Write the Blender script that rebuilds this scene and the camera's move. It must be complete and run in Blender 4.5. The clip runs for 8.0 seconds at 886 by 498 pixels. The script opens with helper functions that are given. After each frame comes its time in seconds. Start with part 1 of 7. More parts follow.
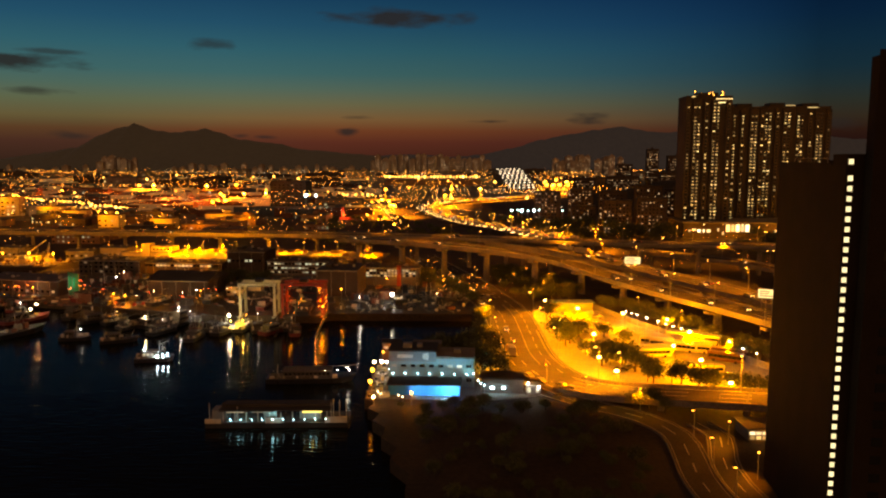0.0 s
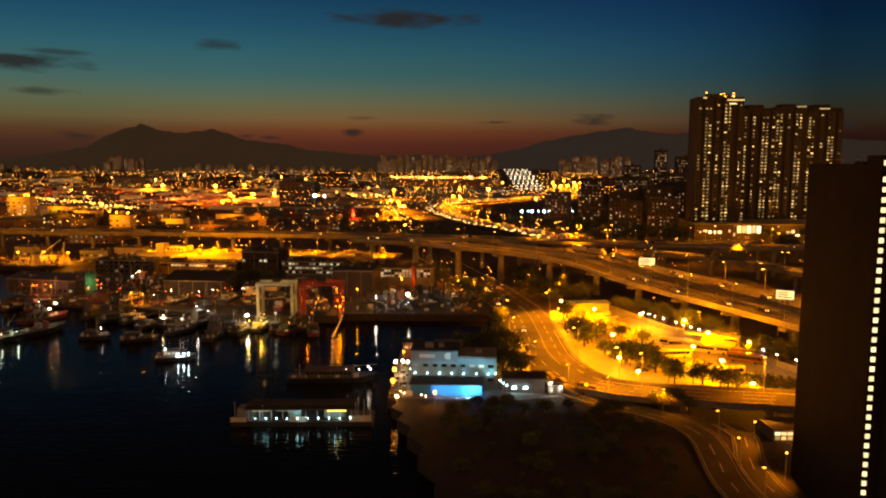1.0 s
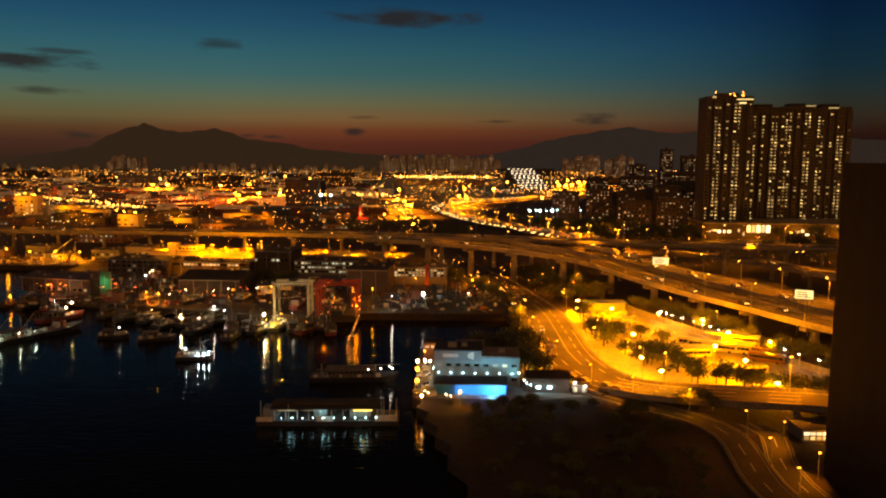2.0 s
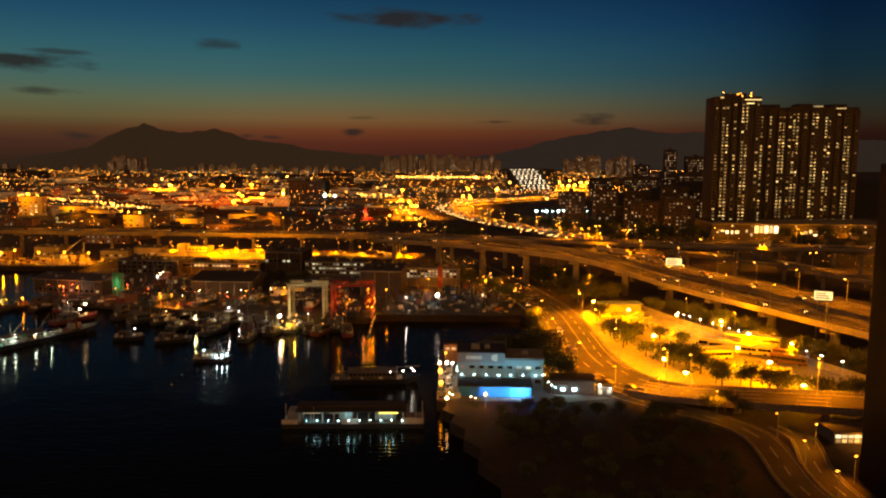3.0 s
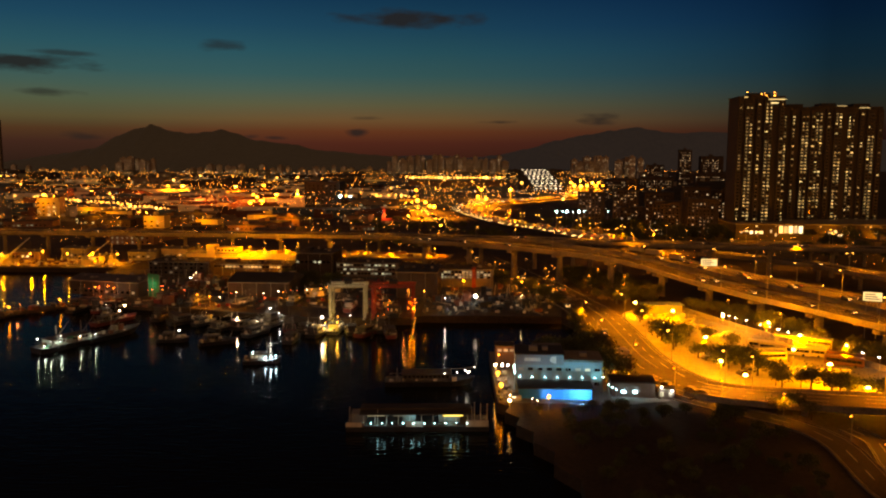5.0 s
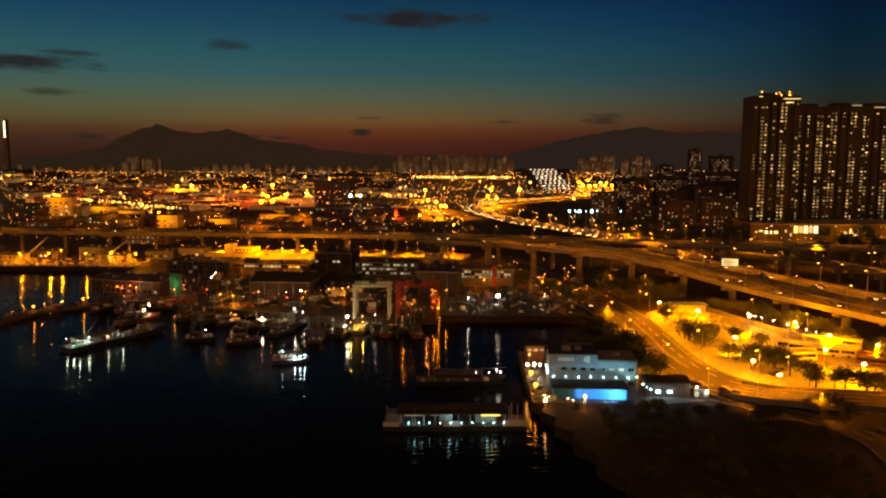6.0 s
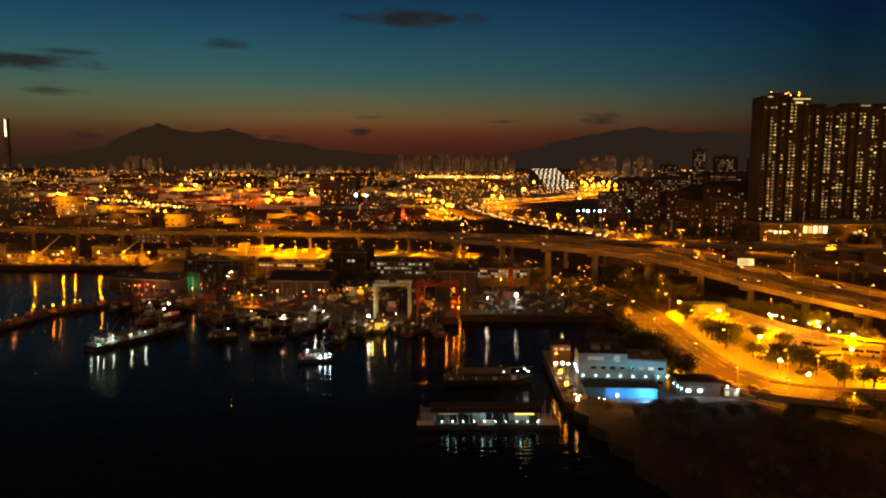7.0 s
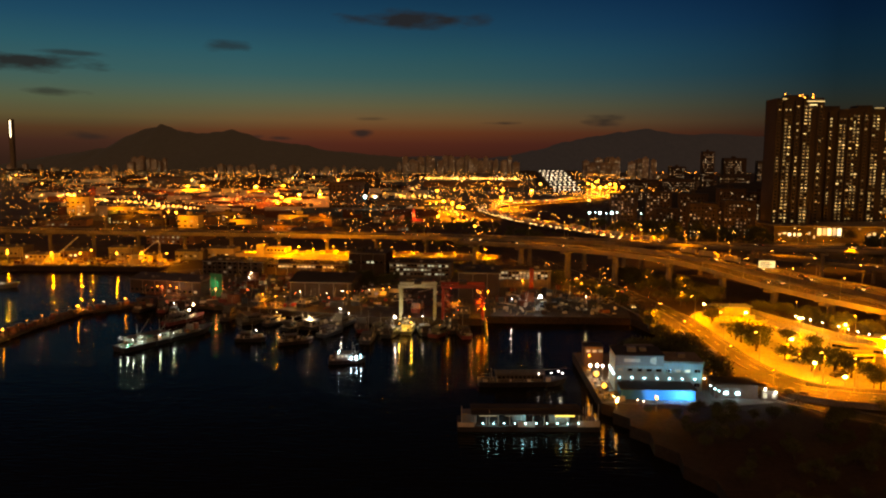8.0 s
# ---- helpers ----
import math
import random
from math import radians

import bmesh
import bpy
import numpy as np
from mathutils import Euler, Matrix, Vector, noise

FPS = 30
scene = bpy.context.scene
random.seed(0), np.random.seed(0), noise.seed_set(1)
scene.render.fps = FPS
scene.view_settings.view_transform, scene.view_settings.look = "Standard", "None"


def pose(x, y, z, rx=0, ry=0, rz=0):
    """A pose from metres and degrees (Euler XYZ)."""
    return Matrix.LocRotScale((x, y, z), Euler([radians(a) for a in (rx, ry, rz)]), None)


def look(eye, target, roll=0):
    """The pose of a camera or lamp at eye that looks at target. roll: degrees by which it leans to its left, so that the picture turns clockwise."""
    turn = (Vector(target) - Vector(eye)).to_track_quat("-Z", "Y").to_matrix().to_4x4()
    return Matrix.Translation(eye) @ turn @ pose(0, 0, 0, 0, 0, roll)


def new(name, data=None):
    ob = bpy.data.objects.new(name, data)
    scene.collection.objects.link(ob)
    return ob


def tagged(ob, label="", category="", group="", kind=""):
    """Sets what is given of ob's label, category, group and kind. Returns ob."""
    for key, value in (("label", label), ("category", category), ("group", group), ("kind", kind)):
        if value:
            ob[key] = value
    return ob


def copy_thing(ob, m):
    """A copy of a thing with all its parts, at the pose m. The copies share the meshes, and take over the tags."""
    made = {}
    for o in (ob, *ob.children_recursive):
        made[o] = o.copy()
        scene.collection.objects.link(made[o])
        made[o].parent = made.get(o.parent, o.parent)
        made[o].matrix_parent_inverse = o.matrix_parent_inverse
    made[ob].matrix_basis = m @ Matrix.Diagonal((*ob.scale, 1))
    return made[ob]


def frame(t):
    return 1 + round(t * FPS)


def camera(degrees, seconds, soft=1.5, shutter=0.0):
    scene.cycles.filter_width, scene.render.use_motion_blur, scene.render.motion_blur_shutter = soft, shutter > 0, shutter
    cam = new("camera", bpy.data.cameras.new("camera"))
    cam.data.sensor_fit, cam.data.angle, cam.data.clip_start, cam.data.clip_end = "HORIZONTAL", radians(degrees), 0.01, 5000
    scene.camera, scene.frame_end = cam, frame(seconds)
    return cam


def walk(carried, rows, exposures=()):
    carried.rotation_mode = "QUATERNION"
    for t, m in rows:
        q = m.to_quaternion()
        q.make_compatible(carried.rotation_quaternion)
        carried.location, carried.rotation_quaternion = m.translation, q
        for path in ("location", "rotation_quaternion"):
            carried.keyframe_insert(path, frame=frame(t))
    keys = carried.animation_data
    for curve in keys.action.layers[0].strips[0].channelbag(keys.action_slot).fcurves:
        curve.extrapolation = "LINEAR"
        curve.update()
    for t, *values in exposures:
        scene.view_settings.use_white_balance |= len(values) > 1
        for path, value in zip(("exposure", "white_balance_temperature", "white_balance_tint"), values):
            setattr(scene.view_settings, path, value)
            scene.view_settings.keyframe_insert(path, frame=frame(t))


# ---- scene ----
from mathutils import geometry

# camera
cam = camera(60.5, 8.0, soft=2.1)
PATH = [
    (0, (0.771, -0.178, 69.736), (0.776, 1.808, 69.5), 0.1),
    (0.5, (-1.586, -0.712, 69.727), (-1.587, 1.275, 69.496), 0.1),
    (1, (-4.313, -1.178, 69.681), (-4.321, 0.808, 69.447), 0.2),
    (1.5, (-7.451, -1.209, 69.676), (-7.463, 0.777, 69.44), 0.2),
    (3, (-17.912, 0.312, 69.804), (-17.921, 2.298, 69.569), 0.2),
    (3.5, (-21.654, 0.951, 69.844), (-21.664, 2.938, 69.611), 0.1),
    (4, (-25.501, 1.507, 69.847), (-25.511, 3.493, 69.613), 0.1),
    (4.5, (-29.457, 1.788, 69.854), (-29.47, 3.775, 69.62), 0.1),
    (6, (-42.278, 1.609, 69.827), (-42.308, 3.595, 69.592), 0.1),
    (6.5, (-46.639, 1.404, 69.766), (-46.668, 3.39, 69.532), 0.1),
    (7, (-51.379, 1.119, 69.673), (-51.406, 3.105, 69.437), 0.2),
    (7.5, (-56.432, 0.937, 69.667), (-56.462, 2.923, 69.431), 0.3),
    (8, (-61.597, 0.908, 69.712), (-61.628, 2.894, 69.48), 0.3),
]
# the film darkens a little as dusk goes on
walk(cam, [(t, look(eye, target, roll)) for t, eye, target, roll in PATH], [(0, 0.44, 7150, 15), (1.5, 0.4, 7150, 15), (4, 0.28, 7150, 15), (4.5, 0.12, 7150, 15), (6, 0.07, 7150, 15), (6.5, 0.07, 7150, 15), (7.5, 0.19, 7150, 15), (8, 0.2, 7150, 15)])

# world: the last glow of dusk, red at the horizon, then green-grey, then deep blue, with small dark clouds
world = bpy.data.worlds.new("dusk")
scene.world = world
world.use_nodes = True
wn, wl = world.node_tree.nodes, world.node_tree.links
wn.clear()


def wmath(op, a, b=0.0, c=None):
    n = wn.new("ShaderNodeMath")
    n.operation = op
    for i, v in enumerate((a, b) if c is None else (a, b, c)):
        if isinstance(v, (int, float)):
            n.inputs[i].default_value = v
        else:
            wl.new(v, n.inputs[i])
    return n.outputs[0]


coord = wn.new("ShaderNodeTexCoord")
sep = wn.new("ShaderNodeSeparateXYZ")
wl.new(coord.outputs["Generated"], sep.inputs[0])
sky_ramp = wn.new("ShaderNodeValToRGB")
elev = wmath("MULTIPLY", sep.outputs["Z"], 2.0)
wl.new(elev, sky_ramp.inputs[0])
SKY = [(0.0000, (0.054, 0.016, 0.009)), (0.0415, (0.089, 0.023, 0.013)), (0.0715, (0.138, 0.042, 0.016)), (0.1000, (0.162, 0.089, 0.034)), (0.1385, (0.116, 0.116, 0.060)), (0.1750, (0.068, 0.119, 0.092)),
       (0.2125, (0.035, 0.110, 0.116)), (0.2700, (0.019, 0.094, 0.128)), (0.3300, (0.01, 0.066, 0.122)), (0.3900, (0.006, 0.046, 0.102)), (0.5000, (0.0035, 0.026, 0.066)), (0.66, (0.0020, 0.012, 0.030)), (1.0, (0.0012, 0.005, 0.012))]
els = sky_ramp.color_ramp.elements
while len(els) < len(SKY):
    els.new(0.5)
for e, (p, c) in zip(els, SKY):
    e.position, e.color = p, (*c, 1)
# the glow is strongest where the sun went down and fades to both sides
azim = wmath("ARCTAN2", sep.outputs["X"], sep.outputs["Y"])
east_side = wmath("MAXIMUM", azim, 0.0)
fall = wmath("SUBTRACT", wmath("SUBTRACT", 0.80, wmath("MULTIPLY", azim, 0.60)), wmath("MULTIPLY", wmath("MULTIPLY", east_side, east_side), 1.6))
fall = wmath("MINIMUM", wmath("MAXIMUM", fall, 0.20), 0.96)
# clouds: (azimuth, height as tangent, half width, half height, strength)
CLOUDS = [(-0.052, 0.178, 0.100, 0.012, 0.9), (-0.287, 0.140, 0.030, 0.009, 0.6), (-0.512, 0.108, 0.085, 0.012, 0.9), (-0.470, 0.122, 0.060, 0.004, 0.6), (-0.485, 0.077, 0.036, 0.005, 0.6),
          (0.193, 0.052, 0.034, 0.008, 0.85), (-0.122, 0.034, 0.015, 0.007, 0.85), (0.064, 0.048, 0.025, 0.003, 0.7), (-0.109, 0.053, 0.022, 0.003, 0.4),
          (-0.453, 0.026, 0.024, 0.006, 0.6), (-0.256, 0.028, 0.014, 0.004, 0.7), (-0.228, 0.027, 0.015, 0.003, 0.7), (0.471, 0.044, 0.05, 0.012, 0.5)]
wob = wn.new("ShaderNodeTexNoise")
wob.inputs["Scale"].default_value, wob.inputs["Detail"].default_value = 26.0, 5.0
stretch = wn.new("ShaderNodeMapping")
stretch.inputs["Scale"].default_value = (1, 1, 3.5)
wl.new(coord.outputs["Generated"], stretch.inputs[0])
wl.new(stretch.outputs[0], wob.inputs["Vector"])
flat = wmath("SQRT", wmath("SUBTRACT", 1.0, wmath("MULTIPLY", sep.outputs["Z"], sep.outputs["Z"])))
height = wmath("DIVIDE", sep.outputs["Z"], flat)
rag = wmath("MULTIPLY", wmath("SUBTRACT", wob.outputs["Fac"], 0.5), 1.9)
cover = None
for a, h, hw, hh, s in CLOUDS:
    u = wmath("DIVIDE", wmath("SUBTRACT", azim, a), hw)
    v = wmath("DIVIDE", wmath("SUBTRACT", height, h), hh)
    r = wmath("SQRT", wmath("ADD", wmath("MULTIPLY", u, u), wmath("MULTIPLY", v, v)))
    m = wmath("MINIMUM", wmath("MAXIMUM", wmath("MULTIPLY", wmath("ADD", wmath("SUBTRACT", 1.0, r), rag), 1.3), 0.0), 1.0)
    m = wmath("MULTIPLY", m, s)
    cover = m if cover is None else wmath("MAXIMUM", cover, m)
tone = wn.new("ShaderNodeMix")
tone.data_type = "RGBA"
tone.inputs["B"].default_value = (0.017, 0.015, 0.014, 1)
wl.new(cover, tone.inputs["Factor"])
shade_sky = wn.new("ShaderNodeMix")
shade_sky.data_type, shade_sky.blend_type = "RGBA", "MULTIPLY"
shade_sky.inputs["Factor"].default_value = 1.0
wl.new(sky_ramp.outputs[0], shade_sky.inputs["A"])
wl.new(fall, shade_sky.inputs["B"])
# away from the sunset the low sky turns grey-green and dim
west_side = wmath("MINIMUM", wmath("MAXIMUM", wmath("DIVIDE", wmath("SUBTRACT", wmath("MULTIPLY", azim, -1.0), 0.14), 0.3), 0.0), 1.0)
near_rim = wmath("MINIMUM", wmath("MAXIMUM", wmath("DIVIDE", wmath("SUBTRACT", 0.115, sep.outputs["Z"]), 0.07), 0.0), 1.0)
grey_sky = wn.new("ShaderNodeMix")
grey_sky.data_type, grey_sky.blend_type = "RGBA", "MULTIPLY"
grey_sky.inputs["B"].default_value = (0.60, 0.92, 1.0, 1)
wl.new(wmath("MULTIPLY", west_side, near_rim), grey_sky.inputs["Factor"])
wl.new(shade_sky.outputs["Result"], grey_sky.inputs["A"])
# and towards the east it turns a cooler slate blue
east_part = wmath("MINIMUM", wmath("DIVIDE", east_side, 0.45), 1.0)
slate_sky = wn.new("ShaderNodeMix")
slate_sky.data_type, slate_sky.blend_type = "RGBA", "MULTIPLY"
slate_sky.inputs["B"].default_value = (0.74, 0.94, 1.40, 1)
wl.new(east_part, slate_sky.inputs["Factor"])
wl.new(grey_sky.outputs["Result"], slate_sky.inputs["A"])
wl.new(slate_sky.outputs["Result"], tone.inputs["A"])
back = wn.new("ShaderNodeBackground")
# unseen city glow behind the viewer, added as sodium-brown fill for dark fronts
behind = wmath("MAXIMUM", wmath("MULTIPLY", sep.outputs["Y"], -1.0), 0.0)
rear_fill = wn.new("ShaderNodeMix")
rear_fill.data_type, rear_fill.blend_type = "RGBA", "ADD"
rear_fill.inputs["Factor"].default_value = 1.0
tint = wn.new("ShaderNodeMix")
tint.data_type = "RGBA"
tint.inputs["A"].default_value, tint.inputs["B"].default_value = (0, 0, 0, 1), (0.44, 0.178, 0.042, 1)
wl.new(behind, tint.inputs["Factor"])
wl.new(tone.outputs["Result"], rear_fill.inputs["A"])
wl.new(tint.outputs["Result"], rear_fill.inputs["B"])
wl.new(rear_fill.outputs["Result"], back.inputs["Color"])
back.inputs["Strength"].default_value = 0.9
wout = wn.new("ShaderNodeOutputWorld")
wl.new(back.outputs[0], wout.inputs[0])

# lights of the place, by kind (watts, colour, radius)
SODIUM, AMBER, WARM, WHITE, COLD, RED = (1.0, 0.28, 0.004), (1.0, 0.31, 0.004), (1.0, 0.72, 0.36), (1.0, 0.93, 0.80), (0.62, 0.90, 1.0), (1.0, 0.12, 0.03)
LIGHTS = {}


def light(place, watts, colour, radius=0.35, cone=None, aim=None):
    """A lamp's light; with cone (degrees) it shines down or at aim only."""
    key = (watts, colour, radius, cone)
    if key not in LIGHTS:
        data = bpy.data.lights.new("lamp_light", "SPOT" if cone else "POINT")
        data.energy, data.color, data.shadow_soft_size = watts * 1.25, colour, radius
        if cone:
            data.spot_size, data.spot_blend = radians(cone), 0.5
        LIGHTS[key] = data
    ob = new("lamp_light", LIGHTS[key])
    if aim:
        ob.matrix_world = look(place, aim)
    else:
        ob.location = place
    return ob


# ---------- materials ----------
def material(name, colour, rough=0.7, metal=0.0, vary=0.35, scale=1.0, bump=0.2, fine=9.0, spread=0.0, spec=0.5):
    """A surface with stains (large noise), grain (small noise), relief, and a tone that differs from piece to piece by spread."""
    m = bpy.data.materials.new(name)
    m.use_nodes = True
    n, l = m.node_tree.nodes, m.node_tree.links
    b = n["Principled BSDF"]
    b.inputs["Roughness"].default_value, b.inputs["Metallic"].default_value = rough, metal
    b.inputs["Specular IOR Level"].default_value = spec
    tc = n.new("ShaderNodeTexCoord")
    big, small = n.new("ShaderNodeTexNoise"), n.new("ShaderNodeTexNoise")
    big.inputs["Scale"].default_value, big.inputs["Detail"].default_value = 0.12 * scale, 6
    small.inputs["Scale"].default_value, small.inputs["Detail"].default_value = fine * 0.2 * scale, 4
    for t in (big, small):
        l.new(tc.outputs["Object"], t.inputs["Vector"])
    add = n.new("ShaderNodeMath")
    add.operation = "ADD"
    l.new(big.outputs["Fac"], add.inputs[0])
    l.new(small.outputs["Fac"], add.inputs[1])
    span = n.new("ShaderNodeMapRange")
    span.inputs["From Min"].default_value, span.inputs["From Max"].default_value = 0.65, 1.35
    span.inputs["To Min"].default_value, span.inputs["To Max"].default_value = 1 - vary, 1 + vary
    l.new(add.outputs[0], span.inputs["Value"])
    last = span.outputs[0]
    if spread:
        info = n.new("ShaderNodeObjectInfo")
        sp = n.new("ShaderNodeMapRange")
        sp.inputs["To Min"].default_value, sp.inputs["To Max"].default_value = 1 - spread, 1 + spread
        l.new(info.outputs["Random"], sp.inputs["Value"])
        mu = n.new("ShaderNodeMath")
        mu.operation = "MULTIPLY"
        l.new(last, mu.inputs[0])
        l.new(sp.outputs[0], mu.inputs[1])
        last = mu.outputs[0]
    mix = n.new("ShaderNodeMix")
    mix.data_type, mix.blend_type = "RGBA", "MULTIPLY"
    mix.inputs["Factor"].default_value = 1
    mix.inputs["A"].default_value = (*colour, 1)
    l.new(last, mix.inputs["B"])
    l.new(mix.outputs["Result"], b.inputs["Base Color"])
    if bump:
        bp = n.new("ShaderNodeBump")
        bp.inputs["Strength"].default_value, bp.inputs["Distance"].default_value = bump, 0.05
        l.new(small.outputs["Fac"], bp.inputs["Height"])
        l.new(bp.outputs[0], b.inputs["Normal"])
    return m


def glow(name, colour, strength, spread=0.0, second=None, sampled=True):
    """Something that gives off light: lamp glass, lit windows. spread: how far the strength differs from piece to piece."""
    m = bpy.data.materials.new(name)
    m.use_nodes = True
    n, l = m.node_tree.nodes, m.node_tree.links
    b = n["Principled BSDF"]
    b.inputs["Base Color"].default_value = (0.3, 0.3, 0.3, 1)
    b.inputs["Emission Color"].default_value = (*colour, 1)
    b.inputs["Emission Strength"].default_value = strength
    if not sampled:
        m.cycles.emission_sampling = "NONE"
    if spread:
        info = n.new("ShaderNodeObjectInfo")
        geo = n.new("ShaderNodeNewGeometry")
        add = n.new("ShaderNodeMath")
        add.operation = "ADD"
        l.new(info.outputs["Random"], add.inputs[0])
        l.new(geo.outputs["Random Per Island"], add.inputs[1])
        fr = n.new("ShaderNodeMath")
        fr.operation = "FRACT"
        l.new(add.outputs[0], fr.inputs[0])
        pw = n.new("ShaderNodeMath")
        pw.operation = "POWER"
        pw.inputs[1].default_value = 2.0
        l.new(fr.outputs[0], pw.inputs[0])
        sp = n.new("ShaderNodeMapRange")
        sp.inputs["To Min"].default_value, sp.inputs["To Max"].default_value = strength * (1 - spread), strength * (1 + spread)
        l.new(pw.outputs[0], sp.inputs["Value"])
        l.new(sp.outputs[0], b.inputs["Emission Strength"])
        if second:
            mx = n.new("ShaderNodeMix")
            mx.data_type = "RGBA"
            mx.inputs["A"].default_value, mx.inputs["B"].default_value = (*colour, 1), (*second, 1)
            tw = n.new("ShaderNodeMath")
            tw.operation = "MULTIPLY"
            tw.inputs[1].default_value = 7.31
            l.new(add.outputs[0], tw.inputs[0])
            f2 = n.new("ShaderNodeMath")
            f2.operation = "FRACT"
            l.new(tw.outputs[0], f2.inputs[0])
            l.new(f2.outputs[0], mx.inputs["Factor"])
            l.new(mx.outputs["Result"], b.inputs["Emission Color"])
    return m


M = {}
M["asphalt"] = material("asphalt", (0.056, 0.052, 0.047), 0.85, vary=0.5, scale=1.0, bump=0.3, spec=0.15)
M["yard"] = material("yard_concrete", (0.24, 0.215, 0.17), 0.8, vary=0.4, scale=0.8, bump=0.2)
M["concrete"] = material("concrete", (0.19, 0.175, 0.15), 0.88, vary=0.45, scale=1.0, spec=0.2)
M["old_concrete"] = material("old_concrete", (0.16, 0.15, 0.14), 0.85, vary=0.4, scale=1.5)
M["earth"] = material("earth", (0.036, 0.025, 0.014), 0.95, vary=0.6, scale=0.5, bump=0.6)
M["paint"] = material("road_paint", (0.46, 0.44, 0.38), 0.6, vary=0.3, scale=3.0, bump=0.0)
# white wall with the cold floodlight's teal and dimness put into its colour
M["white_wall"] = material("cold_tinted_wall", (0.21, 0.31, 0.34), 0.7, vary=0.15, scale=1.2, bump=0.1)
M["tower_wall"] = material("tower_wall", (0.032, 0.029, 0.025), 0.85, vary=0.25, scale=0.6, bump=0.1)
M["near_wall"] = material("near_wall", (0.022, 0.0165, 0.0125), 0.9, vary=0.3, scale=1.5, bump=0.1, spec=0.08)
M["estate_wall"] = material("estate_wall", (0.14, 0.13, 0.12), 0.8, vary=0.3, scale=0.8)
# skyline tower walls lightened in colour so their outlines fade as in haze
M["far_wall"] = material("hazed_far_wall", (0.30, 0.26, 0.21), 0.8, vary=0.3, scale=0.3, bump=0.0)
M["dark_glass"] = material("dark_glass", (0.012, 0.013, 0.015), 0.15, vary=0.2, bump=0.0)
M["roof"] = material("dark_roof", (0.040, 0.038, 0.036), 0.8, vary=0.4, scale=1.5)
M["planks"] = material("pale_planks", (0.34, 0.32, 0.22), 0.75, vary=0.4, scale=4.0)
M["sheet"] = material("sheet_roof", (0.11, 0.105, 0.10), 0.6, 0.2, vary=0.4, scale=1.5)
M["grey_cladding"] = material("grey_cladding", (0.20, 0.22, 0.23), 0.6, 0.1, vary=0.2, scale=1.4, bump=0.1)
M["blue"] = material("blue_cladding", (0.02, 0.22, 0.62), 0.55, vary=0.15, scale=2.0, bump=0.05)
M["green"] = material("green_net", (0.02, 0.22, 0.13), 0.8, vary=0.4, scale=3.0)
M["red"] = material("red_steel", (0.20, 0.030, 0.018), 0.55, 0.2, vary=0.4, scale=4.0)
M["grey_steel"] = material("grey_steel", (0.28, 0.28, 0.26), 0.5, 0.3, vary=0.3, scale=4.0)
M["yard_floor"] = material("oily_concrete", (0.060, 0.055, 0.048), 0.75, vary=0.5, scale=1.2)
M["gantry_steel"] = material("pale_gantry_paint", (0.30, 0.32, 0.25), 0.55, 0.1, vary=0.35, scale=4.0)
M["white_steel"] = material("white_steel", (0.60, 0.58, 0.52), 0.5, 0.1, vary=0.3, scale=4.0)
M["dark_steel"] = material("dark_steel", (0.035, 0.035, 0.036), 0.55, 0.4, vary=0.4, scale=4.0)
M["hull"] = material("dark_hull", (0.020, 0.022, 0.026), 0.45, vary=0.5, scale=4.0)
M["hull_red"] = material("red_hull", (0.14, 0.025, 0.02), 0.5, vary=0.5, scale=4.0)
M["deck"] = material("boat_deck", (0.08, 0.075, 0.068), 0.7, vary=0.4, scale=4.0)
M["dark_cabin"] = material("dark_cabin", (0.05, 0.048, 0.045), 0.6, vary=0.4, scale=4.0)
M["cabin"] = material("grey_cabin", (0.20, 0.20, 0.19), 0.5, vary=0.2, scale=4.0)
M["bark"] = material("bark", (0.07, 0.05, 0.035), 0.9, vary=0.4, scale=8.0)
M["leaf"] = material("leaves", (0.055, 0.070, 0.022), 0.65, vary=0.5, scale=3.0, bump=0.0, spread=0.35)
M["rock"] = material("hill_side", (0.020, 0.022, 0.020), 0.95, vary=0.4, scale=0.02, bump=0.0)
# haze before the far ridges is painted in as faint emission; they serve as backdrop
for name, haze_glow in (("ridge_west", (0.0165, 0.0100, 0.0052)), ("ridge_north", (0.0135, 0.0108, 0.0095))):
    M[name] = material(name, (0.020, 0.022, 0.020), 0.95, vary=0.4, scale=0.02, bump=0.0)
    M[name].node_tree.nodes["Principled BSDF"].inputs["Emission Color"].default_value = (*haze_glow, 1)
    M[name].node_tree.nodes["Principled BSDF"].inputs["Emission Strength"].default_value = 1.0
M["bus_red"] = material("bus_red", (0.075, 0.026, 0.018), 0.35, vary=0.1, scale=2.0, bump=0.0)
M["bus_cream"] = material("bus_cream", (0.42, 0.38, 0.28), 0.35, vary=0.1, scale=2.0, bump=0.0)
M["car"] = material("car_paint", (0.13, 0.125, 0.12), 0.3, 0.3, vary=0.1, scale=2.0, bump=0.0, spread=0.8)
M["rubber"] = material("rubber", (0.015, 0.015, 0.015), 0.85, vary=0.2)
M["box_a"] = material("container_rust", (0.13, 0.055, 0.030), 0.6, 0.2, vary=0.4, scale=1.0, spread=0.5)
M["box_b"] = material("container_blue", (0.04, 0.06, 0.09), 0.6, 0.2, vary=0.4, scale=1.0, spread=0.5)
M["yellow_wall"] = material("yellow_wall", (0.48, 0.40, 0.22), 0.75, vary=0.25, scale=1.0)
# one very dark wall tone for sheds, blocks, podium and jetty deck
M["dark_wall"] = material("very_dark_wall", (0.060, 0.050, 0.042), 0.9, vary=0.4, scale=1.2, spec=0.2)
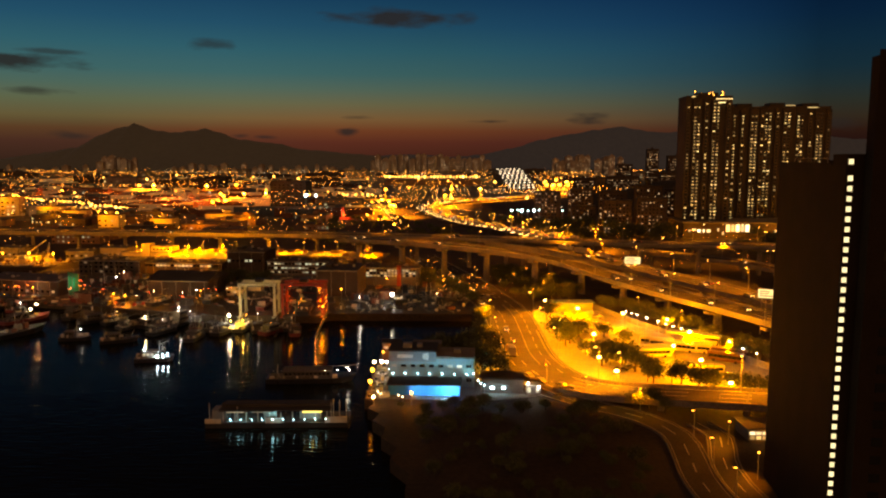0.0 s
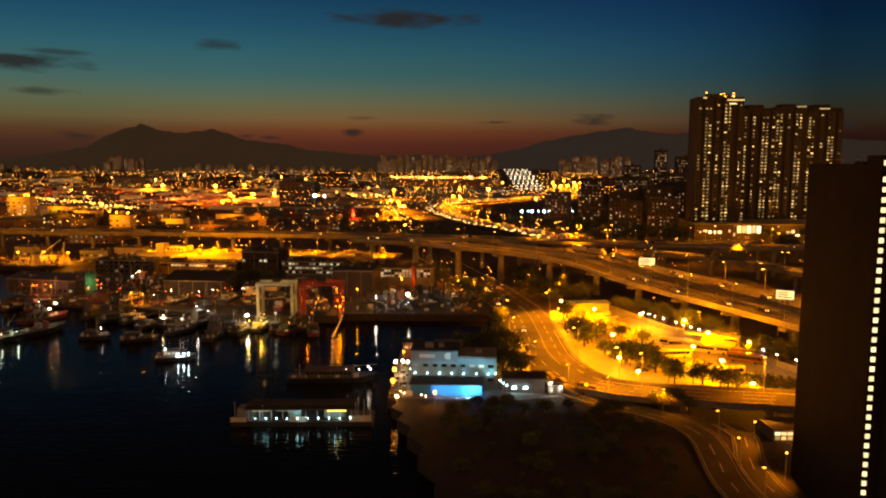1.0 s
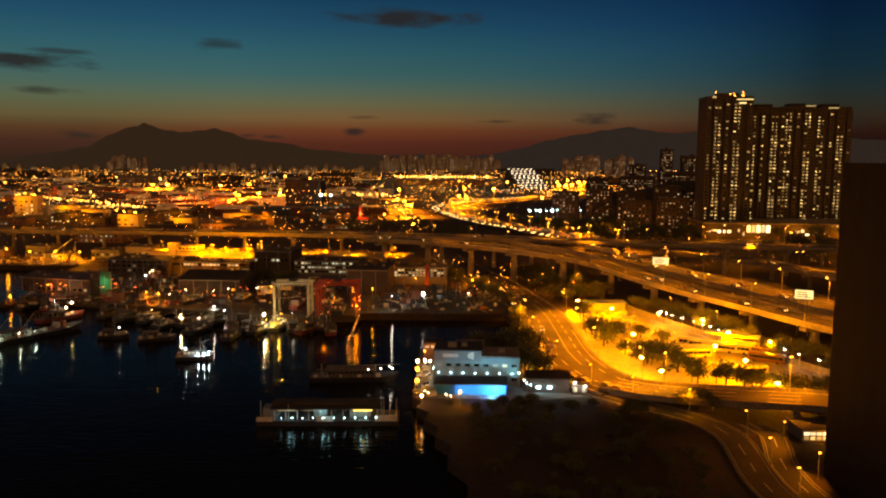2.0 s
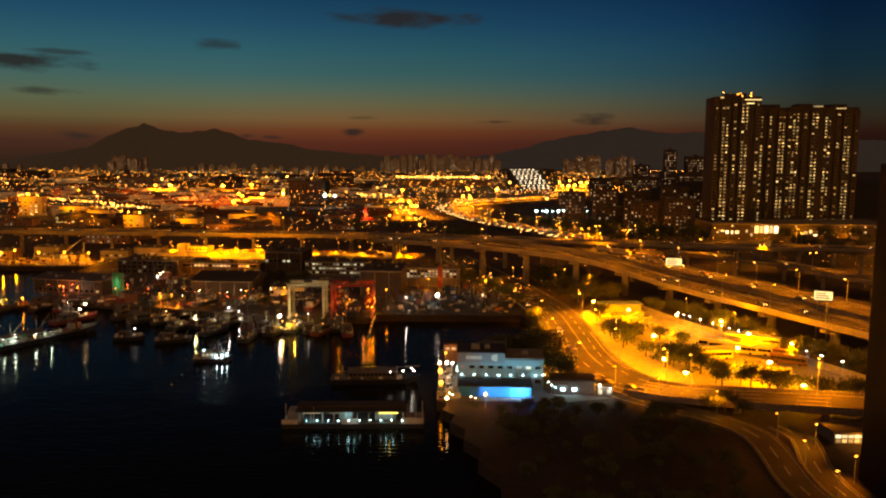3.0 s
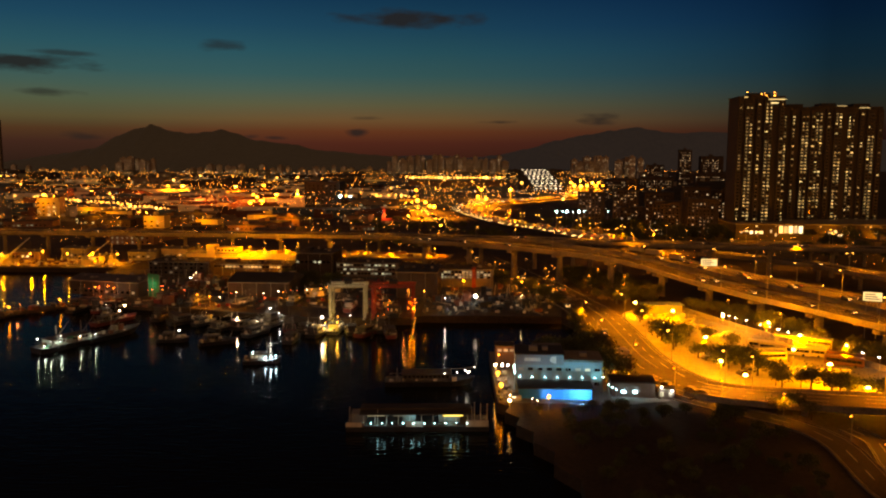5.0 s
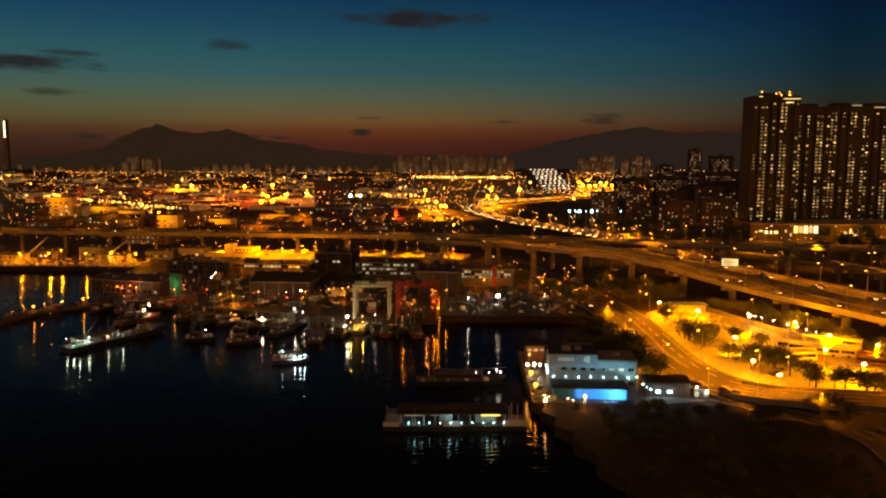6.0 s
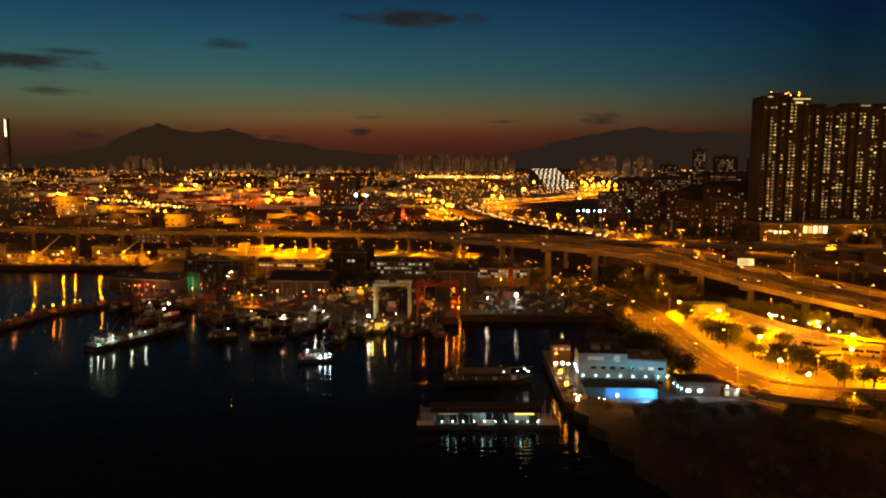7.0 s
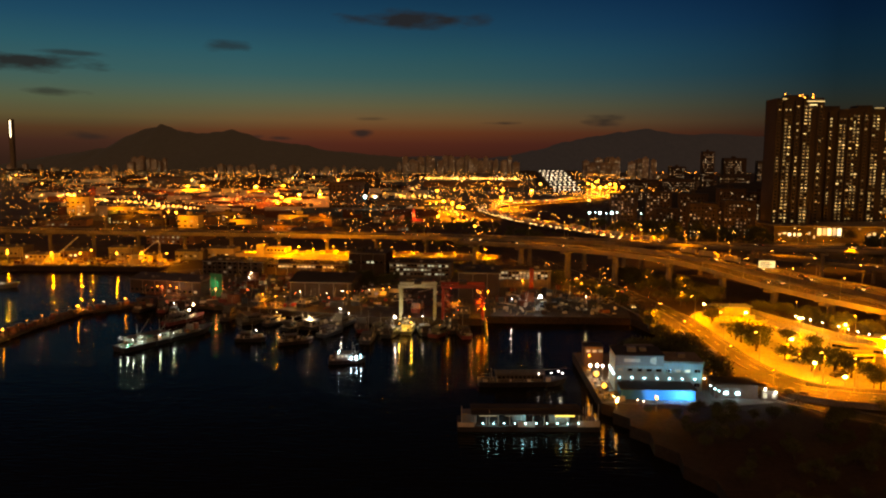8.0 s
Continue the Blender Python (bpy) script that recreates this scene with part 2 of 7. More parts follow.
M["port_floor"] = material("port_asphalt", (0.090, 0.080, 0.068), 0.85, vary=0.5, scale=0.3, bump=0.0)
M["brick_wall"] = material("brown_wall", (0.20, 0.12, 0.08), 0.8, vary=0.3, scale=1.5)

G = {}
G["sodium"] = glow("sodium_glass", (1.0, 0.42, 0.05), 16)
G["flood"] = glow("depot_flood_glass", (1.0, 0.50, 0.10), 60)
G["amber"] = glow("amber_glass", (1.0, 0.34, 0.025), 9)
G["warm"] = glow("warm_glass", WARM, 26)
G["white"] = glow("white_glass", WHITE, 34)
G["cold"] = glow("cold_glass", (0.46, 0.90, 1.0), 15)
G["red"] = glow("red_glass", RED, 10)
G["yellow"] = glow("yellow_tube", (1.0, 0.72, 0.10), 2.0)
G["stair"] = glow("stair_window", (1.0, 0.86, 0.44), 1.1, 0.2, sampled=False)
G["room"] = glow("lit_room", (1.0, 0.62, 0.17), 1.1, 0.85, (1.0, 0.78, 0.32), sampled=False)
G["room_cold"] = glow("lit_office", (0.84, 0.95, 0.66), 0.42, 0.85, (1.0, 0.85, 0.45))
G["shop"] = glow("lit_shop", (1.0, 0.62, 0.20), 1.6, 0.7, (1.0, 0.85, 0.5), sampled=False)
G["far_orange"] = glow("far_sodium", (1.0, 0.27, 0.012), 11, 0.95, (1.0, 0.42, 0.06), sampled=False)
G["far_big"] = glow("flood_glass", (1.0, 0.30, 0.012), 42, 0.7, (1.0, 0.40, 0.025), sampled=False)
G["far_white"] = glow("far_white_lamp", (1.0, 0.80, 0.50), 3, 0.9, (0.9, 1.0, 0.9), sampled=False)
G["dim_room"] = glow("dim_room", (1.0, 0.55, 0.20), 0.6, 0.9, (1.0, 0.80, 0.5), sampled=False)
G["head"] = glow("headlight", (1.0, 0.62, 0.22), 7, sampled=False)
G["tail"] = glow("taillight", (1.0, 0.07, 0.02), 1.5, sampled=False)
G["quay"] = glow("quay_lamp_glass", (1.0, 0.42, 0.04), 7, 0.6, (1.0, 0.52, 0.10), sampled=False)
G["row"] = glow("row_lamp_glass", (1.0, 0.84, 0.52), 4.5, 0.4, sampled=False)
G["sign"] = glow("sign_face", (1.0, 0.82, 0.34), 1.0, sampled=False)

water = bpy.data.materials.new("harbour_water")
water.use_nodes = True
n_, l_ = water.node_tree.nodes, water.node_tree.links
b_ = n_["Principled BSDF"]
b_.inputs["Base Color"].default_value = (0.009, 0.010, 0.009, 1)
b_.inputs["Roughness"].default_value = 0.045
b_.inputs["IOR"].default_value = 1.33
b_.inputs["Specular IOR Level"].default_value = 0.034
b_.inputs["Specular Tint"].default_value = (1.0, 0.86, 0.62, 1)
tc_ = n_.new("ShaderNodeTexCoord")
wv1, wv2 = n_.new("ShaderNodeTexNoise"), n_.new("ShaderNodeTexNoise")
wv1.inputs["Scale"].default_value, wv1.inputs["Detail"].default_value = 0.85, 3
wv2.inputs["Scale"].default_value, wv2.inputs["Detail"].default_value = 0.09, 3
crest = n_.new("ShaderNodeMapping")
crest.inputs["Scale"].default_value = (0.22, 1.0, 1.0)
l_.new(tc_.outputs["Object"], crest.inputs[0])
for w in (wv1, wv2):
    l_.new(crest.outputs[0], w.inputs["Vector"])
bp1, bp2 = n_.new("ShaderNodeBump"), n_.new("ShaderNodeBump")
bp1.inputs["Strength"].default_value, bp1.inputs["Distance"].default_value = 1.0, 0.13
bp2.inputs["Strength"].default_value, bp2.inputs["Distance"].default_value = 1.0, 0.10
l_.new(wv1.outputs["Fac"], bp1.inputs["Height"])
l_.new(wv2.outputs["Fac"], bp2.inputs["Height"])
l_.new(bp1.outputs[0], bp2.inputs["Normal"])
l_.new(bp2.outputs[0], b_.inputs["Normal"])


# ---------- building helpers ----------
def box(bm, x0, x1, y0, y1, z0, z1):
    v = [bm.verts.new((x, y, z)) for z in (z0, z1) for x, y in ((x0, y0), (x1, y0), (x1, y1), (x0, y1))]
    for q in ((3, 2, 1, 0), (4, 5, 6, 7), (0, 1, 5, 4), (1, 2, 6, 5), (2, 3, 7, 6), (3, 0, 4, 7)):
        bm.faces.new([v[i] for i in q])
    return v


def beam(bm, a, b, w, h=None):
    """A straight bar from a to b, w wide and h deep."""
    a, b = Vector(a), Vector(b)
    h = h or w
    d = (b - a).normalized()
    s = d.cross(Vector((0, 0, 1)))
    s = s.normalized() if s.length > 1e-3 else Vector((1, 0, 0))
    u = s.cross(d).normalized()
    v = [bm.verts.new(p + s * (i * w / 2) + u * (j * h / 2)) for p in (a, b) for i, j in ((-1, -1), (1, -1), (1, 1), (-1, 1))]
    for q in ((3, 2, 1, 0), (4, 5, 6, 7), (0, 1, 5, 4), (1, 2, 6, 5), (2, 3, 7, 6), (3, 0, 4, 7)):
        bm.faces.new([v[i] for i in q])


def tube(bm, a, b, r0, r1=None, sides=8):
    a, b = Vector(a), Vector(b)
    r1 = r0 if r1 is None else r1
    d = (b - a).normalized()
    s = d.cross(Vector((0, 0, 1)))
    s = s.normalized() if s.length > 1e-3 else Vector((1, 0, 0))
    u = s.cross(d)
    rings = [[bm.verts.new(p + (s * math.cos(2 * math.pi * k / sides) + u * math.sin(2 * math.pi * k / sides)) * r) for k in range(sides)] for p, r in ((a, r0), (b, r1))]
    for k in range(sides):
        bm.faces.new((rings[0][k], rings[0][(k + 1) % sides], rings[1][(k + 1) % sides], rings[1][k]))
    bm.faces.new(rings[0][::-1])
    bm.faces.new(rings[1])


def prism(bm, outline, z0, z1):
    """An outline (anticlockwise seen from above) raised from z0 to z1."""
    lo, hi = [bm.verts.new((x, y, z0)) for x, y in outline], [bm.verts.new((x, y, z1)) for x, y in outline]
    k = len(outline)
    for i in range(k):
        bm.faces.new((lo[i], lo[(i + 1) % k], hi[(i + 1) % k], hi[i]))
    for a, b, c in geometry.tessellate_polygon([[Vector((x, y, 0)) for x, y in outline]]):
        bm.faces.new((hi[a], hi[b], hi[c]))
        bm.faces.new((lo[c], lo[b], lo[a]))


def mesh_of(name, bm, mat):
    bmesh.ops.recalc_face_normals(bm, faces=bm.faces)
    me = bpy.data.meshes.new(name)
    bm.to_mesh(me)
    bm.free()
    me.materials.append(mat)
    return me


def part(name, bm, mat, parent, label=""):
    ob = new(name, bm if isinstance(bm, bpy.types.Mesh) else mesh_of(name, bm, mat))
    ob.parent = parent
    return tagged(ob, label)


def boxes(*sizes):
    bm = bmesh.new()
    for s in sizes:
        box(bm, *s)
    return bm


def thing(name, x, y, z, turn=0, label="", category="", group="", kind=""):
    ob = new(name)
    ob.matrix_world = pose(x, y, z, 0, 0, turn)
    ob.empty_display_size = 0.5
    return tagged(ob, label, category, group, kind)


def structure(name, bm, mat, label):
    return tagged(new(name, mesh_of(name, bm, mat)), label, name.replace("_", " "), kind="structure")


def smooth(points, step=6.0):
    """Points along a smooth line through those given, about step metres apart."""
    P = [Vector(p) for p in points]
    P = [2 * P[0] - P[1]] + P + [2 * P[-1] - P[-2]]
    out = []
    for i in range(1, len(P) - 2):
        k = max(2, int((P[i + 1] - P[i]).length / step))
        for j in range(k):
            t = j / k
            out.append(0.5 * (2 * P[i] + (P[i + 1] - P[i - 1]) * t + (2 * P[i - 1] - 5 * P[i] + 4 * P[i + 1] - P[i + 2]) * t * t
                              + (3 * P[i] - P[i - 1] - 3 * P[i + 1] + P[i + 2]) * t ** 3))
    return out + [P[-2]]


def sides(line):
    """For each point of a line the unit vector to its right."""
    out = []
    for i in range(len(line)):
        d = line[min(i + 1, len(line) - 1)] - line[max(i - 1, 0)]
        d.z = 0
        d.normalize()
        out.append(Vector((d.y, -d.x, 0)))
    return out


def ribbon(bm, line, left, right, low, high):
    """A long slab along a line, from left to right of it (metres, right positive), between two heights."""
    rows = []
    for p, s in zip(line, sides(line)):
        rows.append([bm.verts.new(p + s * o + Vector((0, 0, h))) for o, h in ((left, low), (right, low), (right, high), (left, high))])
    for a, b in zip(rows, rows[1:]):
        for i in range(4):
            bm.faces.new((a[i], a[(i + 1) % 4], b[(i + 1) % 4], b[i]))
    bm.faces.new(rows[0][::-1])
    bm.faces.new(rows[-1])


def dashes(bm, line, offset, high, width=0.15, on=1, off=1):
    L, S = line, sides(line)
    i = 0
    while i + on < len(L):
        for k in range(on):
            a, b = L[i + k], L[i + k + 1]
            q = [a + S[i + k] * (offset - width), a + S[i + k] * (offset + width), b + S[i + k + 1] * (offset + width), b + S[i + k + 1] * (offset - width)]
            bm.faces.new([bm.verts.new(p + Vector((0, 0, high))) for p in q])
        i += on + off


def along(line, gap, start=0.0):
    """Points every gap metres along a line: (place, right-hand unit vector, heading in degrees)."""
    S = sides(line)
    run, nxt, out = 0.0, start, []
    for i in range(len(line) - 1):
        seg = (line[i + 1] - line[i]).length
        while nxt <= run + seg:
            t = (nxt - run) / seg
            out.append((line[i].lerp(line[i + 1], t), S[i], math.degrees(math.atan2(S[i].x, -S[i].y))))
            nxt += gap
        run += seg
    return out

# ---------- water, land and hills ----------
bm = bmesh.new()
v = [bm.verts.new(p) for p in ((-4900, -900, 0), (4900, -900, 0), (4900, 4900, 0), (-4900, 4900, 0))]
bm.faces.new(v)
tagged(new("water", mesh_of("water", bm, water)), "dark harbour water with small ripples", "water", kind="structure")

bm = bmesh.new()
prism(bm, [(4000, -300), (4000, 4900), (-4000, 4900), (-4000, 520), (-620, 468), (-238, 465), (-236, 410), (-216, 378), (-200, 354), (-170, 346), (-150, 336),
           (-120, 331), (-95, 319), (-50, 318), (-48, 323), (14, 322), (20, 300), (13, 262), (-20, 262), (-20.5, 206), (-17.5, 203), (-19, 198), (-15.5, 193.5), (-16.8, 188), (-13, 183), (-13.6, 176), (-9.5, 170), (-10.6, 163), (-6, 155), (-6.5, 147), (-2.5, 140), (-3, 131), (2, 122), (3, 110), (9, 98), (10, 84), (30, -300)], -2, 3)
structure("ground", bm, M["earth"], "dark earth and concrete ground behind a stone quay edge")

bm = bmesh.new()
prism(bm, [(-20.4, 206), (14, 204), (28, 208), (22, 232), (12, 258), (-19.9, 261.5)], 2.5, 3.06)
structure("quay_apron", bm, M["old_concrete"], "concrete quay apron beside the white building")
bm = bmesh.new()
prism(bm, [(-215, 379), (-199, 355), (-150, 337), (-95, 320), (-50, 319), (-48, 324), (14, 323), (20, 360), (5, 420), (-60, 470), (-200, 470), (-234, 450)], 2.5, 3.05)
structure("shipyard_ground", bm, M["yard_floor"], "stained concrete ground of the shipyard")


def ridge(name, crest, depth, thick, seed, label, mat="rock"):
    """A range of hills: crest points (x, height) run at about one distance; its slopes fall to both sides."""
    bm = bmesh.new()
    cols, rows = 220, 14
    x0, x1 = crest[0][0], crest[-1][0]
    grid = []
    for i in range(cols + 1):
        x = x0 + (x1 - x0) * i / cols
        k = max(j for j in range(len(crest) - 1) if crest[j][0] <= x or j == 0)
        (xa, ha), (xb, hb) = crest[k], crest[k + 1]
        t = min(max((x - xa) / (xb - xa), 0), 1)
        h = ha + (hb - ha) * (t * t * (3 - 2 * t) * 0.5 + t * 0.5)
        line = []
        for j in range(rows + 1):
            u = j / rows * 2 - 1
            n = noise.fractal((x * 0.004 + seed, u * 2.3, seed), 0.9, 2.0, 5)
            z = h * (1 - abs(u) ** 1.25) + n * h * 0.10 * (1 - abs(u) * 0.3) * (0.4 if j == rows // 2 else 1) + (noise.noise((x * 0.021, seed, 0)) * 5 if j == rows // 2 else 0)
            line.append(bm.verts.new((x + n * 12, depth + u * thick, max(z, 0) if abs(u) < 1 else 0)))
        grid.append(line)
    for a, b in zip(grid, grid[1:]):
        for j in range(rows):
            bm.faces.new((a[j], b[j], b[j + 1], a[j + 1]))
    for f in bm.faces:
        f.smooth = True
    return tagged(new(name, mesh_of(name, bm, M[mat])), label, "hills", kind="structure")


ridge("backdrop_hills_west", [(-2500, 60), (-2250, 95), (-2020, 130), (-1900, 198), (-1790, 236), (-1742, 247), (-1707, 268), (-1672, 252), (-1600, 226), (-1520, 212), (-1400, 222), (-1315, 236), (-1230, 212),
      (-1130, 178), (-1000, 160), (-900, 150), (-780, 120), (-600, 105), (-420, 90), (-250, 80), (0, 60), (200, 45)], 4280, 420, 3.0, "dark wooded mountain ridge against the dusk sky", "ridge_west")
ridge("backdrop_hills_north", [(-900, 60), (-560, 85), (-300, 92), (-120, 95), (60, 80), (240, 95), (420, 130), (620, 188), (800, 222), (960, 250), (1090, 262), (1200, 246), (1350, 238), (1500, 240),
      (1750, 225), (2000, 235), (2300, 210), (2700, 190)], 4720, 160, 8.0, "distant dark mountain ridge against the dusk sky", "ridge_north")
ridge("wooded_hill", [(120, 4), (190, 20), (300, 42), (420, 50), (560, 44), (700, 52), (900, 60), (1200, 50), (1500, 30)], 1010, 120, 5.0, "low dark wooded hill behind the housing blocks")

# ---------- roads ----------
def road(name, points, width, label, marks=(), edge=True, low=-0.4):
    """A road at ground level with kerbs and painted lines."""
    line = smooth(points, 5)
    bm = bmesh.new()
    ribbon(bm, line, -width / 2, width / 2, low, 0)
    ob = structure(name, bm, M["asphalt"], label)
    bm = bmesh.new()
    for o in marks:
        dashes(bm, line, o, 0.006, 0.10, 1, 1)
    for o in (-width / 2 + 0.5, width / 2 - 0.5):
        dashes(bm, line, o, 0.006, 0.06, 1, 0)
    tagged(part("road_marking", bm, M["paint"], ob), kind="stuff")
    if edge:
        for o in (-1, 1):
            bm = bmesh.new()
            ribbon(bm, line, o * (width / 2 + 0.15) - 0.15, o * (width / 2 + 0.15) + 0.15, low, 0.15)
            part("kerb", bm, M["concrete"], ob)
    return line


def viaduct(name, points, width, label, gap=32, thick=1.9, pier=2.0, marks=(-3.6, 0, 3.6), base=2.5, skip=(), rail=1.0, surface="asphalt"):
    """An elevated road: deck, two parapets, painted lines, and piers with a cross head under it."""
    line = smooth(points, 8)
    ob = thing(name, 0, 0, 0, 0, label, "viaduct")
    bm = bmesh.new()
    ribbon(bm, line, -width / 2, width / 2, -0.7, 0)
    ribbon(bm, line, -width / 3.4, width / 3.4, -thick, -0.7)
    part("deck", bm, M["concrete"], ob, "grey concrete bridge deck")
    bm = bmesh.new()
    ribbon(bm, line, -width / 2 + 0.4, width / 2 - 0.4, 0.0, 0.05)
    part("road_surface", bm, M[surface], ob)
    for o in (-1, 1):
        bm = bmesh.new()
        ribbon(bm, line, o * (width / 2 - 0.12) - 0.14, o * (width / 2 - 0.12) + 0.14, 0.0, rail)
        part("parapet", bm, M["concrete"], ob)
    for p, s, a in along(line, gap, gap * 0.4):
        if p.y < 620:
            joint = part("deck_joint", boxes((-0.3, 0.3, -width / 2 + 0.45, width / 2 - 0.45, 0.05, 0.075)), M["dark_steel"], ob)
            joint.matrix_basis = pose(p.x, p.y, p.z, 0, 0, a)
    bm = bmesh.new()
    for o in marks:
        dashes(bm, line, o, 0.06, 0.10, 1, 1)
    for o in (-width / 2 + 0.9, width / 2 - 0.9):
        dashes(bm, line, o, 0.06, 0.12, 1, 0)
    tagged(part("road_marking", bm, M["paint"], ob), kind="stuff")
    for p, s, a in along(line, gap, gap * 0.4):
        if p.z - thick - base < 1.5 or any((p.x - q[0]) ** 2 + (p.y - q[1]) ** 2 < q[2] ** 2 for q in skip):
            continue
        bm = bmesh.new()
        tube(bm, (p.x, p.y, base), (p.x, p.y, p.z - thick - 1.2), pier / 2 * 1.15, pier / 2, 10)
        q = s * (width / 2.6)
        beam(bm, (p.x - q.x, p.y - q.y, p.z - thick - 0.6), (p.x + q.x, p.y + q.y, p.z - thick - 0.6), pier, 1.25)
        part("pier", bm, M["concrete"], ob)
    return line


curve = road("road", [(-14, 520, 3.3), (4, 448, 3.3), (15, 407, 3.3), (23, 364, 3.3), (29, 325, 3.3), (29.5, 285, 3.3), (29.5, 253, 3.3), (33.5, 229, 3.4), (42, 213, 3.8)], 20.5,
             "wide curving asphalt road lit by sodium lamps", (6.2, 2.6, -5.6))
median = [p for p in curve if 235 < p.y < 345]
bm = bmesh.new()
ribbon(bm, median, -2.2, -1.7, 0.0, 0.22)
structure("median_kerb", bm, M["concrete"], "pale concrete median kerb along the curving road")
bm = bmesh.new()
ribbon(bm, [p for p in curve if 232 < p.y < 292], -8.6, -8.2, 0.0, 0.2)
structure("median_kerb_inner", bm, M["concrete"], "pale concrete kerb between the road and its side lane")
slip = road("slip_road", [(22, 232, 3.25), (30, 214, 3.25), (41, 201, 3.25), (53, 190, 3.25), (58, 178, 3.25), (57, 165, 3.25), (55, 150, 3.25), (56, 130, 3.25), (60, 100, 3.25)], 7.4,
            "narrow asphalt slip road passing below the flyover", (0,))
loop = road("loop_road", [(66, 186, 3.3), (68, 176, 3.3), (64, 163, 3.3), (62, 150, 3.3), (63, 130, 3.3)], 6.0, "narrow asphalt loop road beside the slip road", (0,))
flyover = viaduct("flyover", [(38, 217, 3.7), (48, 208, 4.6), (60, 201, 5.8), (74, 194, 7.2), (90, 186, 8.6), (115, 174, 9.4), (160, 150, 10)], 15, "curved concrete flyover over the slip road", 21, 1.5, 1.5, (-3.5, 0, 3.5))
main = viaduct("viaduct", [(-1000, 640, 19), (-600, 572, 19), (-334, 531, 19.2), (-172, 509, 20), (-73, 492, 20.6), (12, 468, 21.2), (80, 450, 21), (150, 441, 20), (260, 424, 20), (420, 400, 20)], 16,
               "long concrete highway viaduct crossing behind the shipyard", 34, 2.0, 2.4)
west = viaduct("highway_viaduct", [(-60, 466, 21), (-10, 440, 21), (35, 404, 20.5), (62, 385, 18), (81, 355, 14.5), (97, 322, 13), (110, 290, 13), (122, 258, 13), (140, 215, 13)], 15, "concrete highway viaduct carrying traffic past the bus depot", 30, 2.0, 3.2)
east = viaduct("highway_viaduct", [(30, 462, 20), (65, 438, 17.5), (91, 408, 14.5), (110, 370, 13), (124, 330, 13), (136, 292, 13), (152, 240, 13), (170, 200, 13)], 16, "concrete highway viaduct carrying traffic past the bus depot", 30, 2.0, 2.2)
ramp = viaduct("ramp_viaduct", [(120, 470, 13), (150, 452, 12), (170, 425, 12), (180, 390, 12), (196, 350, 12), (230, 300, 12)], 12, "concrete ramp viaduct joining the highway", 30, 1.8, 1.8, (0,))
north = viaduct("north_viaduct", [(60, 520, 14), (100, 508, 14), (150, 497, 14), (200, 486, 14), (260, 474, 14), (340, 460, 14)], 12, "level concrete viaduct before the residential towers", 32, 1.8, 1.8, (0,))
far_road = road("far_highway", [(105, 535, 9), (89, 572, 9), (72, 628, 8), (55, 692, 7), (34, 745, 6), (10, 835, 5), (-8, 915, 5), (-20, 1020, 5), (6, 1120, 5), (70, 1205, 5), (140, 1300, 5), (200, 1360, 5), (330, 1420, 5)], 26,
                "broad far highway full of evening traffic", (-8, -4, 4, 8), False, -6)
port_road = road("port_road", [(-40, 1000, 3.4), (-110, 1060, 3.4), (-240, 1150, 3.4), (-420, 1200, 3.4)], 14, "far port road lit by sodium lamps", (0,), False)
terrace = viaduct("lit_ramp", [(-205, 484, 9), (-150, 482, 9.5), (-110, 480, 10), (-60, 473, 10), (-35, 467, 10)], 24, "low brightly lit concrete ramp behind the shipyard", 22, 1.2, 1.4, (0,), rail=0.25, surface="yard")

bm = bmesh.new()
prism(bm, [(42, 330), (49, 338), (68, 338), (79, 303), (90, 274), (98, 254), (108, 228), (113, 209), (95, 202), (78, 207), (53, 216.5), (42, 235), (37.0, 258), (37.2, 290), (38.6, 318)], 2.6, 3.12)
structure("depot_pavement", bm, M["yard"], "sodium-lit concrete pavement of the bus depot")


# ---------- street lamps ----------
def street_lamp(tall, reach, glass, label, double=False, size=0.34):
    ob = thing("street_lamp", 0, 0, 0, 0, label, "street lamp", "street lamps")
    bm = bmesh.new()
    tube(bm, (0, 0, -0.7), (0, 0, 0.5), 0.2, 0.16)
    tube(bm, (0, 0, 0.5), (0, 0, tall), 0.12, 0.07)
    part("pole", bm, M["grey_steel"], ob)
    for s in ((1, -1) if double else (1,)):
        bm = bmesh.new()
        tube(bm, (0, 0, tall - 0.15), (0, s * reach, tall + 0.25), 0.05, 0.05, 6)
        part("arm", bm, M["grey_steel"], ob)
        bm = boxes((-0.22, 0.22, s * reach - 0.5, s * reach + 0.5, tall + 0.2, tall + 0.42))
        head = part("lamp_head", bm, M["dark_steel"], ob)
        bm = bmesh.new()
        bmesh.ops.create_uvsphere(bm, u_segments=8, v_segments=5, radius=size, matrix=Matrix.Translation((0, s * reach, tall + 0.17)) @ Matrix.Diagonal((0.9, 1.2, 0.6, 1)))
        part("lamp_glass", bm, glass, head, "glowing lamp glass")
    return ob


LAMP = {
    "tall": street_lamp(10, 1.6, G["sodium"], "tall grey street lamp with a lit sodium head"),
    "double": street_lamp(10, 1.8, G["sodium"], "tall grey street lamp with two lit sodium heads", True),
    # flood globe enlarged so that its size stands in for lamp glow
    "flood": street_lamp(6, 0.0, G["flood"], "depot mast with one oversize fierce amber lamp globe", False, 0.58),
    "low": street_lamp(6, 0.5, G["amber"], "short grey lamp post with a lit amber head"),
    "white": street_lamp(4.5, 0.4, G["white"], "short grey lamp post with a lit white head"),
}
USED = set()


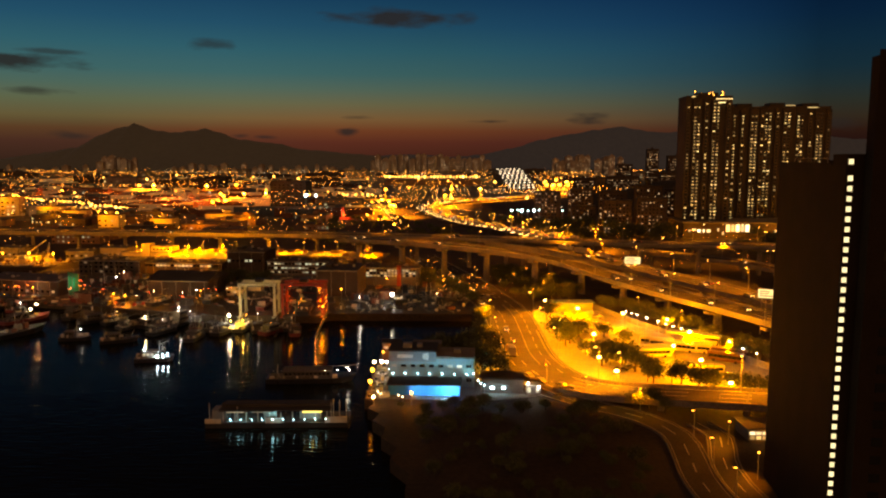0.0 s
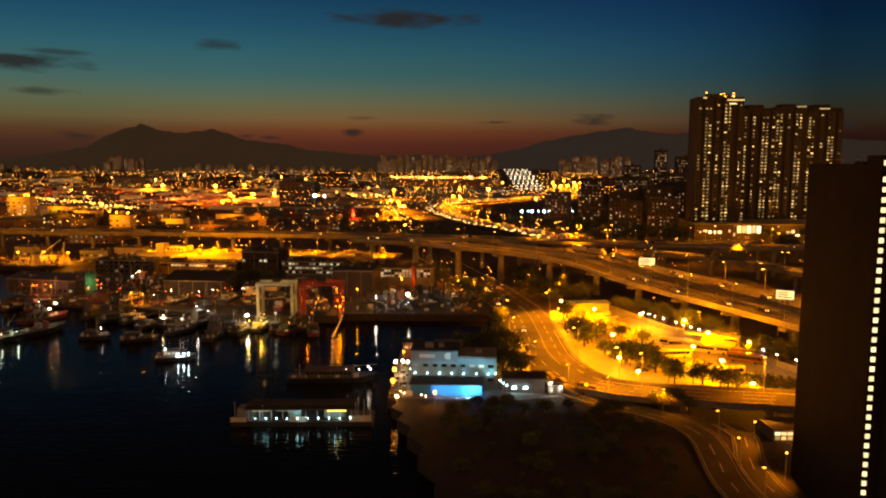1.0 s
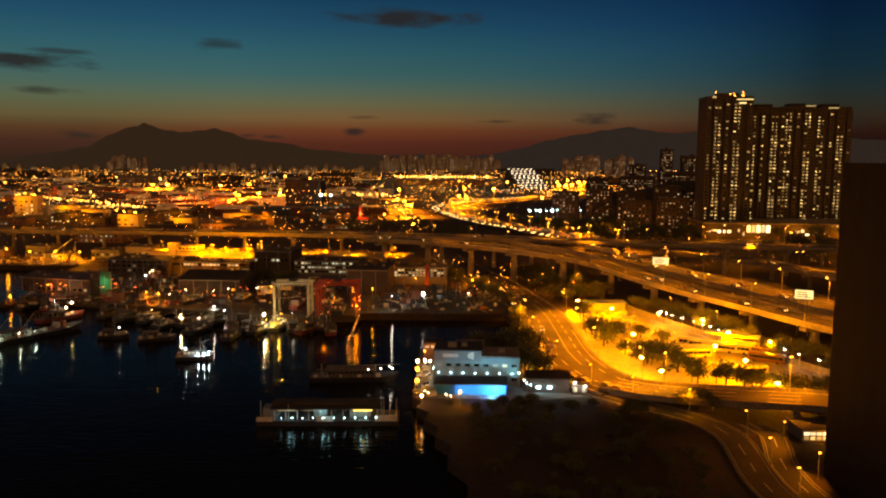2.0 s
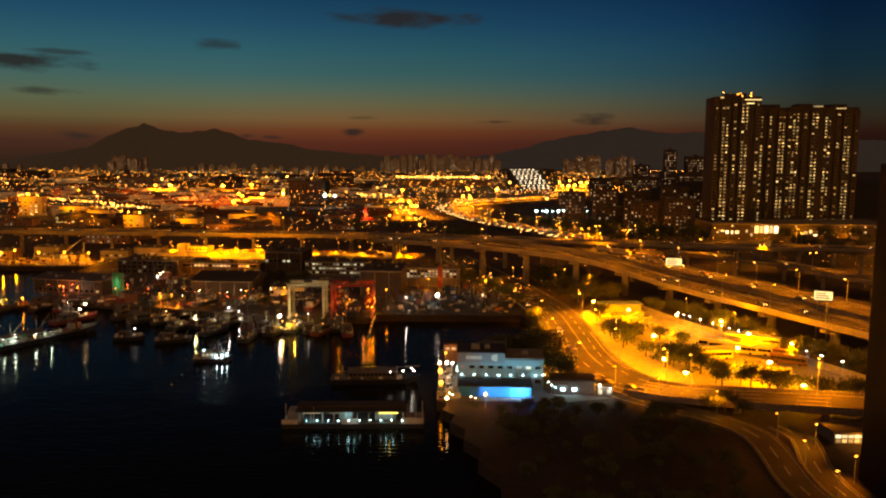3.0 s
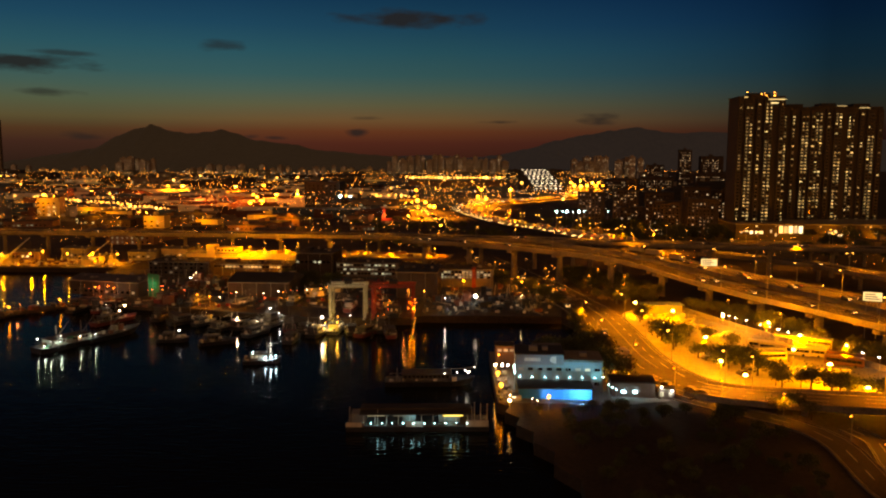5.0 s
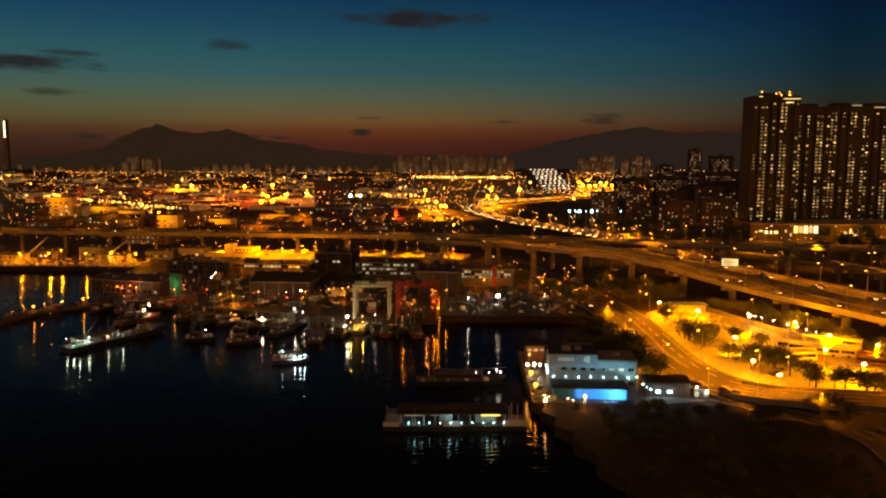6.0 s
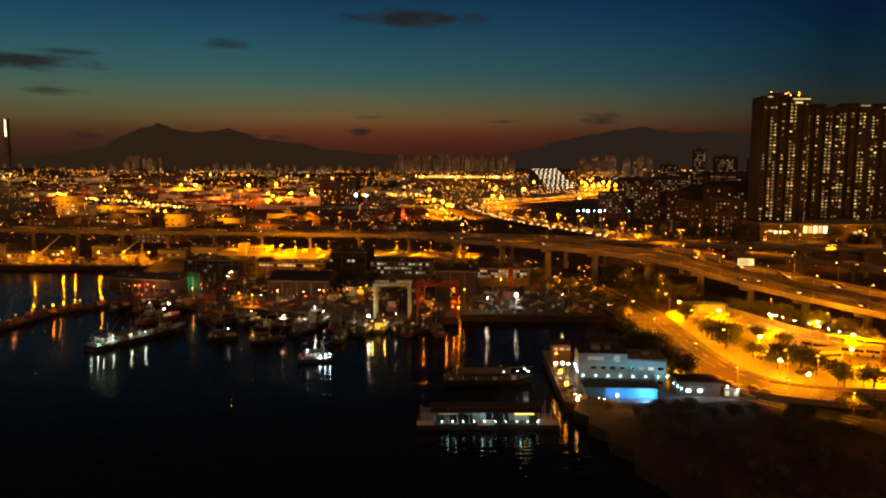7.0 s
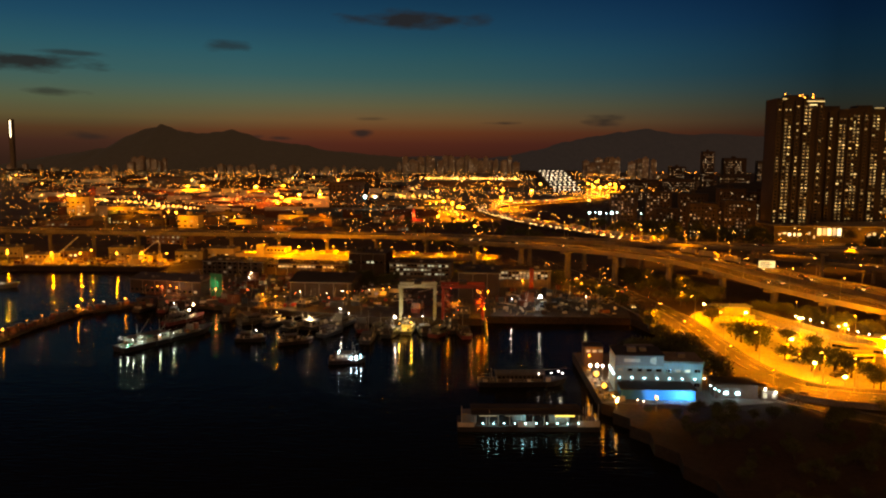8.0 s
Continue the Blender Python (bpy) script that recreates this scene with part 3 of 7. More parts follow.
def put_lamp(kind, x, y, z, turn=0, tall=None):
    base = LAMP[kind]
    if kind not in USED:
        USED.add(kind)
        base.matrix_world = pose(x, y, z, 0, 0, turn)
        return base
    return copy_thing(base, pose(x, y, z, 0, 0, turn))


def row_of_lamps(line, gap, offset, kind, watts, start=8.0, every=1, reach=1.6, tall=10, colour=SODIUM, limit=400, beyond=9999.0):
    for i, (p, s, a) in enumerate(along(line, gap, start)):
        q = p + s * offset
        if p.y > beyond:
            continue
        put_lamp(kind, q.x, q.y, p.z, a if offset > 0 else a + 180)
        if watts and i % every == 0 and i < limit:
            w = q - s * (reach if offset > 0 else -reach)
            light((w.x, w.y, p.z + tall - 0.45), watts, colour, 0.4, 135, (w.x, w.y, p.z))


row_of_lamps(curve, 34, 10.7, "tall", 36000, 20, beyond=325)
row_of_lamps(curve, 34, -10.7, "tall", 36000, 37, beyond=345)
row_of_lamps(curve, 50, 10.7, "low", 4000, 20, 1, 0.5, 6, limit=4)
row_of_lamps(flyover, 34, -7.0, "tall", 24000, 14)
row_of_lamps(slip, 17, -4.3, "low", 7500, 16, 1, 0.5, 6, limit=3)
row_of_lamps(west, 26, 7.2, "tall", 17000, 50)
row_of_lamps(east, 26, -7.6, "tall", 19000, 20)
row_of_lamps(main, 46, -7.6, "tall", 7500, 330, 1, limit=23)
row_of_lamps(ramp, 40, 5.8, "double", 22000, 20)
row_of_lamps(north, 44, 5.8, "double", 22000, 20)
row_of_lamps(far_road, 40, 13.5, "double", 210000, 10, 1, limit=26)
row_of_lamps(far_road, 40, -13.5, "tall", 0, 30)
row_of_lamps(terrace, 22, -11.4, "low", 48000, 6, 1, 2.4, 6, AMBER)
row_of_lamps(terrace, 30, 11.4, "low", 32000, 16, 1, 2.4, 6, AMBER)
bm = bmesh.new()
rng = random.Random(29)
for p, s, a in along(terrace, 3.2, 4):
    for k in range(2):
        if rng.random() < 0.25:
            q = p + s * rng.uniform(-9, 9)
            l, w, h = rng.uniform(0.6, 2.6), rng.uniform(0.5, 1.1), rng.uniform(0.6, 2.4)
            box(bm, q.x - l, q.x + l, q.y - w, q.y + w, p.z + 0.05, p.z + 0.05 + h)
tagged(new("goods_stacks", mesh_of("goods_stacks", bm, M["brick_wall"])), "stacked crates and goods on the lit ramp", "goods", kind="stuff")
for x, y, z, w in ((53.5, 256.4, 10, 24000), (88.7, 289.8, 8, 45000), (89, 264, 9, 45000), (79, 222.6, 10, 26000), (76, 240, 10, 26000), (98, 250, 9, 36000), (72, 292, 10, 30000), (57, 307, 9, 30000), (50.5, 233, 8, 5000), (53, 219.5, 7.5, 4000), (83, 209, 7, 12000), (46, 325, 9, 20000), (46, 282, 9, 20000)):
    put_lamp("flood", x, y, 3.12 + (z - 9.5), 90 * (int(x) % 4))
    light((x, y, z - 1.3), w * 1.0, (1.0, 0.31, 0.002), 0.4)

for x, y in ((2, 392), (10, 372), (44, 352), (52, 372), (40, 398), (58, 398), (20, 425), (48, 420), (-6, 418), (88, 330), (98, 300)):
    put_lamp("low", x, y, 3.0, (x * 37) % 360)
    light((x, y, 8.2), 1900, SODIUM, 0.4)

# a line of small white lamps along the depot's back wall
bm = bmesh.new()
wall_line = [Vector(p) for p in ((68, 338, 3.1), (79, 303, 3.1), (90, 274, 3.1), (98, 254, 3.1), (108, 228, 3.1), (113, 209, 3.1))]
ribbon(bm, wall_line, -0.15, 0.15, 0, 2.2)
structure("boundary_wall", bm, M["concrete"], "low concrete boundary wall along the bus depot")
for x, y in ((77.5, 306), (78.7, 302), (80, 298.5), (82.2, 293), (85, 286.5), (86.6, 282), (88, 278), (89.8, 273.5), (101, 244), (103, 238), (106, 231)):
    put_lamp("white", x - 0.5, y, 3.1, 0)


# ---------- trees ----------
def tree(seed, tall, wide, label):
    rng = random.Random(seed)
    ob = thing("tree", 0, 0, 0, 0, label, "tree", "trees")
    bm = bmesh.new()
    tube(bm, (0, 0, -0.3), (0.1, 0, tall * 0.45), 0.24, 0.14, 7)
    limbs = []
    for k in range(6):
        a = k * 1.05 + rng.random()
        end = Vector((math.cos(a) * wide * 0.35, math.sin(a) * wide * 0.35, tall * (0.6 + 0.25 * rng.random())))
        tube(bm, (0.1, 0, tall * 0.4), end, 0.09, 0.03, 5)
        limbs.append(end)
    part("trunk", bm, M["bark"], ob)
    verts, faces = [], []
    lobes = limbs + [Vector((rng.uniform(-0.3, 0.3) * wide, rng.uniform(-0.3, 0.3) * wide, tall * rng.uniform(0.55, 0.9))) for k in range(9)]
    for k in range(900):
        c = rng.choice(lobes)
        d = Vector((rng.gauss(0, 1), rng.gauss(0, 1), rng.gauss(0, 0.75)))
        p = c + d * (wide * 0.17)
        n = Vector((rng.gauss(0, 1), rng.gauss(0, 1), rng.gauss(0.6, 1))).normalized()
        s = n.orthogonal().normalized()
        u = n.cross(s)
        r = (0.16 + 0.2 * rng.random()) * wide / 5
        i = len(verts)
        verts += [p - s * r, p + u * r * 0.6, p + s * r, p - u * r * 0.6]
        faces.append((i, i + 1, i + 2, i + 3))
    me = bpy.data.meshes.new("crown")
    me.from_pydata(verts, [], faces)
    me.materials.append(M["leaf"])
    part("crown", me, None, ob)
    return ob


TREES = [tree(1, 5.2, 5.0, "broad leafy tree with a dark crown"), tree(2, 7.5, 6.2, "tall leafy tree with a dark uneven crown"), tree(3, 4.0, 4.6, "low bushy tree with dense foliage"), tree(4, 9.5, 8.5, "large spreading leafy tree, dark at night")]
tree_used = set()


def put_tree(k, x, y, z=3.0, size=1.0, rng=random):
    turn = rng.uniform(0, 360)
    m = pose(x, y, z, 0, 0, turn) @ Matrix.Scale(size, 4)
    if k not in tree_used:
        tree_used.add(k)
        TREES[k].matrix_world = m
        return
    copy_thing(TREES[k], m)


def wood(outline, count, kinds, seed, z=3.0, low=0.7, high=1.25):
    """Trees scattered over a stretch of ground given by its corners."""
    rng = random.Random(seed)
    xs, ys = [p[0] for p in outline], [p[1] for p in outline]
    done = 0
    while done < count:
        x, y = rng.uniform(min(xs), max(xs)), rng.uniform(min(ys), max(ys))
        inside = False
        for (xa, ya), (xb, yb) in zip(outline, outline[1:] + outline[:1]):
            if (ya > y) != (yb > y) and x < (xb - xa) * (y - ya) / (yb - ya) + xa:
                inside = not inside
        if inside:
            put_tree(rng.choice(kinds), x, y, z, rng.uniform(low, high), rng)
            done += 1


# depot trees, along the road
for k, x, y, s in ((0, 47.5, 274, 1.1), (2, 49.5, 277, 1.2), (2, 53, 281, 1.2), (0, 51, 279.5, 0.9), (2, 45.5, 266, 1.2), (0, 56, 245, 1.2), (2, 58, 247, 1.2), (0, 44.5, 283, 1.1), (0, 46.5, 287, 1.0), (2, 45, 279, 1.5), (0, 47.5, 270, 1.2), (2, 50.5, 254, 1.0), (2, 62, 279, 1.0), (2, 67, 269, 1.0), (0, 53, 240, 1.1), (2, 55, 243, 1.2), (1, 45, 312, 0.8), (0, 47, 316, 1.2), (2, 62, 233, 1.3), (2, 66, 228, 1.1), (0, 84, 210.5, 1.0),
                   (3, 56, 241, 0.65), (0, 59, 238, 1.3), (2, 61, 241, 1.4), (3, 64, 238, 0.62), (1, 63, 222, 0.75), (0, 64.5, 221, 1.0), (1, 70, 221, 0.8), (0, 72.5, 220, 1.2), (0, 76, 215, 1.2), (2, 78, 214, 1.2), (0, 80, 213, 1.0), (2, 88, 208.5, 1.2), (0, 93, 207, 1.0), (2, 98, 208, 1.2)):
    put_tree(k, x, y, 3.1, s)
put_tree(3, 56.5, 196.5, 3.0, 0.95)
put_tree(3, 52.5, 196, 3.0, 0.8)
put_tree(1, 60, 193, 3.0, 0.8)
wood([(0, 233), (15, 230), (16, 262), (-4, 260)], 20, (1, 3), 11, 3, 0.8, 1.15)
wood([(11, 224), (16.5, 222), (16.5, 262), (9, 262)], 14, (3,), 24, 3, 1.15, 1.5)
wood([(14, 265), (17, 265), (19, 315), (16, 320)], 8, (0, 1), 12)
wood([(40, 345), (62, 345), (72, 380), (60, 420), (30, 445), (32, 380)], 60, (0, 1, 2), 13)
wood([(-10, 430), (12, 380), (18, 345), (10, 345), (-10, 400), (-25, 440)], 34, (0, 1), 14)
wood([(72, 340), (84, 303), (95, 272), (104, 250), (112, 262), (95, 305), (82, 345)], 30, (0, 1, 2), 15)
wood([(100, 250), (114, 213), (124, 215), (112, 255)], 14, (0, 2), 16)


def far_wood(outline, count, seed, label, low=0.9, high=1.5, kind="woodland"):
    """Woods too far to tell the trees apart: one mesh of trunks and leafy crowns."""
    rng = random.Random(seed)
    xs, ys = [p[0] for p in outline], [p[1] for p in outline]
    V, F, at, done = [], [], 0, 0
    crowns = [c for T in (TREES[1], TREES[3]) for c in T.children]
    while done < count:
        x, y = rng.uniform(min(xs), max(xs)), rng.uniform(min(ys), max(ys))
        inside = False
        for (xa, ya), (xb, yb) in zip(outline, outline[1:] + outline[:1]):
            if (ya > y) != (yb > y) and x < (xb - xa) * (y - ya) / (yb - ya) + xa:
                inside = not inside
        if not inside:
            continue
        done += 1
        m = pose(x, y, 3, 0, 0, rng.uniform(0, 360)) @ Matrix.Scale(rng.uniform(low, high), 4)
        k = rng.randrange(2) * 2
        for c in crowns[k:k + 2]:
            V += [m @ v.co for v in c.data.vertices]
            F += [tuple(i + at for i in f.vertices) for f in c.data.polygons]
            at += len(c.data.vertices)
    me = bpy.data.meshes.new(kind)
    me.from_pydata(V, [], F)
    me.materials.append(M["leaf"])
    tagged(new(kind, me), label, "woodland", kind="stuff")


far_wood([(-60, 560), (62, 545), (22, 690), (-45, 830), (-130, 810), (-140, 620)], 110, 17, "dark belt of trees between the viaduct and the far highway", 0.45, 0.85)
far_wood([(95, 600), (190, 560), (200, 640), (120, 740), (60, 760)], 60, 18, "dark belt of trees below the housing blocks")
far_wood([(200, 500), (380, 480), (400, 620), (240, 630)], 40, 19, "dark trees before the residential towers")
wood([(-128, 396), (-104, 372), (-88, 376), (-84, 404), (-100, 424), (-124, 426)], 24, (0, 1, 3), 23, 3, 0.8, 1.2)
wood([(10, 190), (38, 186), (42, 192), (26, 203), (2, 203)], 16, (2, 0), 21, 3, 0.35, 0.7)
far_wood([(-13, 198), (12, 196), (46, 182), (48, 120), (18, 110), (3, 140), (-8, 175)], 110, 22, "dark scrub and low bushes on the waste ground by the shore", 0.18, 0.42, "scrub")

# ---------- buildings ----------
LITS = {}


def pane_mesh(w, h, mat):
    key = (round(w, 2), round(h, 2), mat.name)
    if key not in LITS:
        LITS[key] = mesh_of("window", boxes((-w / 2, w / 2, -0.06, 0.06, -h / 2, h / 2)), mat)
    return LITS[key]


def window(parent, x, y, z, w, h, mat, turn=0):
    ob = new("window", pane_mesh(w, h, mat))
    ob.parent = parent
    ob.matrix_basis = pose(x, y, z, 0, 0, turn)
    return ob


def windows_mesh(parent, places, w, h, mat, name="glazing", label="rows of small lit windows"):
    bm = bmesh.new()
    for x, y, z in places:
        box(bm, x - w / 2, x + w / 2, y - 0.1, y + 0.1, z - h / 2, z + h / 2)
    ob = part(name, bm, mat, parent, label)
    return tagged(ob, kind="stuff")


def tower(x, y, w, d, h, turn, columns, seed, label, base=4.0, storey=2.85, crown=True):
    """A high-rise: core, projecting bays, a lit crown, windows of which those in some columns are lit. columns: (place across the front 0..1, count, share lit)."""
    rng = random.Random(seed)
    ob = thing("residential_tower", x, y, base, turn, label, "apartment tower", "residential towers")
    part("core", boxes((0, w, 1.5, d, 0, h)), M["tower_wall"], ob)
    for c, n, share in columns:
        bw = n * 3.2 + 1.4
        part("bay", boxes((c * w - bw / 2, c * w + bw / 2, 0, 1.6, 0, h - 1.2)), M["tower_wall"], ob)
    dark = []
    for c, n, share in columns:
        drift = rng.random() * 6
        for k in range(int((h - 6) / storey)):
            z = 4 + k * storey
            local = 1.3 * share * (0.55 + 0.9 * (0.5 + 0.5 * math.sin(k * 0.37 + drift)))
            for j in range(n):
                px = c * w + (j - (n - 1) / 2) * 3.2
                if rng.random() < local:
                    window(ob, px, -0.03, z, rng.choice((0.7, 1.0, 1.4, 1.9)), rng.choice((0.7, 0.85)), G["room"])
                else:
                    dark.append((px, -0.02, z))
    windows_mesh(ob, dark, 2.2, 1.3, M["dark_glass"], "glazing", "rows of unlit windows")
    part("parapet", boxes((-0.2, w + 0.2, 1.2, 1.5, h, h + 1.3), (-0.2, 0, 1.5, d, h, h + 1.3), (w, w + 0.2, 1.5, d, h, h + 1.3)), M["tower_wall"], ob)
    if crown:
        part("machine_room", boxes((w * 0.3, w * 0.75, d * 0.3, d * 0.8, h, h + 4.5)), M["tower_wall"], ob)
    return ob


T1 = tower(209.5, 655, 38, 30, 118, -4, ((0.05, 1, 0.14), (0.24, 2, 0.70), (0.45, 1, 0.20), (0.66, 2, 0.74), (0.94, 1, 0.26)), 31, "tall dark apartment tower with columns of warmly lit windows")
tower(257, 686, 31, 28, 111, -3, ((0.18, 1, 0.55), (0.42, 1, 0.24), (0.74, 2, 0.62), (0.97, 1, 0.22)), 32, "dark apartment tower with scattered warmly lit windows")
T3 = tower(289, 690, 30, 28, 112, -3, ((0.18, 2, 0.52), (0.46, 1, 0.24), (0.74, 2, 0.60)), 33, "dark apartment tower with scattered warmly lit windows")
T4 = tower(320, 694, 32, 28, 112, -3, ((0.16, 2, 0.46), (0.45, 1, 0.20), (0.70, 2, 0.58), (0.95, 1, 0.1)), 34, "dark apartment tower with scattered warmly lit windows")
for T, a, b, zz in ((T1, 4, 7, 118.4), (T1, 24, 38, 116.5), (T1, 26, 32, 113.5), (T4, 11, 20, 112.2), (T3, 20, 28, 113.6)):
    bm = boxes((a, b, -0.35, -0.1, zz - 0.35, zz + 0.35))
    part("light_strip", bm, G["room"], T, "warm strip light at the roof edge")
bm = bmesh.new()
rng = random.Random(5)
for k in range(14):
    bmesh.ops.create_icosphere(bm, subdivisions=1, radius=0.5, matrix=Matrix.Translation((8 + rng.random() * 26, 4 + rng.random() * 10, 119.5 + rng.random() * 4)))
tagged(part("roof_lamps", bm, G["far_orange"], T1, "small amber lamps on the roof"), kind="stuff")

podium = thing("podium", 208, 640, 3, -4, "broad low podium with brightly lit shop fronts under the towers", "podium")
part("body", boxes((-2, 150, 0.6, 60, 0, 13)), M["dark_wall"], podium)
part("roof_slab", boxes((-3, 151, 0, 61, 13, 13.8)), M["concrete"], podium)
rng = random.Random(8)
for k in range(36):
    x = 3 + k * 4.0
    if rng.random() < (0.85 if x < 54 else 0.4):
        hot = 34 < x < 52
        window(podium, x, 0.5, 9.0 if hot else rng.choice((7.5, 6.5, 4.5)), 3.1 if hot else rng.choice((1.4, 2.4, 3.1)), 6.0 if hot else rng.choice((1.2, 2.4)), G["shop"])
    if rng.random() < 0.3:
        window(podium, x, 0.5, 11.8, 1.4, 0.8, G["room"])


def slab_block(x, y, w, d, h, turn, seed, share, label, name="housing_block", wall="estate_wall", lit="room", base=3.0, storey=3.0, step=3.2, size=(1.3, 1.2), joined=False):
    """A plain housing or office slab: body, roof slab, stair head, single windows of which a share is lit."""
    rng = random.Random(seed)
    ob = thing(name, x, y, base, turn, label, name.replace("_", " "))
    part("body", boxes((0, w, 0.4, d, 0, h)), M[wall], ob)
    part("roof", boxes((-0.3, w + 0.3, 0.1, d + 0.3, h, h + 0.6)), M["roof"], ob)
    part("stair_head", boxes((w * 0.4, w * 0.55, d * 0.3, d * 0.7, h + 0.6, h + 3.4)), M[wall], ob)
    dark, bright = [], []
    for k in range(int((h - 1) / storey)):
        for j in range(int((w - 1) / step)):
            px, pz = 1.4 + j * step, 1.9 + k * storey
            if rng.random() < share and joined:
                bright.append((px, 0.34, pz))
            elif rng.random() < share:
                window(ob, px, 0.34, pz, *size, G[lit])
            else:
                dark.append((px, 0.38, pz))
    if bright:
        windows_mesh(ob, bright, *size, G[lit])
    if dark:
        windows_mesh(ob, dark, *size, M["dark_glass"], "glazing", "rows of unlit windows")
    return ob


rng = random.Random(77)
for i, (x, y, w, h) in enumerate(((96, 770, 26, 34), (126, 748, 24, 37), (153, 730, 26, 36), (120, 690, 22, 24), (146, 676, 24, 30), (172, 662, 26, 33), (182, 706, 24, 42), (212, 720, 26, 38))):
    slab_block(x, y, w, 14, h, -6 + rng.uniform(-4, 4), 200 + i, 0.42, "grey mid-rise housing block with a few lit windows", "housing_block", "dark_wall", "dim_room", size=(1.0, 0.9))
for i, (x, y, w, h, lit, share) in enumerate(((324, 1200, 18, 82, "room", 0.3), (357, 1200, 34, 72, "room_cold", 0.3), (258, 1180, 50, 40, "room", 0.45), (321, 1110, 42, 47, "room", 0.4), (430, 1250, 40, 68, "room", 0.45), (395, 1120, 30, 52, "room_cold", 0.3),
                                          (215, 1240, 36, 36, "room", 0.4), (470, 1160, 40, 60, "room", 0.4), (290, 1260, 26, 58, "room", 0.3))):
    slab_block(x, y, w, 20, h, -8, 300 + i, share, "far office tower with rows of lit floors", "office_block", "dark_wall", "dim_room", 3, 4.0, 3.4, (1.6, 0.9), True)
for x in (214, 246, 280, 318):
    light((x, 628, 9), 8000, AMBER, 0.5)
for x, y in ((300, 525), (352, 515), (400, 500), (330, 560), (380, 560)):
    light((x, y, 14), 30000, SODIUM, 0.5)
for x, y in ((108, 745), (140, 722), (133, 668), (165, 655), (196, 690)):
    light((x, y, 9), 5000, SODIUM, 0.5)
# beside the towers
light((392, 622, 16), 12000, SODIUM, 0.5)
light((420, 618, 14), 9000, SODIUM, 0.5)
slab_block(372, 640, 24, 16, 52, -8, 341, 0.2, "grey housing slab with dim windows", base=3)
slab_block(400, 640, 40, 20, 30, -8, 342, 0.3, "low grey housing slab with dim windows", base=3)
for i in range(6):
    slab_block(260 + i * 46, 545 - i * 8, 34, 16, 9 + (i % 3) * 3, -12, 350 + i, 0.3, "low industrial block beside the highway", "industrial_block", "estate_wall", "room", 3, 3.2, 4.0, (1.8, 1.2))

# the two near towers
near = thing("stair_tower", 64.9, 120.6, 3, -7.5, "dark near apartment tower with a column of lit stair windows", "apartment tower")
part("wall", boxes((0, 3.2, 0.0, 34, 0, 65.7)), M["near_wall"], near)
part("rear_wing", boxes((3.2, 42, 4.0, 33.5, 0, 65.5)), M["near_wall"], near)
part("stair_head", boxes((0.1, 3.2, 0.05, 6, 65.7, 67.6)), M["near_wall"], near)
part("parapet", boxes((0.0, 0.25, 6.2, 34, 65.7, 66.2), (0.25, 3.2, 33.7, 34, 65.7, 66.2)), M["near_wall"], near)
for k in range(39):
    window(near, 0.7, 0.02 if k == 0 else -0.02, 66.4 - k * 1.63 - (1.0 if k else 0), 0.72, 0.82, G["stair"])
for yy in (9, 17, 26):
    part("rail_post", boxes((0.3, 0.36, yy, yy + 0.06, 65.7, 66.9)), M["grey_steel"], near)
part("roof_rail", boxes((0.3, 0.36, 9, 26, 66.9, 66.96)), M["grey_steel"], near)
part("roof_tank", boxes((0.8, 2.6, 9, 13, 65.7, 66.6)), M["near_wall"], near)
side_tower = thing("side_tower", 67.2, 117.2, 3, -7.5, "taller dark apartment tower beside the stair tower", "apartment tower")
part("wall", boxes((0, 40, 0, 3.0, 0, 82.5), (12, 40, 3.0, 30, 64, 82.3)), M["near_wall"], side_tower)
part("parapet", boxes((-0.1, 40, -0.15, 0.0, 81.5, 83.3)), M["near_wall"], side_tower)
bm = bmesh.new()
for k in range(26):
    for j in range(8):
        box(bm, 2.5 + j * 4.6, 4.2 + j * 4.6, -0.05, 0.05, 3 + k * 3.0, 4.5 + k * 3.0)
part("glazing", bm, M["dark_glass"], side_tower, "rows of unlit windows")

# ---------- the white quay building ----------
def lamp_post(x, y, z, tall, glass, watts, colour, label, size=0.3, reach=0.0):
    ob = thing("lamp_post", x, y, z, 0, label, "lamp post")
    bm = bmesh.new()
    tube(bm, (0, 0, 0), (0, 0, tall), 0.09, 0.06, 6)
    part("pole", bm, M["grey_steel"], ob)
    bm = boxes((-0.3, 0.3, -0.18, 0.18, tall, tall + 0.25))
    head = part("lamp_head", bm, M["dark_steel"], ob)
    bm = bmesh.new()
    bmesh.ops.create_uvsphere(bm, u_segments=8, v_segments=5, radius=size * 0.78, matrix=Matrix.Translation((0, -0.1, tall - 0.05)))
    part("lamp_glass", bm, glass, head, "glowing lamp glass")
    if watts:
        light((x, y - 0.2, z + tall - 0.75), watts, colour, 0.3)
    return ob


hall = thing("quay_building", -14.6, 218, 3, -3, "white flat-roofed quay building floodlit in cold light", "quay building")
part("main_wall", boxes((0, 25.2, 0, 11, 0, 9.0)), M["white_wall"], hall)
part("upper_wall", boxes((0.1, 14.0, -0.25, 10.5, 7.6, 10.6)), M["grey_cladding"], hall, "grey cladding fascia")
part("roof_edge", boxes((14.0, 25.4, -0.25, 0.0, 8.6, 9.2), (14.1, 25.4, 0, 11.2, 9.0, 9.2)), M["concrete"], hall)
part("upper_roof", boxes((-0.2, 14.2, -0.4, 10.8, 10.6, 10.85)), M["roof"], hall)
for k in range(9):
    window(hall, 1.6 + k * 2.75, -0.03, 6.3, 1.5, 0.8, G["room_cold"] if k in (0, 6, 7) else M["dark_glass"])
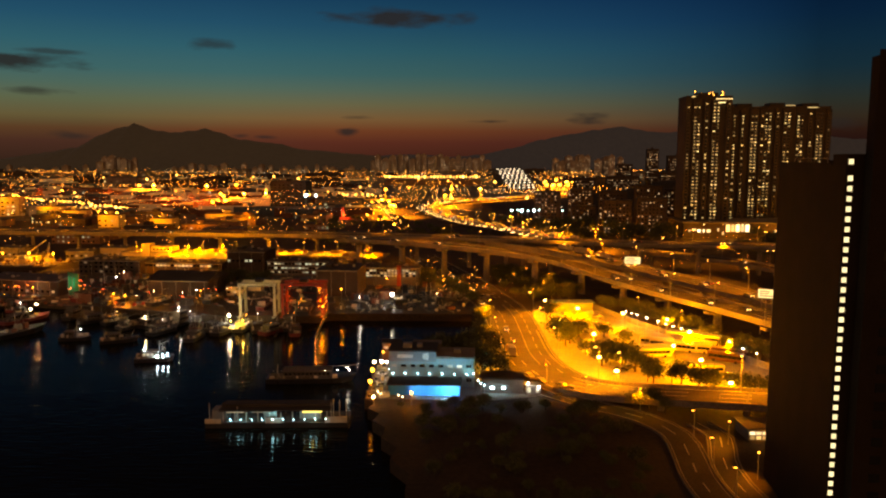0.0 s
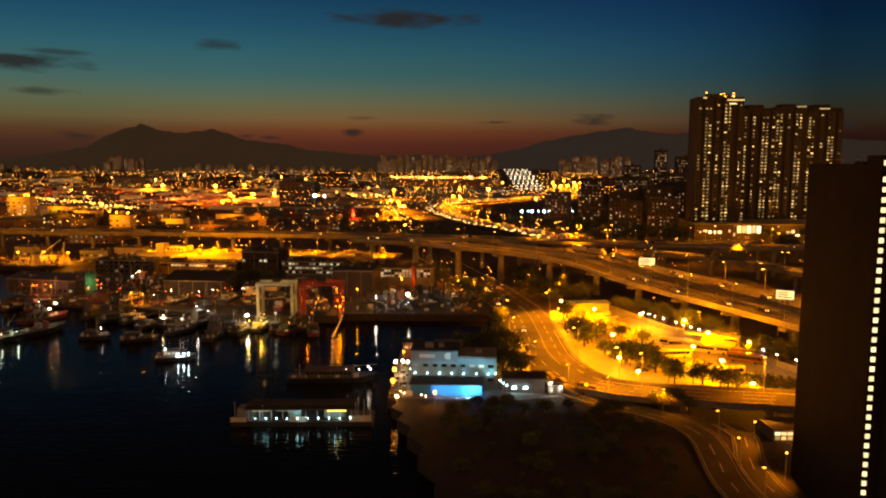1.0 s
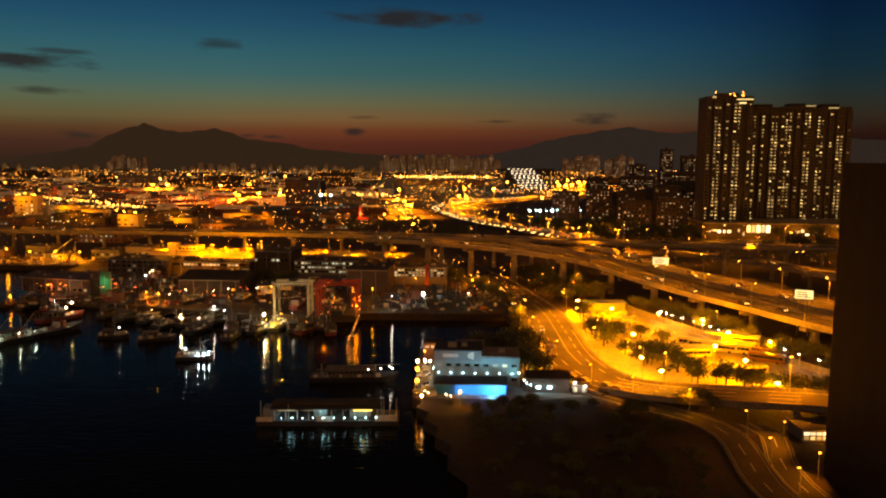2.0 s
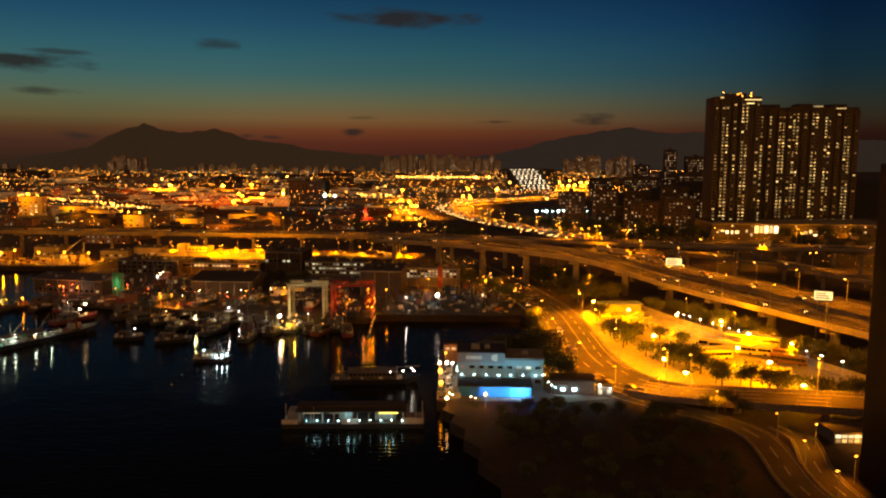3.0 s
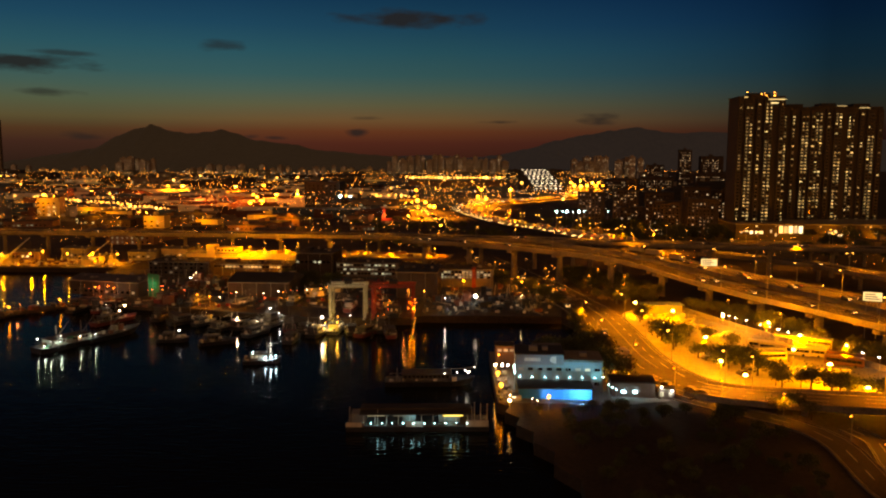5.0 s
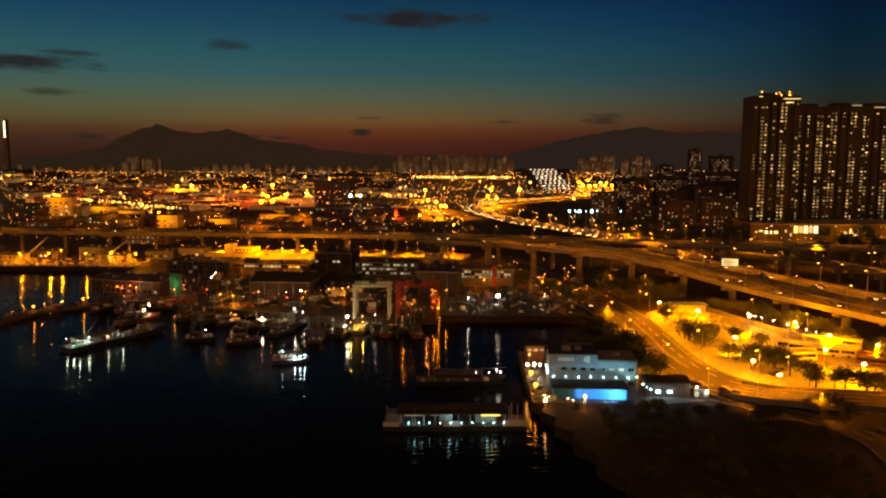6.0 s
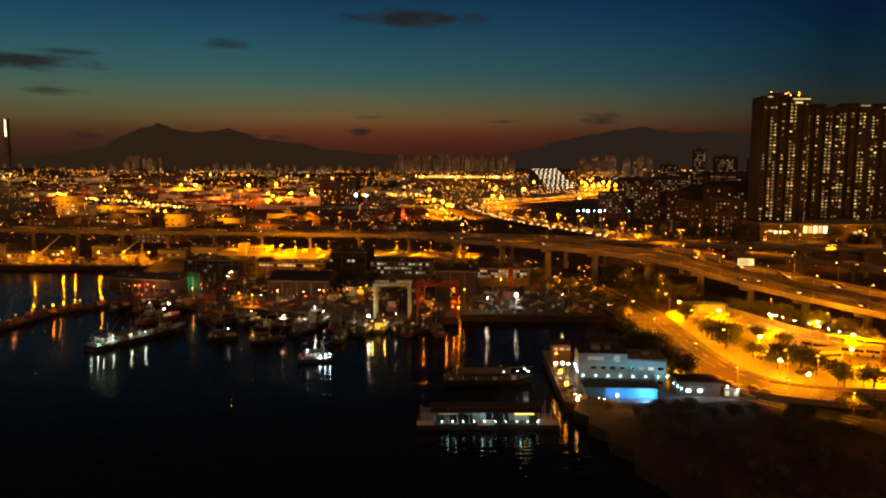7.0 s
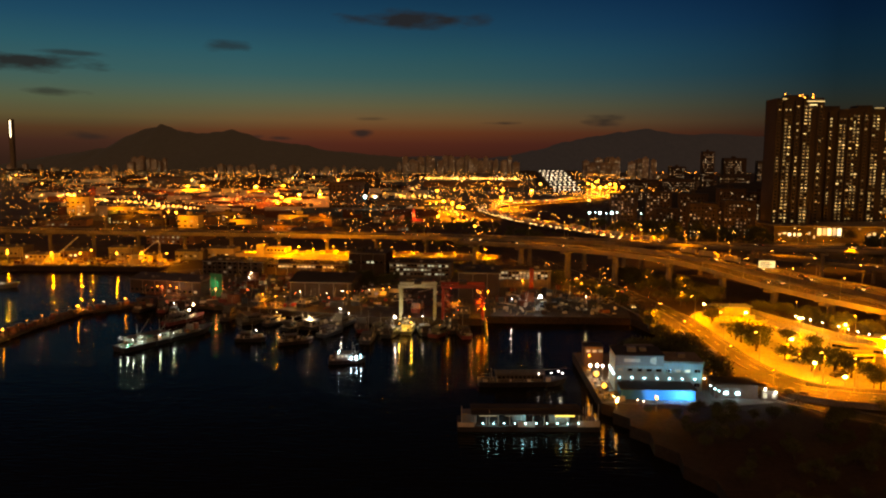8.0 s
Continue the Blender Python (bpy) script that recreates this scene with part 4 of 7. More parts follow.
for k in range(9):
    window(hall, 1.6 + k * 2.75, -0.03, 2.2, 1.5, 1.0, M["dark_glass"])
for k in range(6):
    bm = bmesh.new()
    tube(bm, (2.2 + k * 4.3, -0.12, 0.0), (2.2 + k * 4.3, -0.12, 8.6 if k > 2 else 7.5), 0.07, 0.07, 6)
    part("downpipe", bm, M["grey_steel"], hall)
part("wall_panel", boxes((2.6, 7.2, -0.33, -0.25, 8.7, 9.7)), M["white_steel"], hall, "plain pale sign panel")
bm = bmesh.new()
tube(bm, (10.9, -0.25, 9.2), (10.9, -0.34, 9.2), 0.95, 0.95, 18)
box(bm, 11.3, 11.7, -0.36, -0.25, 8.1, 10.3)
part("emblem", bm, M["white_steel"], hall, "plain round pale emblem")
for k in range(7):
    part("eave_lamp", boxes((1.2 + k * 3.6, 1.5 + k * 3.6, -0.5, -0.0, 3.95, 4.07)), G["cold"], hall, "small cold lamp under the eave")
for s_ in ((4, 6.5, 3, 5, 10.85, 12.2), (8, 9.6, 4, 6, 10.85, 11.8), (19, 21, 4, 6, 9.2, 10.3)):
    part("air_unit", boxes(s_), M["grey_steel"], hall)
annex = thing("blue_shed", -14.2, 209.6, 3, -3, "long shed with a bright blue lit wall and dark sheet roof", "shed")
part("front_wall", boxes((0, 20.3, 0, 0.25, 0, 2.9)), M["blue"], annex, "bright blue ribbed cladding")
part("side_wall", boxes((0, 0.25, 0.25, 7.9, 0, 3.0), (20.05, 20.3, 0.25, 7.9, 0, 3.0)), M["blue"], annex)
bm = bmesh.new()
prism(bm, [(-0.4, -0.5), (20.7, -0.5), (20.7, 8.2), (-0.4, 8.2)], 2.95, 3.2)
part("roof", bm, M["roof"], annex, "dark sheet roof")
bm = bmesh.new()
for i in range(43):
    box(bm, -0.35 + i * 0.5, -0.25 + i * 0.5, -0.5, 8.2, 3.2, 3.28)
tagged(part("roof_ribs", bm, M["roof"], annex), kind="stuff")
bm = bmesh.new()
for i in range(30):
    box(bm, 0.3 + i * 0.68, 0.36 + i * 0.68, -0.05, 0.0, 0.0, 2.9)
tagged(part("cladding_ribs", bm, M["blue"], annex), kind="stuff")
light((3.2, 203.6, 4.6), 4600, (0.22, 0.72, 1.0), 0.25, 110, (1.6, 209.0, 3.9))
light((-7.0, 204.0, 4.2), 900, (0.25, 0.75, 1.0), 0.25, 90, (-4.5, 209.3, 4.6))
for x, w in ((8.6, 460), (1.0, 150), (-6.0, 105), (-13.0, 80)):
    light((x, 213.6, 6.9), w, (0.17, 0.76, 0.92), 0.25, 110, (x + 0.5, 218.0, 10.2))
for x, y, t in ((10.2, 214.2, 5.0), (11.5, 212.5, 3.4), (12.2, 211.0, 3.0), (13.2, 210.4, 2.6)):
    lamp_post(x, y, 3.05, t, G["cold"], 0, COLD, "low post with a cold white floodlight", 0.26)
shed2 = thing("dark_shed", 12.3, 211.5, 3, -4, "low dark shed with two cold lamps on its front", "shed")
part("body", boxes((0, 12, 0, 7, 0, 4.2)), M["old_concrete"], shed2)
part("roof", boxes((-0.4, 12.4, -0.4, 7.4, 4.2, 4.5)), M["roof"], shed2)
for k in (3.2, 6.4):
    lamp = part("wall_lamp", boxes((k - 0.5, k + 0.5, -0.35, 0.0, 1.4, 1.9)), G["cold"], shed2, "cold white wall lamp")
    light((12.6 + k, 210.6, 5.0), 25, COLD, 0.2)
kiosk = thing("kiosk", 25, 209.5, 3, -5, "small white lit kiosk beside the road", "kiosk")
part("body", boxes((0, 4.2, 0, 3, 0, 2.8)), M["old_concrete"], kiosk)
part("roof", boxes((-0.2, 4.4, -0.2, 3.2, 2.8, 3.0)), M["grey_steel"], kiosk)
for a in (0.8, 3.2):
    window(kiosk, a, -0.05, 1.5, 1.0, 1.3, G["room_cold"])
lamp_post(25.5, 208.8, 3.0, 3.8, G["white"], 120, WHITE, "low post with a white floodlight", 0.3)
lamp_post(28.5, 209.0, 3.0, 2.8, G["white"], 80, WHITE, "low post with a white floodlight", 0.28)
# amber lamps along the quay
lamp_post(-7.2, 199.5, 3.0, 3.9, G["amber"], 700, AMBER, "lamp post with an amber globe by the shore", 0.55)
for x, y, g, c, w, t, r in ((-19.8, 229, "warm", AMBER, 420, 4.4, 0.55), (-17.6, 229.4, "white", WARM, 260, 4.4, 0.5), (-16.0, 229, "white", WHITE, 150, 4.4, 0.4), (-19.6, 220, "amber", AMBER, 520, 4.4, 0.75),
                            (-19.3, 209.5, "amber", AMBER, 420, 4.0, 0.75), (-17.6, 200.5, "warm", AMBER, 260, 2.4, 0.5), (-18.0, 241, "amber", AMBER, 160, 4.5, 0.4)):
    lamp_post(x, y, 3.05, t, G[g], w, c, "quay lamp post with a bright amber head", r)
for x, y in ((-11, 204.6), (-9.8, 203.0), (-17, 207.5), (-16, 206)):
    lamp_post(x, y, 3.05, 1.6, G["warm"], 0, WARM, "low quay bollard with a small lamp", 0.2)
for k in range(5):
    part("side_lamp", boxes((-0.3, 0.0, 1.2 + k * 2.0, 1.45 + k * 2.0, 4.6, 4.85)), G["cold"], hall, "small cold lamp on the end wall")
light((-16.6, 222.5, 6.8), 60, COLD, 0.2)
rng = random.Random(52)
for k in range(26):
    # mooring gear, nets and drums along the quay edge
    x, y = rng.uniform(-19.8, -16.2), rng.uniform(207, 244)
    gear = thing("quay_crate", x, y, 3.06, rng.uniform(0, 90), rng.choice(("pale crate of mooring gear on the quay", "stacked fish boxes on the quay edge")), "crate", "crates on the quay")
    a, h = rng.uniform(0.3, 0.9), rng.uniform(0.4, 1.5)
    part("box", boxes((-a, a, -a * 0.7, a * 0.7, 0, h)), M[rng.choice(("white_steel", "deck", "box_b", "planks"))], gear)
    part("lid", boxes((-a - 0.04, a + 0.04, -a * 0.7 - 0.04, a * 0.7 + 0.04, h, h + 0.07)), M["grey_steel"], gear)
hut = thing("quay_hut", -18.6, 246, 3, 0, "two-storey hut lit orange at the back of the quay", "hut")
part("body", boxes((0, 6.0, 0, 5, 0, 6.0)), M["brick_wall"], hut)
part("roof", boxes((-0.3, 6.3, -0.3, 5.3, 6.0, 6.25)), M["roof"], hut)
for a in (1.2, 3.2, 5.2):
    window(hut, a, -0.03, 4.6, 1.3, 0.8, G["dim_room"])
light((-15.5, 244.0, 8.0), 90, AMBER, 0.3)
van = thing("loading_gear", -16.5, 206.8, 3.05, 20, "heap of pale loading gear on the quay edge", "gear")
part("frame", boxes((0, 3, 0, 0.1, 0, 1.4), (0, 0.1, 0, 2, 0, 1.4), (2.9, 3, 0, 2, 0, 1.0), (0, 3, 0.9, 1.0, 1.3, 1.4)), M["white_steel"], van)
part("crate", boxes((0.4, 1.4, 0.3, 1.3, 0, 0.9), (1.7, 2.6, 0.4, 1.5, 0, 0.7)), M["deck"], van)
# dark gear on the roof terrace behind
deckhouse = thing("roof_cabin", -8, 232, 3, 0, "small cabin with white roof lamps behind the hall", "cabin")
part("body", boxes((0, 9, 0, 5, 0, 9.4)), M["old_concrete"], deckhouse)
part("lamp_bar", boxes((0.5, 1.2, -0.2, 0.0, 9.0, 9.6), (2.6, 3.6, -0.2, 0, 9.2, 9.8), (4.6, 5.1, -0.2, 0, 8.9, 9.3)), G["cold"], deckhouse, "cold white lamps")


# ---------- pontoon and vessels ----------
def hull(bm, length, beam_w, low, high, bow=0.25, stern=0.06, flare=0.25):
    """A boat's hull along x, bow at +x."""
    rings = []
    for k in range(13):
        t = k / 12
        w = beam_w / 2
        if t > 1 - bow:
            w *= max(0.03, 1 - ((t - 1 + bow) / bow) ** 2)
        elif t < stern:
            w *= 0.85
        up = high + (0.5 * high * max(0, (t - 0.6) / 0.4) ** 2)
        x = (t - 0.5) * length
        rings.append([bm.verts.new(p) for p in ((x - 0.06 * length * (t > 0.9), -w * (1 - flare), low), (x, -w, up), (x, w, up), (x - 0.06 * length * (t > 0.9), w * (1 - flare), low))])
    for a, b in zip(rings, rings[1:]):
        for i in range(4):
            bm.faces.new((a[i], b[i], b[(i + 1) % 4], a[(i + 1) % 4]))
    bm.faces.new(rings[0])
    bm.faces.new(rings[-1][::-1])


def boat(x, y, turn, length, width, label, name="fishing_boat", hull_mat="hull", cabin=(0.15, 0.45), storeys=1, lamps=(), mast=5.0, lit=None, watts=0, colour=WHITE, glass="white", house="dark_cabin", boards="deck"):
    ob = thing(name, x, y, 0, turn, label, "boat", "boats in the harbour")
    free = 1.1 + length * 0.02
    bm = bmesh.new()
    hull(bm, length, width, -0.6, free)
    part("hull", bm, M[hull_mat], ob)
    part("deck", boxes((-length * 0.47, length * 0.3, -width * 0.44, width * 0.44, free - 0.05, free + 0.06)), M[boards], ob)
    if boards == "planks":
        for k in range(6):
            part("deck_batten", boxes((-length * 0.36, length * 0.3, -width * 0.4 + k * width * 0.16, -width * 0.4 + k * width * 0.16 + 0.12, free + 0.06, free + 0.3)), M["deck"], ob)
    c0, c1 = (cabin[0] - 0.5) * length, (cabin[1] - 0.5) * length
    z = free
    for s in range(storeys):
        q = s * 0.6
        body = part("cabin", boxes((c0 + q, c1 - q, -width * 0.34 + q * 0.3, width * 0.34 - q * 0.3, z, z + 2.2)), M[house], ob)
        part("cabin_roof", boxes((c0 + q - 0.4, c1 - q + 0.4, -width * 0.4, width * 0.4, z + 2.2, z + 2.35)), M["deck"], body)
        for side in (-1, 1):
            k = int((c1 - c0 - 2 * q) / 1.3)
            for i in range(k):
                window(body, c0 + q + 0.8 + i * 1.3, side * (width * 0.34 - q * 0.3), z + 1.35, 0.8, 0.7, G[lit] if lit else M["dark_glass"])
        z += 2.35
    bm = bmesh.new()
    tube(bm, (c1 + 0.5, 0, free), (c1 + 0.5, 0, z + mast), 0.09, 0.05, 6)
    tube(bm, (c1 + 0.5, 0, z + mast * 0.6), (c1 + length * 0.28, 0, z + mast * 0.9), 0.05, 0.04, 5)
    part("mast", bm, M["grey_steel"], ob)
    for side in (-1, 1):
        bm = bmesh.new()
        for i in range(8):
            xx = -length * 0.45 + i * length * 0.09
            tube(bm, (xx, side * width * 0.47, free), (xx, side * width * 0.47, free + 0.9), 0.03, 0.03, 4)
        beam(bm, (-length * 0.45, side * width * 0.47, free + 0.9), (length * 0.18, side * width * 0.47, free + 0.9), 0.05)
        part("railing", bm, M["grey_steel"], ob)
    for i in range(5 if name != "fishing_boat" else 0):
        bm = bmesh.new()
        tube(bm, (-length * 0.36 + i * length * 0.15, -width * 0.5, free * 0.55), (-length * 0.36 + i * length * 0.15, -width * 0.56, free * 0.55), 0.36, 0.36, 8)
        part("tyre_fender", bm, M["rubber"], ob)
    pick = random.Random(int(abs(x) * 7 + y))
    for mat, count in (("white_steel", 9), ("dark_cabin", 10), ("planks", 6)):
        bm = bmesh.new()
        for k in range(count):
            a, b = pick.uniform(-0.44, 0.3) * length, pick.uniform(-0.38, 0.38) * width
            if pick.random() < 0.35:
                tube(bm, (a, b, free), (a + pick.uniform(-1.5, 1.5), b + pick.uniform(-0.6, 0.6), free + pick.uniform(1.5, 4.5)), 0.06, 0.05, 5)
            else:
                l, w, h = pick.uniform(0.2, 0.9), pick.uniform(0.2, 0.6), pick.uniform(0.3, 1.3)
                box(bm, a - l, a + l, b - w, b + w, free, free + h)
        tagged(part("deck_gear", bm, M[mat], ob), kind="stuff")
    for lx, ly, lz, r in lamps:
        bm = bmesh.new()
        bmesh.ops.create_icosphere(bm, subdivisions=1, radius=r * 0.66, matrix=Matrix.Translation((lx, ly, lz)))
        part("deck_lamp", bm, G[glass], ob, "bright deck lamp")
        if watts:
            p = pose(x, y, 0, 0, 0, turn) @ Vector((lx, ly, lz - r - 0.35))
            light(p, watts, colour, 0.25)
    return ob


pontoon = thing("pontoon", -60.5, 190.5, 0, 1.5, "long landing pontoon with a dark canopy and lit edge lamps", "pontoon")
part("hull", boxes((0, 37, 0, 9, -0.8, 1.3)), M["hull"], pontoon)
part("deck", boxes((0.2, 36.8, 0.2, 8.8, 1.3, 1.42)), M["deck"], pontoon)
for i in range(10):
    for yy in (1.0, 8.0):
        part("post", boxes((4.42 + i * 3.0, 4.58 + i * 3.0, yy - 0.08, yy + 0.08, 1.4, 4.4)), M["white_steel"], pontoon)
part("canopy", boxes((3.5, 32.5, 0.2, 8.8, 4.4, 4.65), (3.5, 32.5, 3.5, 5.5, 4.65, 5.2)), M["roof"], pontoon, "dark sheet canopy")
part("cabin", boxes((1.2, 5.0, 2.5, 6.5, 1.42, 4.0), (14.5, 18, 3, 6.5, 1.42, 3.9), (24, 29.5, 3, 6.5, 1.42, 3.8)), M["cabin"], pontoon)
for a, b, z in ((0, 4.2, 2.5), (15.5, 20, 2.7), (31, 36.8, 2.9)):
    part("bulwark", boxes((a, b, 0, 0.15, 1.3, z)), M["white_steel"], pontoon)
part("tube_lamp", boxes((25.2, 30.2, 0.25, 0.45, 4.0, 4.3)), G["yellow"], pontoon, "long yellow tube lamp under the canopy edge")
for a in (5.5, 12.3):
    part("tube_lamp", boxes((a, a + 4.6, 0.3, 0.42, 4.08, 4.24)), G["room_cold"], pontoon, "pale tube lamp under the canopy edge")
for i in range(10):
    bm = bmesh.new()
    bmesh.ops.create_icosphere(bm, subdivisions=1, radius=0.14, matrix=Matrix.Translation((6.5 + i * 2.75, -0.1, 2.3)))
    part("edge_lamp", bm, G["cold"], pontoon, "small cold edge lamp")
for a, h in ((1.0, 6.5), (8.2, 5.6), (33.2, 7.5), (34.8, 7.0), (36.5, 7.2), (32.6, 6.4)):
    bm = bmesh.new()
    tube(bm, (a, 1.0, 1.3), (a, 1.0, h), 0.09, 0.06, 6)
    part("mooring_pole", bm, M["white_steel"], pontoon)
for a in (8, 17, 27):
    light((-60.5 + a, 192.6, 3.6), 110, (0.35, 0.9, 1.0), 0.25)
    light((-60.5 + a + 2, 189.4, 2.7), 30, (0.35, 0.9, 1.0), 0.2)
light((-32.5, 189.9, 4.0), 60, (1, 0.8, 0.2), 0.3)

ferry = boat(-40, 233, 3, 28, 7.0, "long dark moored launch with white lamps at its stern", "launch", "hull", (0.2, 0.72), 1, ((8.5, -2.6, 4.3, 0.2), (4.5, -2.8, 4.2, 0.18), (12.0, -2.2, 4.2, 0.3), (11.2, 0.0, 4.3, 0.2)), 1.2, None, 0)
light((-28.5, 230.3, 5.2), 160, WHITE, 0.25)
boat(-98.5, 257, 12, 13, 5, "small work boat brightly lit at its bow", "work_boat", "hull", (0.2, 0.6), 1, ((3.0, -1.9, 2.4, 0.42), (1.2, -2.1, 2.3, 0.35), (4.6, -1.2, 2.6, 0.35), (-3, -1.5, 4.4, 0.3)), 3.5, "room_cold", 380, COLD, "cold", "cabin")
boat(-86.5, 301, 75, 16, 5.5, "white trawler under a very bright deck lamp", "fishing_boat", "hull", (0.15, 0.5), 1, ((3.2, 0, 6.2, 0.75),), 6.0, None, 2200, WHITE, "white")
boat(-80.5, 307, 85, 15, 6.0, "boat lit bright yellow beside the gantry", "fishing_boat", "hull", (0.2, 0.6), 1, ((-7.8, -2.4, 5.2, 0.35), (-8.2, 2.4, 5.0, 0.3), (3.5, 0, 5.2, 0.3)), 3.0, "shop", 1100, (1.0, 0.55, 0.06), "amber", "yellow_wall", "planks")
boat(-66, 302, 60, 17, 5.5, "red-hulled fishing boat moored below the red gantry", "fishing_boat", "hull_red", (0.15, 0.5), 1, ((-3, 0, 4.2, 0.22),), 5.0, None, 300, AMBER, "amber")
boat(-58, 300, 100, 15, 5.0, "dark fishing boat moored below the red gantry", "fishing_boat", "hull_red", (0.2, 0.55), 1, (), 6.0)
boat(-117, 316, 60, 22, 7, "flat pale barge moored at the yard", "barge", "hull", (0.05, 0.15), 1, ((-9, 0, 5.0, 0.3),), 1.0, None, 3600, WARM, "warm", "dark_cabin", "planks")
boat(-125, 312, 55, 20, 6.5, "flat pale barge moored at the yard", "barge", "hull", (0.06, 0.2), 1, (), 2.0, None, 0, WHITE, "white", "dark_cabin", "planks")
boat(-111, 300, 62, 15, 5, "dark trawler with a low cabin", "fishing_boat", "hull", (0.15, 0.5), 1, ((0, 0, 5.4, 0.18),), 5.0)
boat(-122, 284, 25, 14, 5, "dark trawler with a low cabin", "fishing_boat", "hull", (0.2, 0.5), 1, (), 4.5)
boat(-140, 287, 5, 12, 4.5, "small dark boat with a single white lamp", "fishing_boat", "hull", (0.2, 0.5), 1, ((2, 0, 4.3, 0.3),), 4.0, None, 0, WHITE, "white")
boat(-108, 318, 70, 18, 5.5, "trawler with white deck lamps at the yard", "fishing_boat", "hull", (0.15, 0.5), 2, ((-4, 0, 7.5, 0.3), (3, 0, 4.5, 0.25)), 5.0, None, 500, WHITE, "white")
boat(-145, 322, 40, 20, 6, "dark trawler moored at the yard", "fishing_boat", "hull", (0.15, 0.45), 1, (), 6.0)
boat(-95, 290, 85, 14, 5, "trawler with tall mast, moored bow out", "fishing_boat", "hull", (0.2, 0.5), 1, (), 8.0)
barge = boat(-172, 287, 60, 44, 8.5, "long work barge with rows of greenish white lamps", "work_barge", "hull", (0.1, 0.45), 1, ((-20.5, -3, 2.9, 0.09), (-19, -4, 4.4, 0.12), (-15, -4, 3.4, 0.12), (-13.8, -2.5, 5.0, 0.09), (-7, -3.8, 3.9, 0.12), (-1, -4.2, 3.6, 0.12), (-20, 2, 4.6, 0.15)), 4.0, None, 190, (0.75, 1.0, 0.78), "white", "cabin")
rng = random.Random(14)
for k in range(16):
    a, b, l, w, h = rng.uniform(-21, 15), rng.uniform(-3, 3), rng.uniform(0.4, 1.8), rng.uniform(0.3, 0.9), rng.uniform(0.5, 2.6)
    part("deck_gear", boxes((a - l, a + l, b - w, b + w, 2.0, 2.06 + h)), M[rng.choice(("cabin", "dark_cabin", "box_a", "green"))], barge)
for a in (-14, -4, 9):
    bm = bmesh.new()
    tube(bm, (a, 0, 2.0), (a, 0, 9.0), 0.16, 0.1, 6)
    tube(bm, (a, 0, 4.0), (a + 6, 1.0, 9.5), 0.1, 0.07, 6)
    part("derrick_post", bm, M["grey_steel"], barge)
boat(-178, 322, 62, 22, 6, "fishing boat under two fierce warm deck lamps", "fishing_boat", "hull_red", (0.15, 0.5), 1, ((5, 0, 6.4, 0.7), (1.5, -1, 4.8, 0.6)), 4.5, None, 600, WARM, "warm")
boat(-317, 400, 15, 40, 9, "white ferry moored with rows of pale green lights", "ferry_boat", "cabin", (0.1, 0.7), 2, ((-10, -4, 6, 0.4), (0, -4, 6, 0.4), (8, -4, 5, 0.4)), 3.0, "room_cold", 900, (0.8, 1, 0.8), "white")
rng = random.Random(88)
extra = [(-152, 326), (-160, 330), (-138, 318), (-100, 308), (-74, 304), (-62, 307), (-92, 306), (-196, 344), (-188, 336), (-205, 346)]
for i, (x, y) in enumerate(extra):
    kind = i % 4
    g, c = (("white", WHITE), ("amber", AMBER), ("warm", WARM), ("red", RED))[kind]
    boat(x, y, rng.uniform(50, 110), rng.uniform(11, 18), rng.uniform(4, 5.5), ("weathered trawler moored among others", "dark fishing boat moored in the row", "small work boat moored close to the yard", "red-hulled fishing boat moored in the row")[kind], "fishing_boat",
         "hull_red" if kind == 3 else "hull", (0.15, 0.5), 1 + i % 2, ((rng.uniform(-3, 3), 0, rng.uniform(4.5, 6.5), rng.uniform(0.12, 0.3)),) if i % 3 else (), rng.uniform(3, 7), "dim_room" if i % 5 == 0 else None, 80, c, g)
# jetty lit red, with a line of small lamps
jetty = thing("jetty", -237, 283, 0, 0, "long jetty lit dull red with a row of small lamps", "jetty")
jl = [Vector((0, -30, 1.6)), Vector((1, 20, 1.6)), Vector((6, 50, 1.6)), Vector((24, 70, 1.6)), Vector((38, 76, 1.8))]
bm = bmesh.new()
ribbon(bm, jl, -4, 4, -1.0, 0)
part("deck", bm, M["dark_wall"], jetty)
bm = bmesh.new()
for p, s, a in along(jl, 6, 2):
    for q in (-3.2, 3.2):
        tube(bm, p + s * q + Vector((0, 0, -3.5)), p + s * q + Vector((0, 0, 0.9)), 0.25, 0.25, 6)
part("piles", bm, M["dark_steel"], jetty)
rng = random.Random(3)
for i, (p, s, a) in enumerate(along(jl, 9, 3)):
    lamp_post(-237 + p.x + s.x * rng.uniform(-1, 3), 283 + p.y + rng.uniform(-2, 2), 1.6, rng.uniform(2.5, 4), G[rng.choice(("warm", "amber"))], 0, WARM, "small lamp on a thin jetty post", 0.17)
    for k in range(rng.choice((1, 2, 3))):
        bm = bmesh.new()
        w = rng.uniform(0.6, 1.8)
        box(bm, -w, w, -rng.uniform(0.4, 1.2), 1, 0, rng.uniform(0.6, 2.2))
        c = part("crate", bm, M[rng.choice(("box_a", "brick_wall", "dark_cabin"))], jetty)
        c.matrix_basis = pose(p.x + s.x * rng.uniform(-2.6, 1.5), p.y + rng.uniform(-3, 3), 1.6, 0, 0, a + rng.uniform(-40, 40))
    if i % 3 == 0:
        light((-237 + p.x, 283 + p.y, 5.0), 420, (1.0, 0.22, 0.05), 0.12)


# posts added here only to draw amber streaks on the water
for x, y in ((-233.6, 282), (-228.6, 330), (-215.5, 348.5)):
    lamp_post(x, y, 1.6, 3.2, G["amber"], 260, AMBER, "added jetty lamp post that streaks the water amber", 0.5)


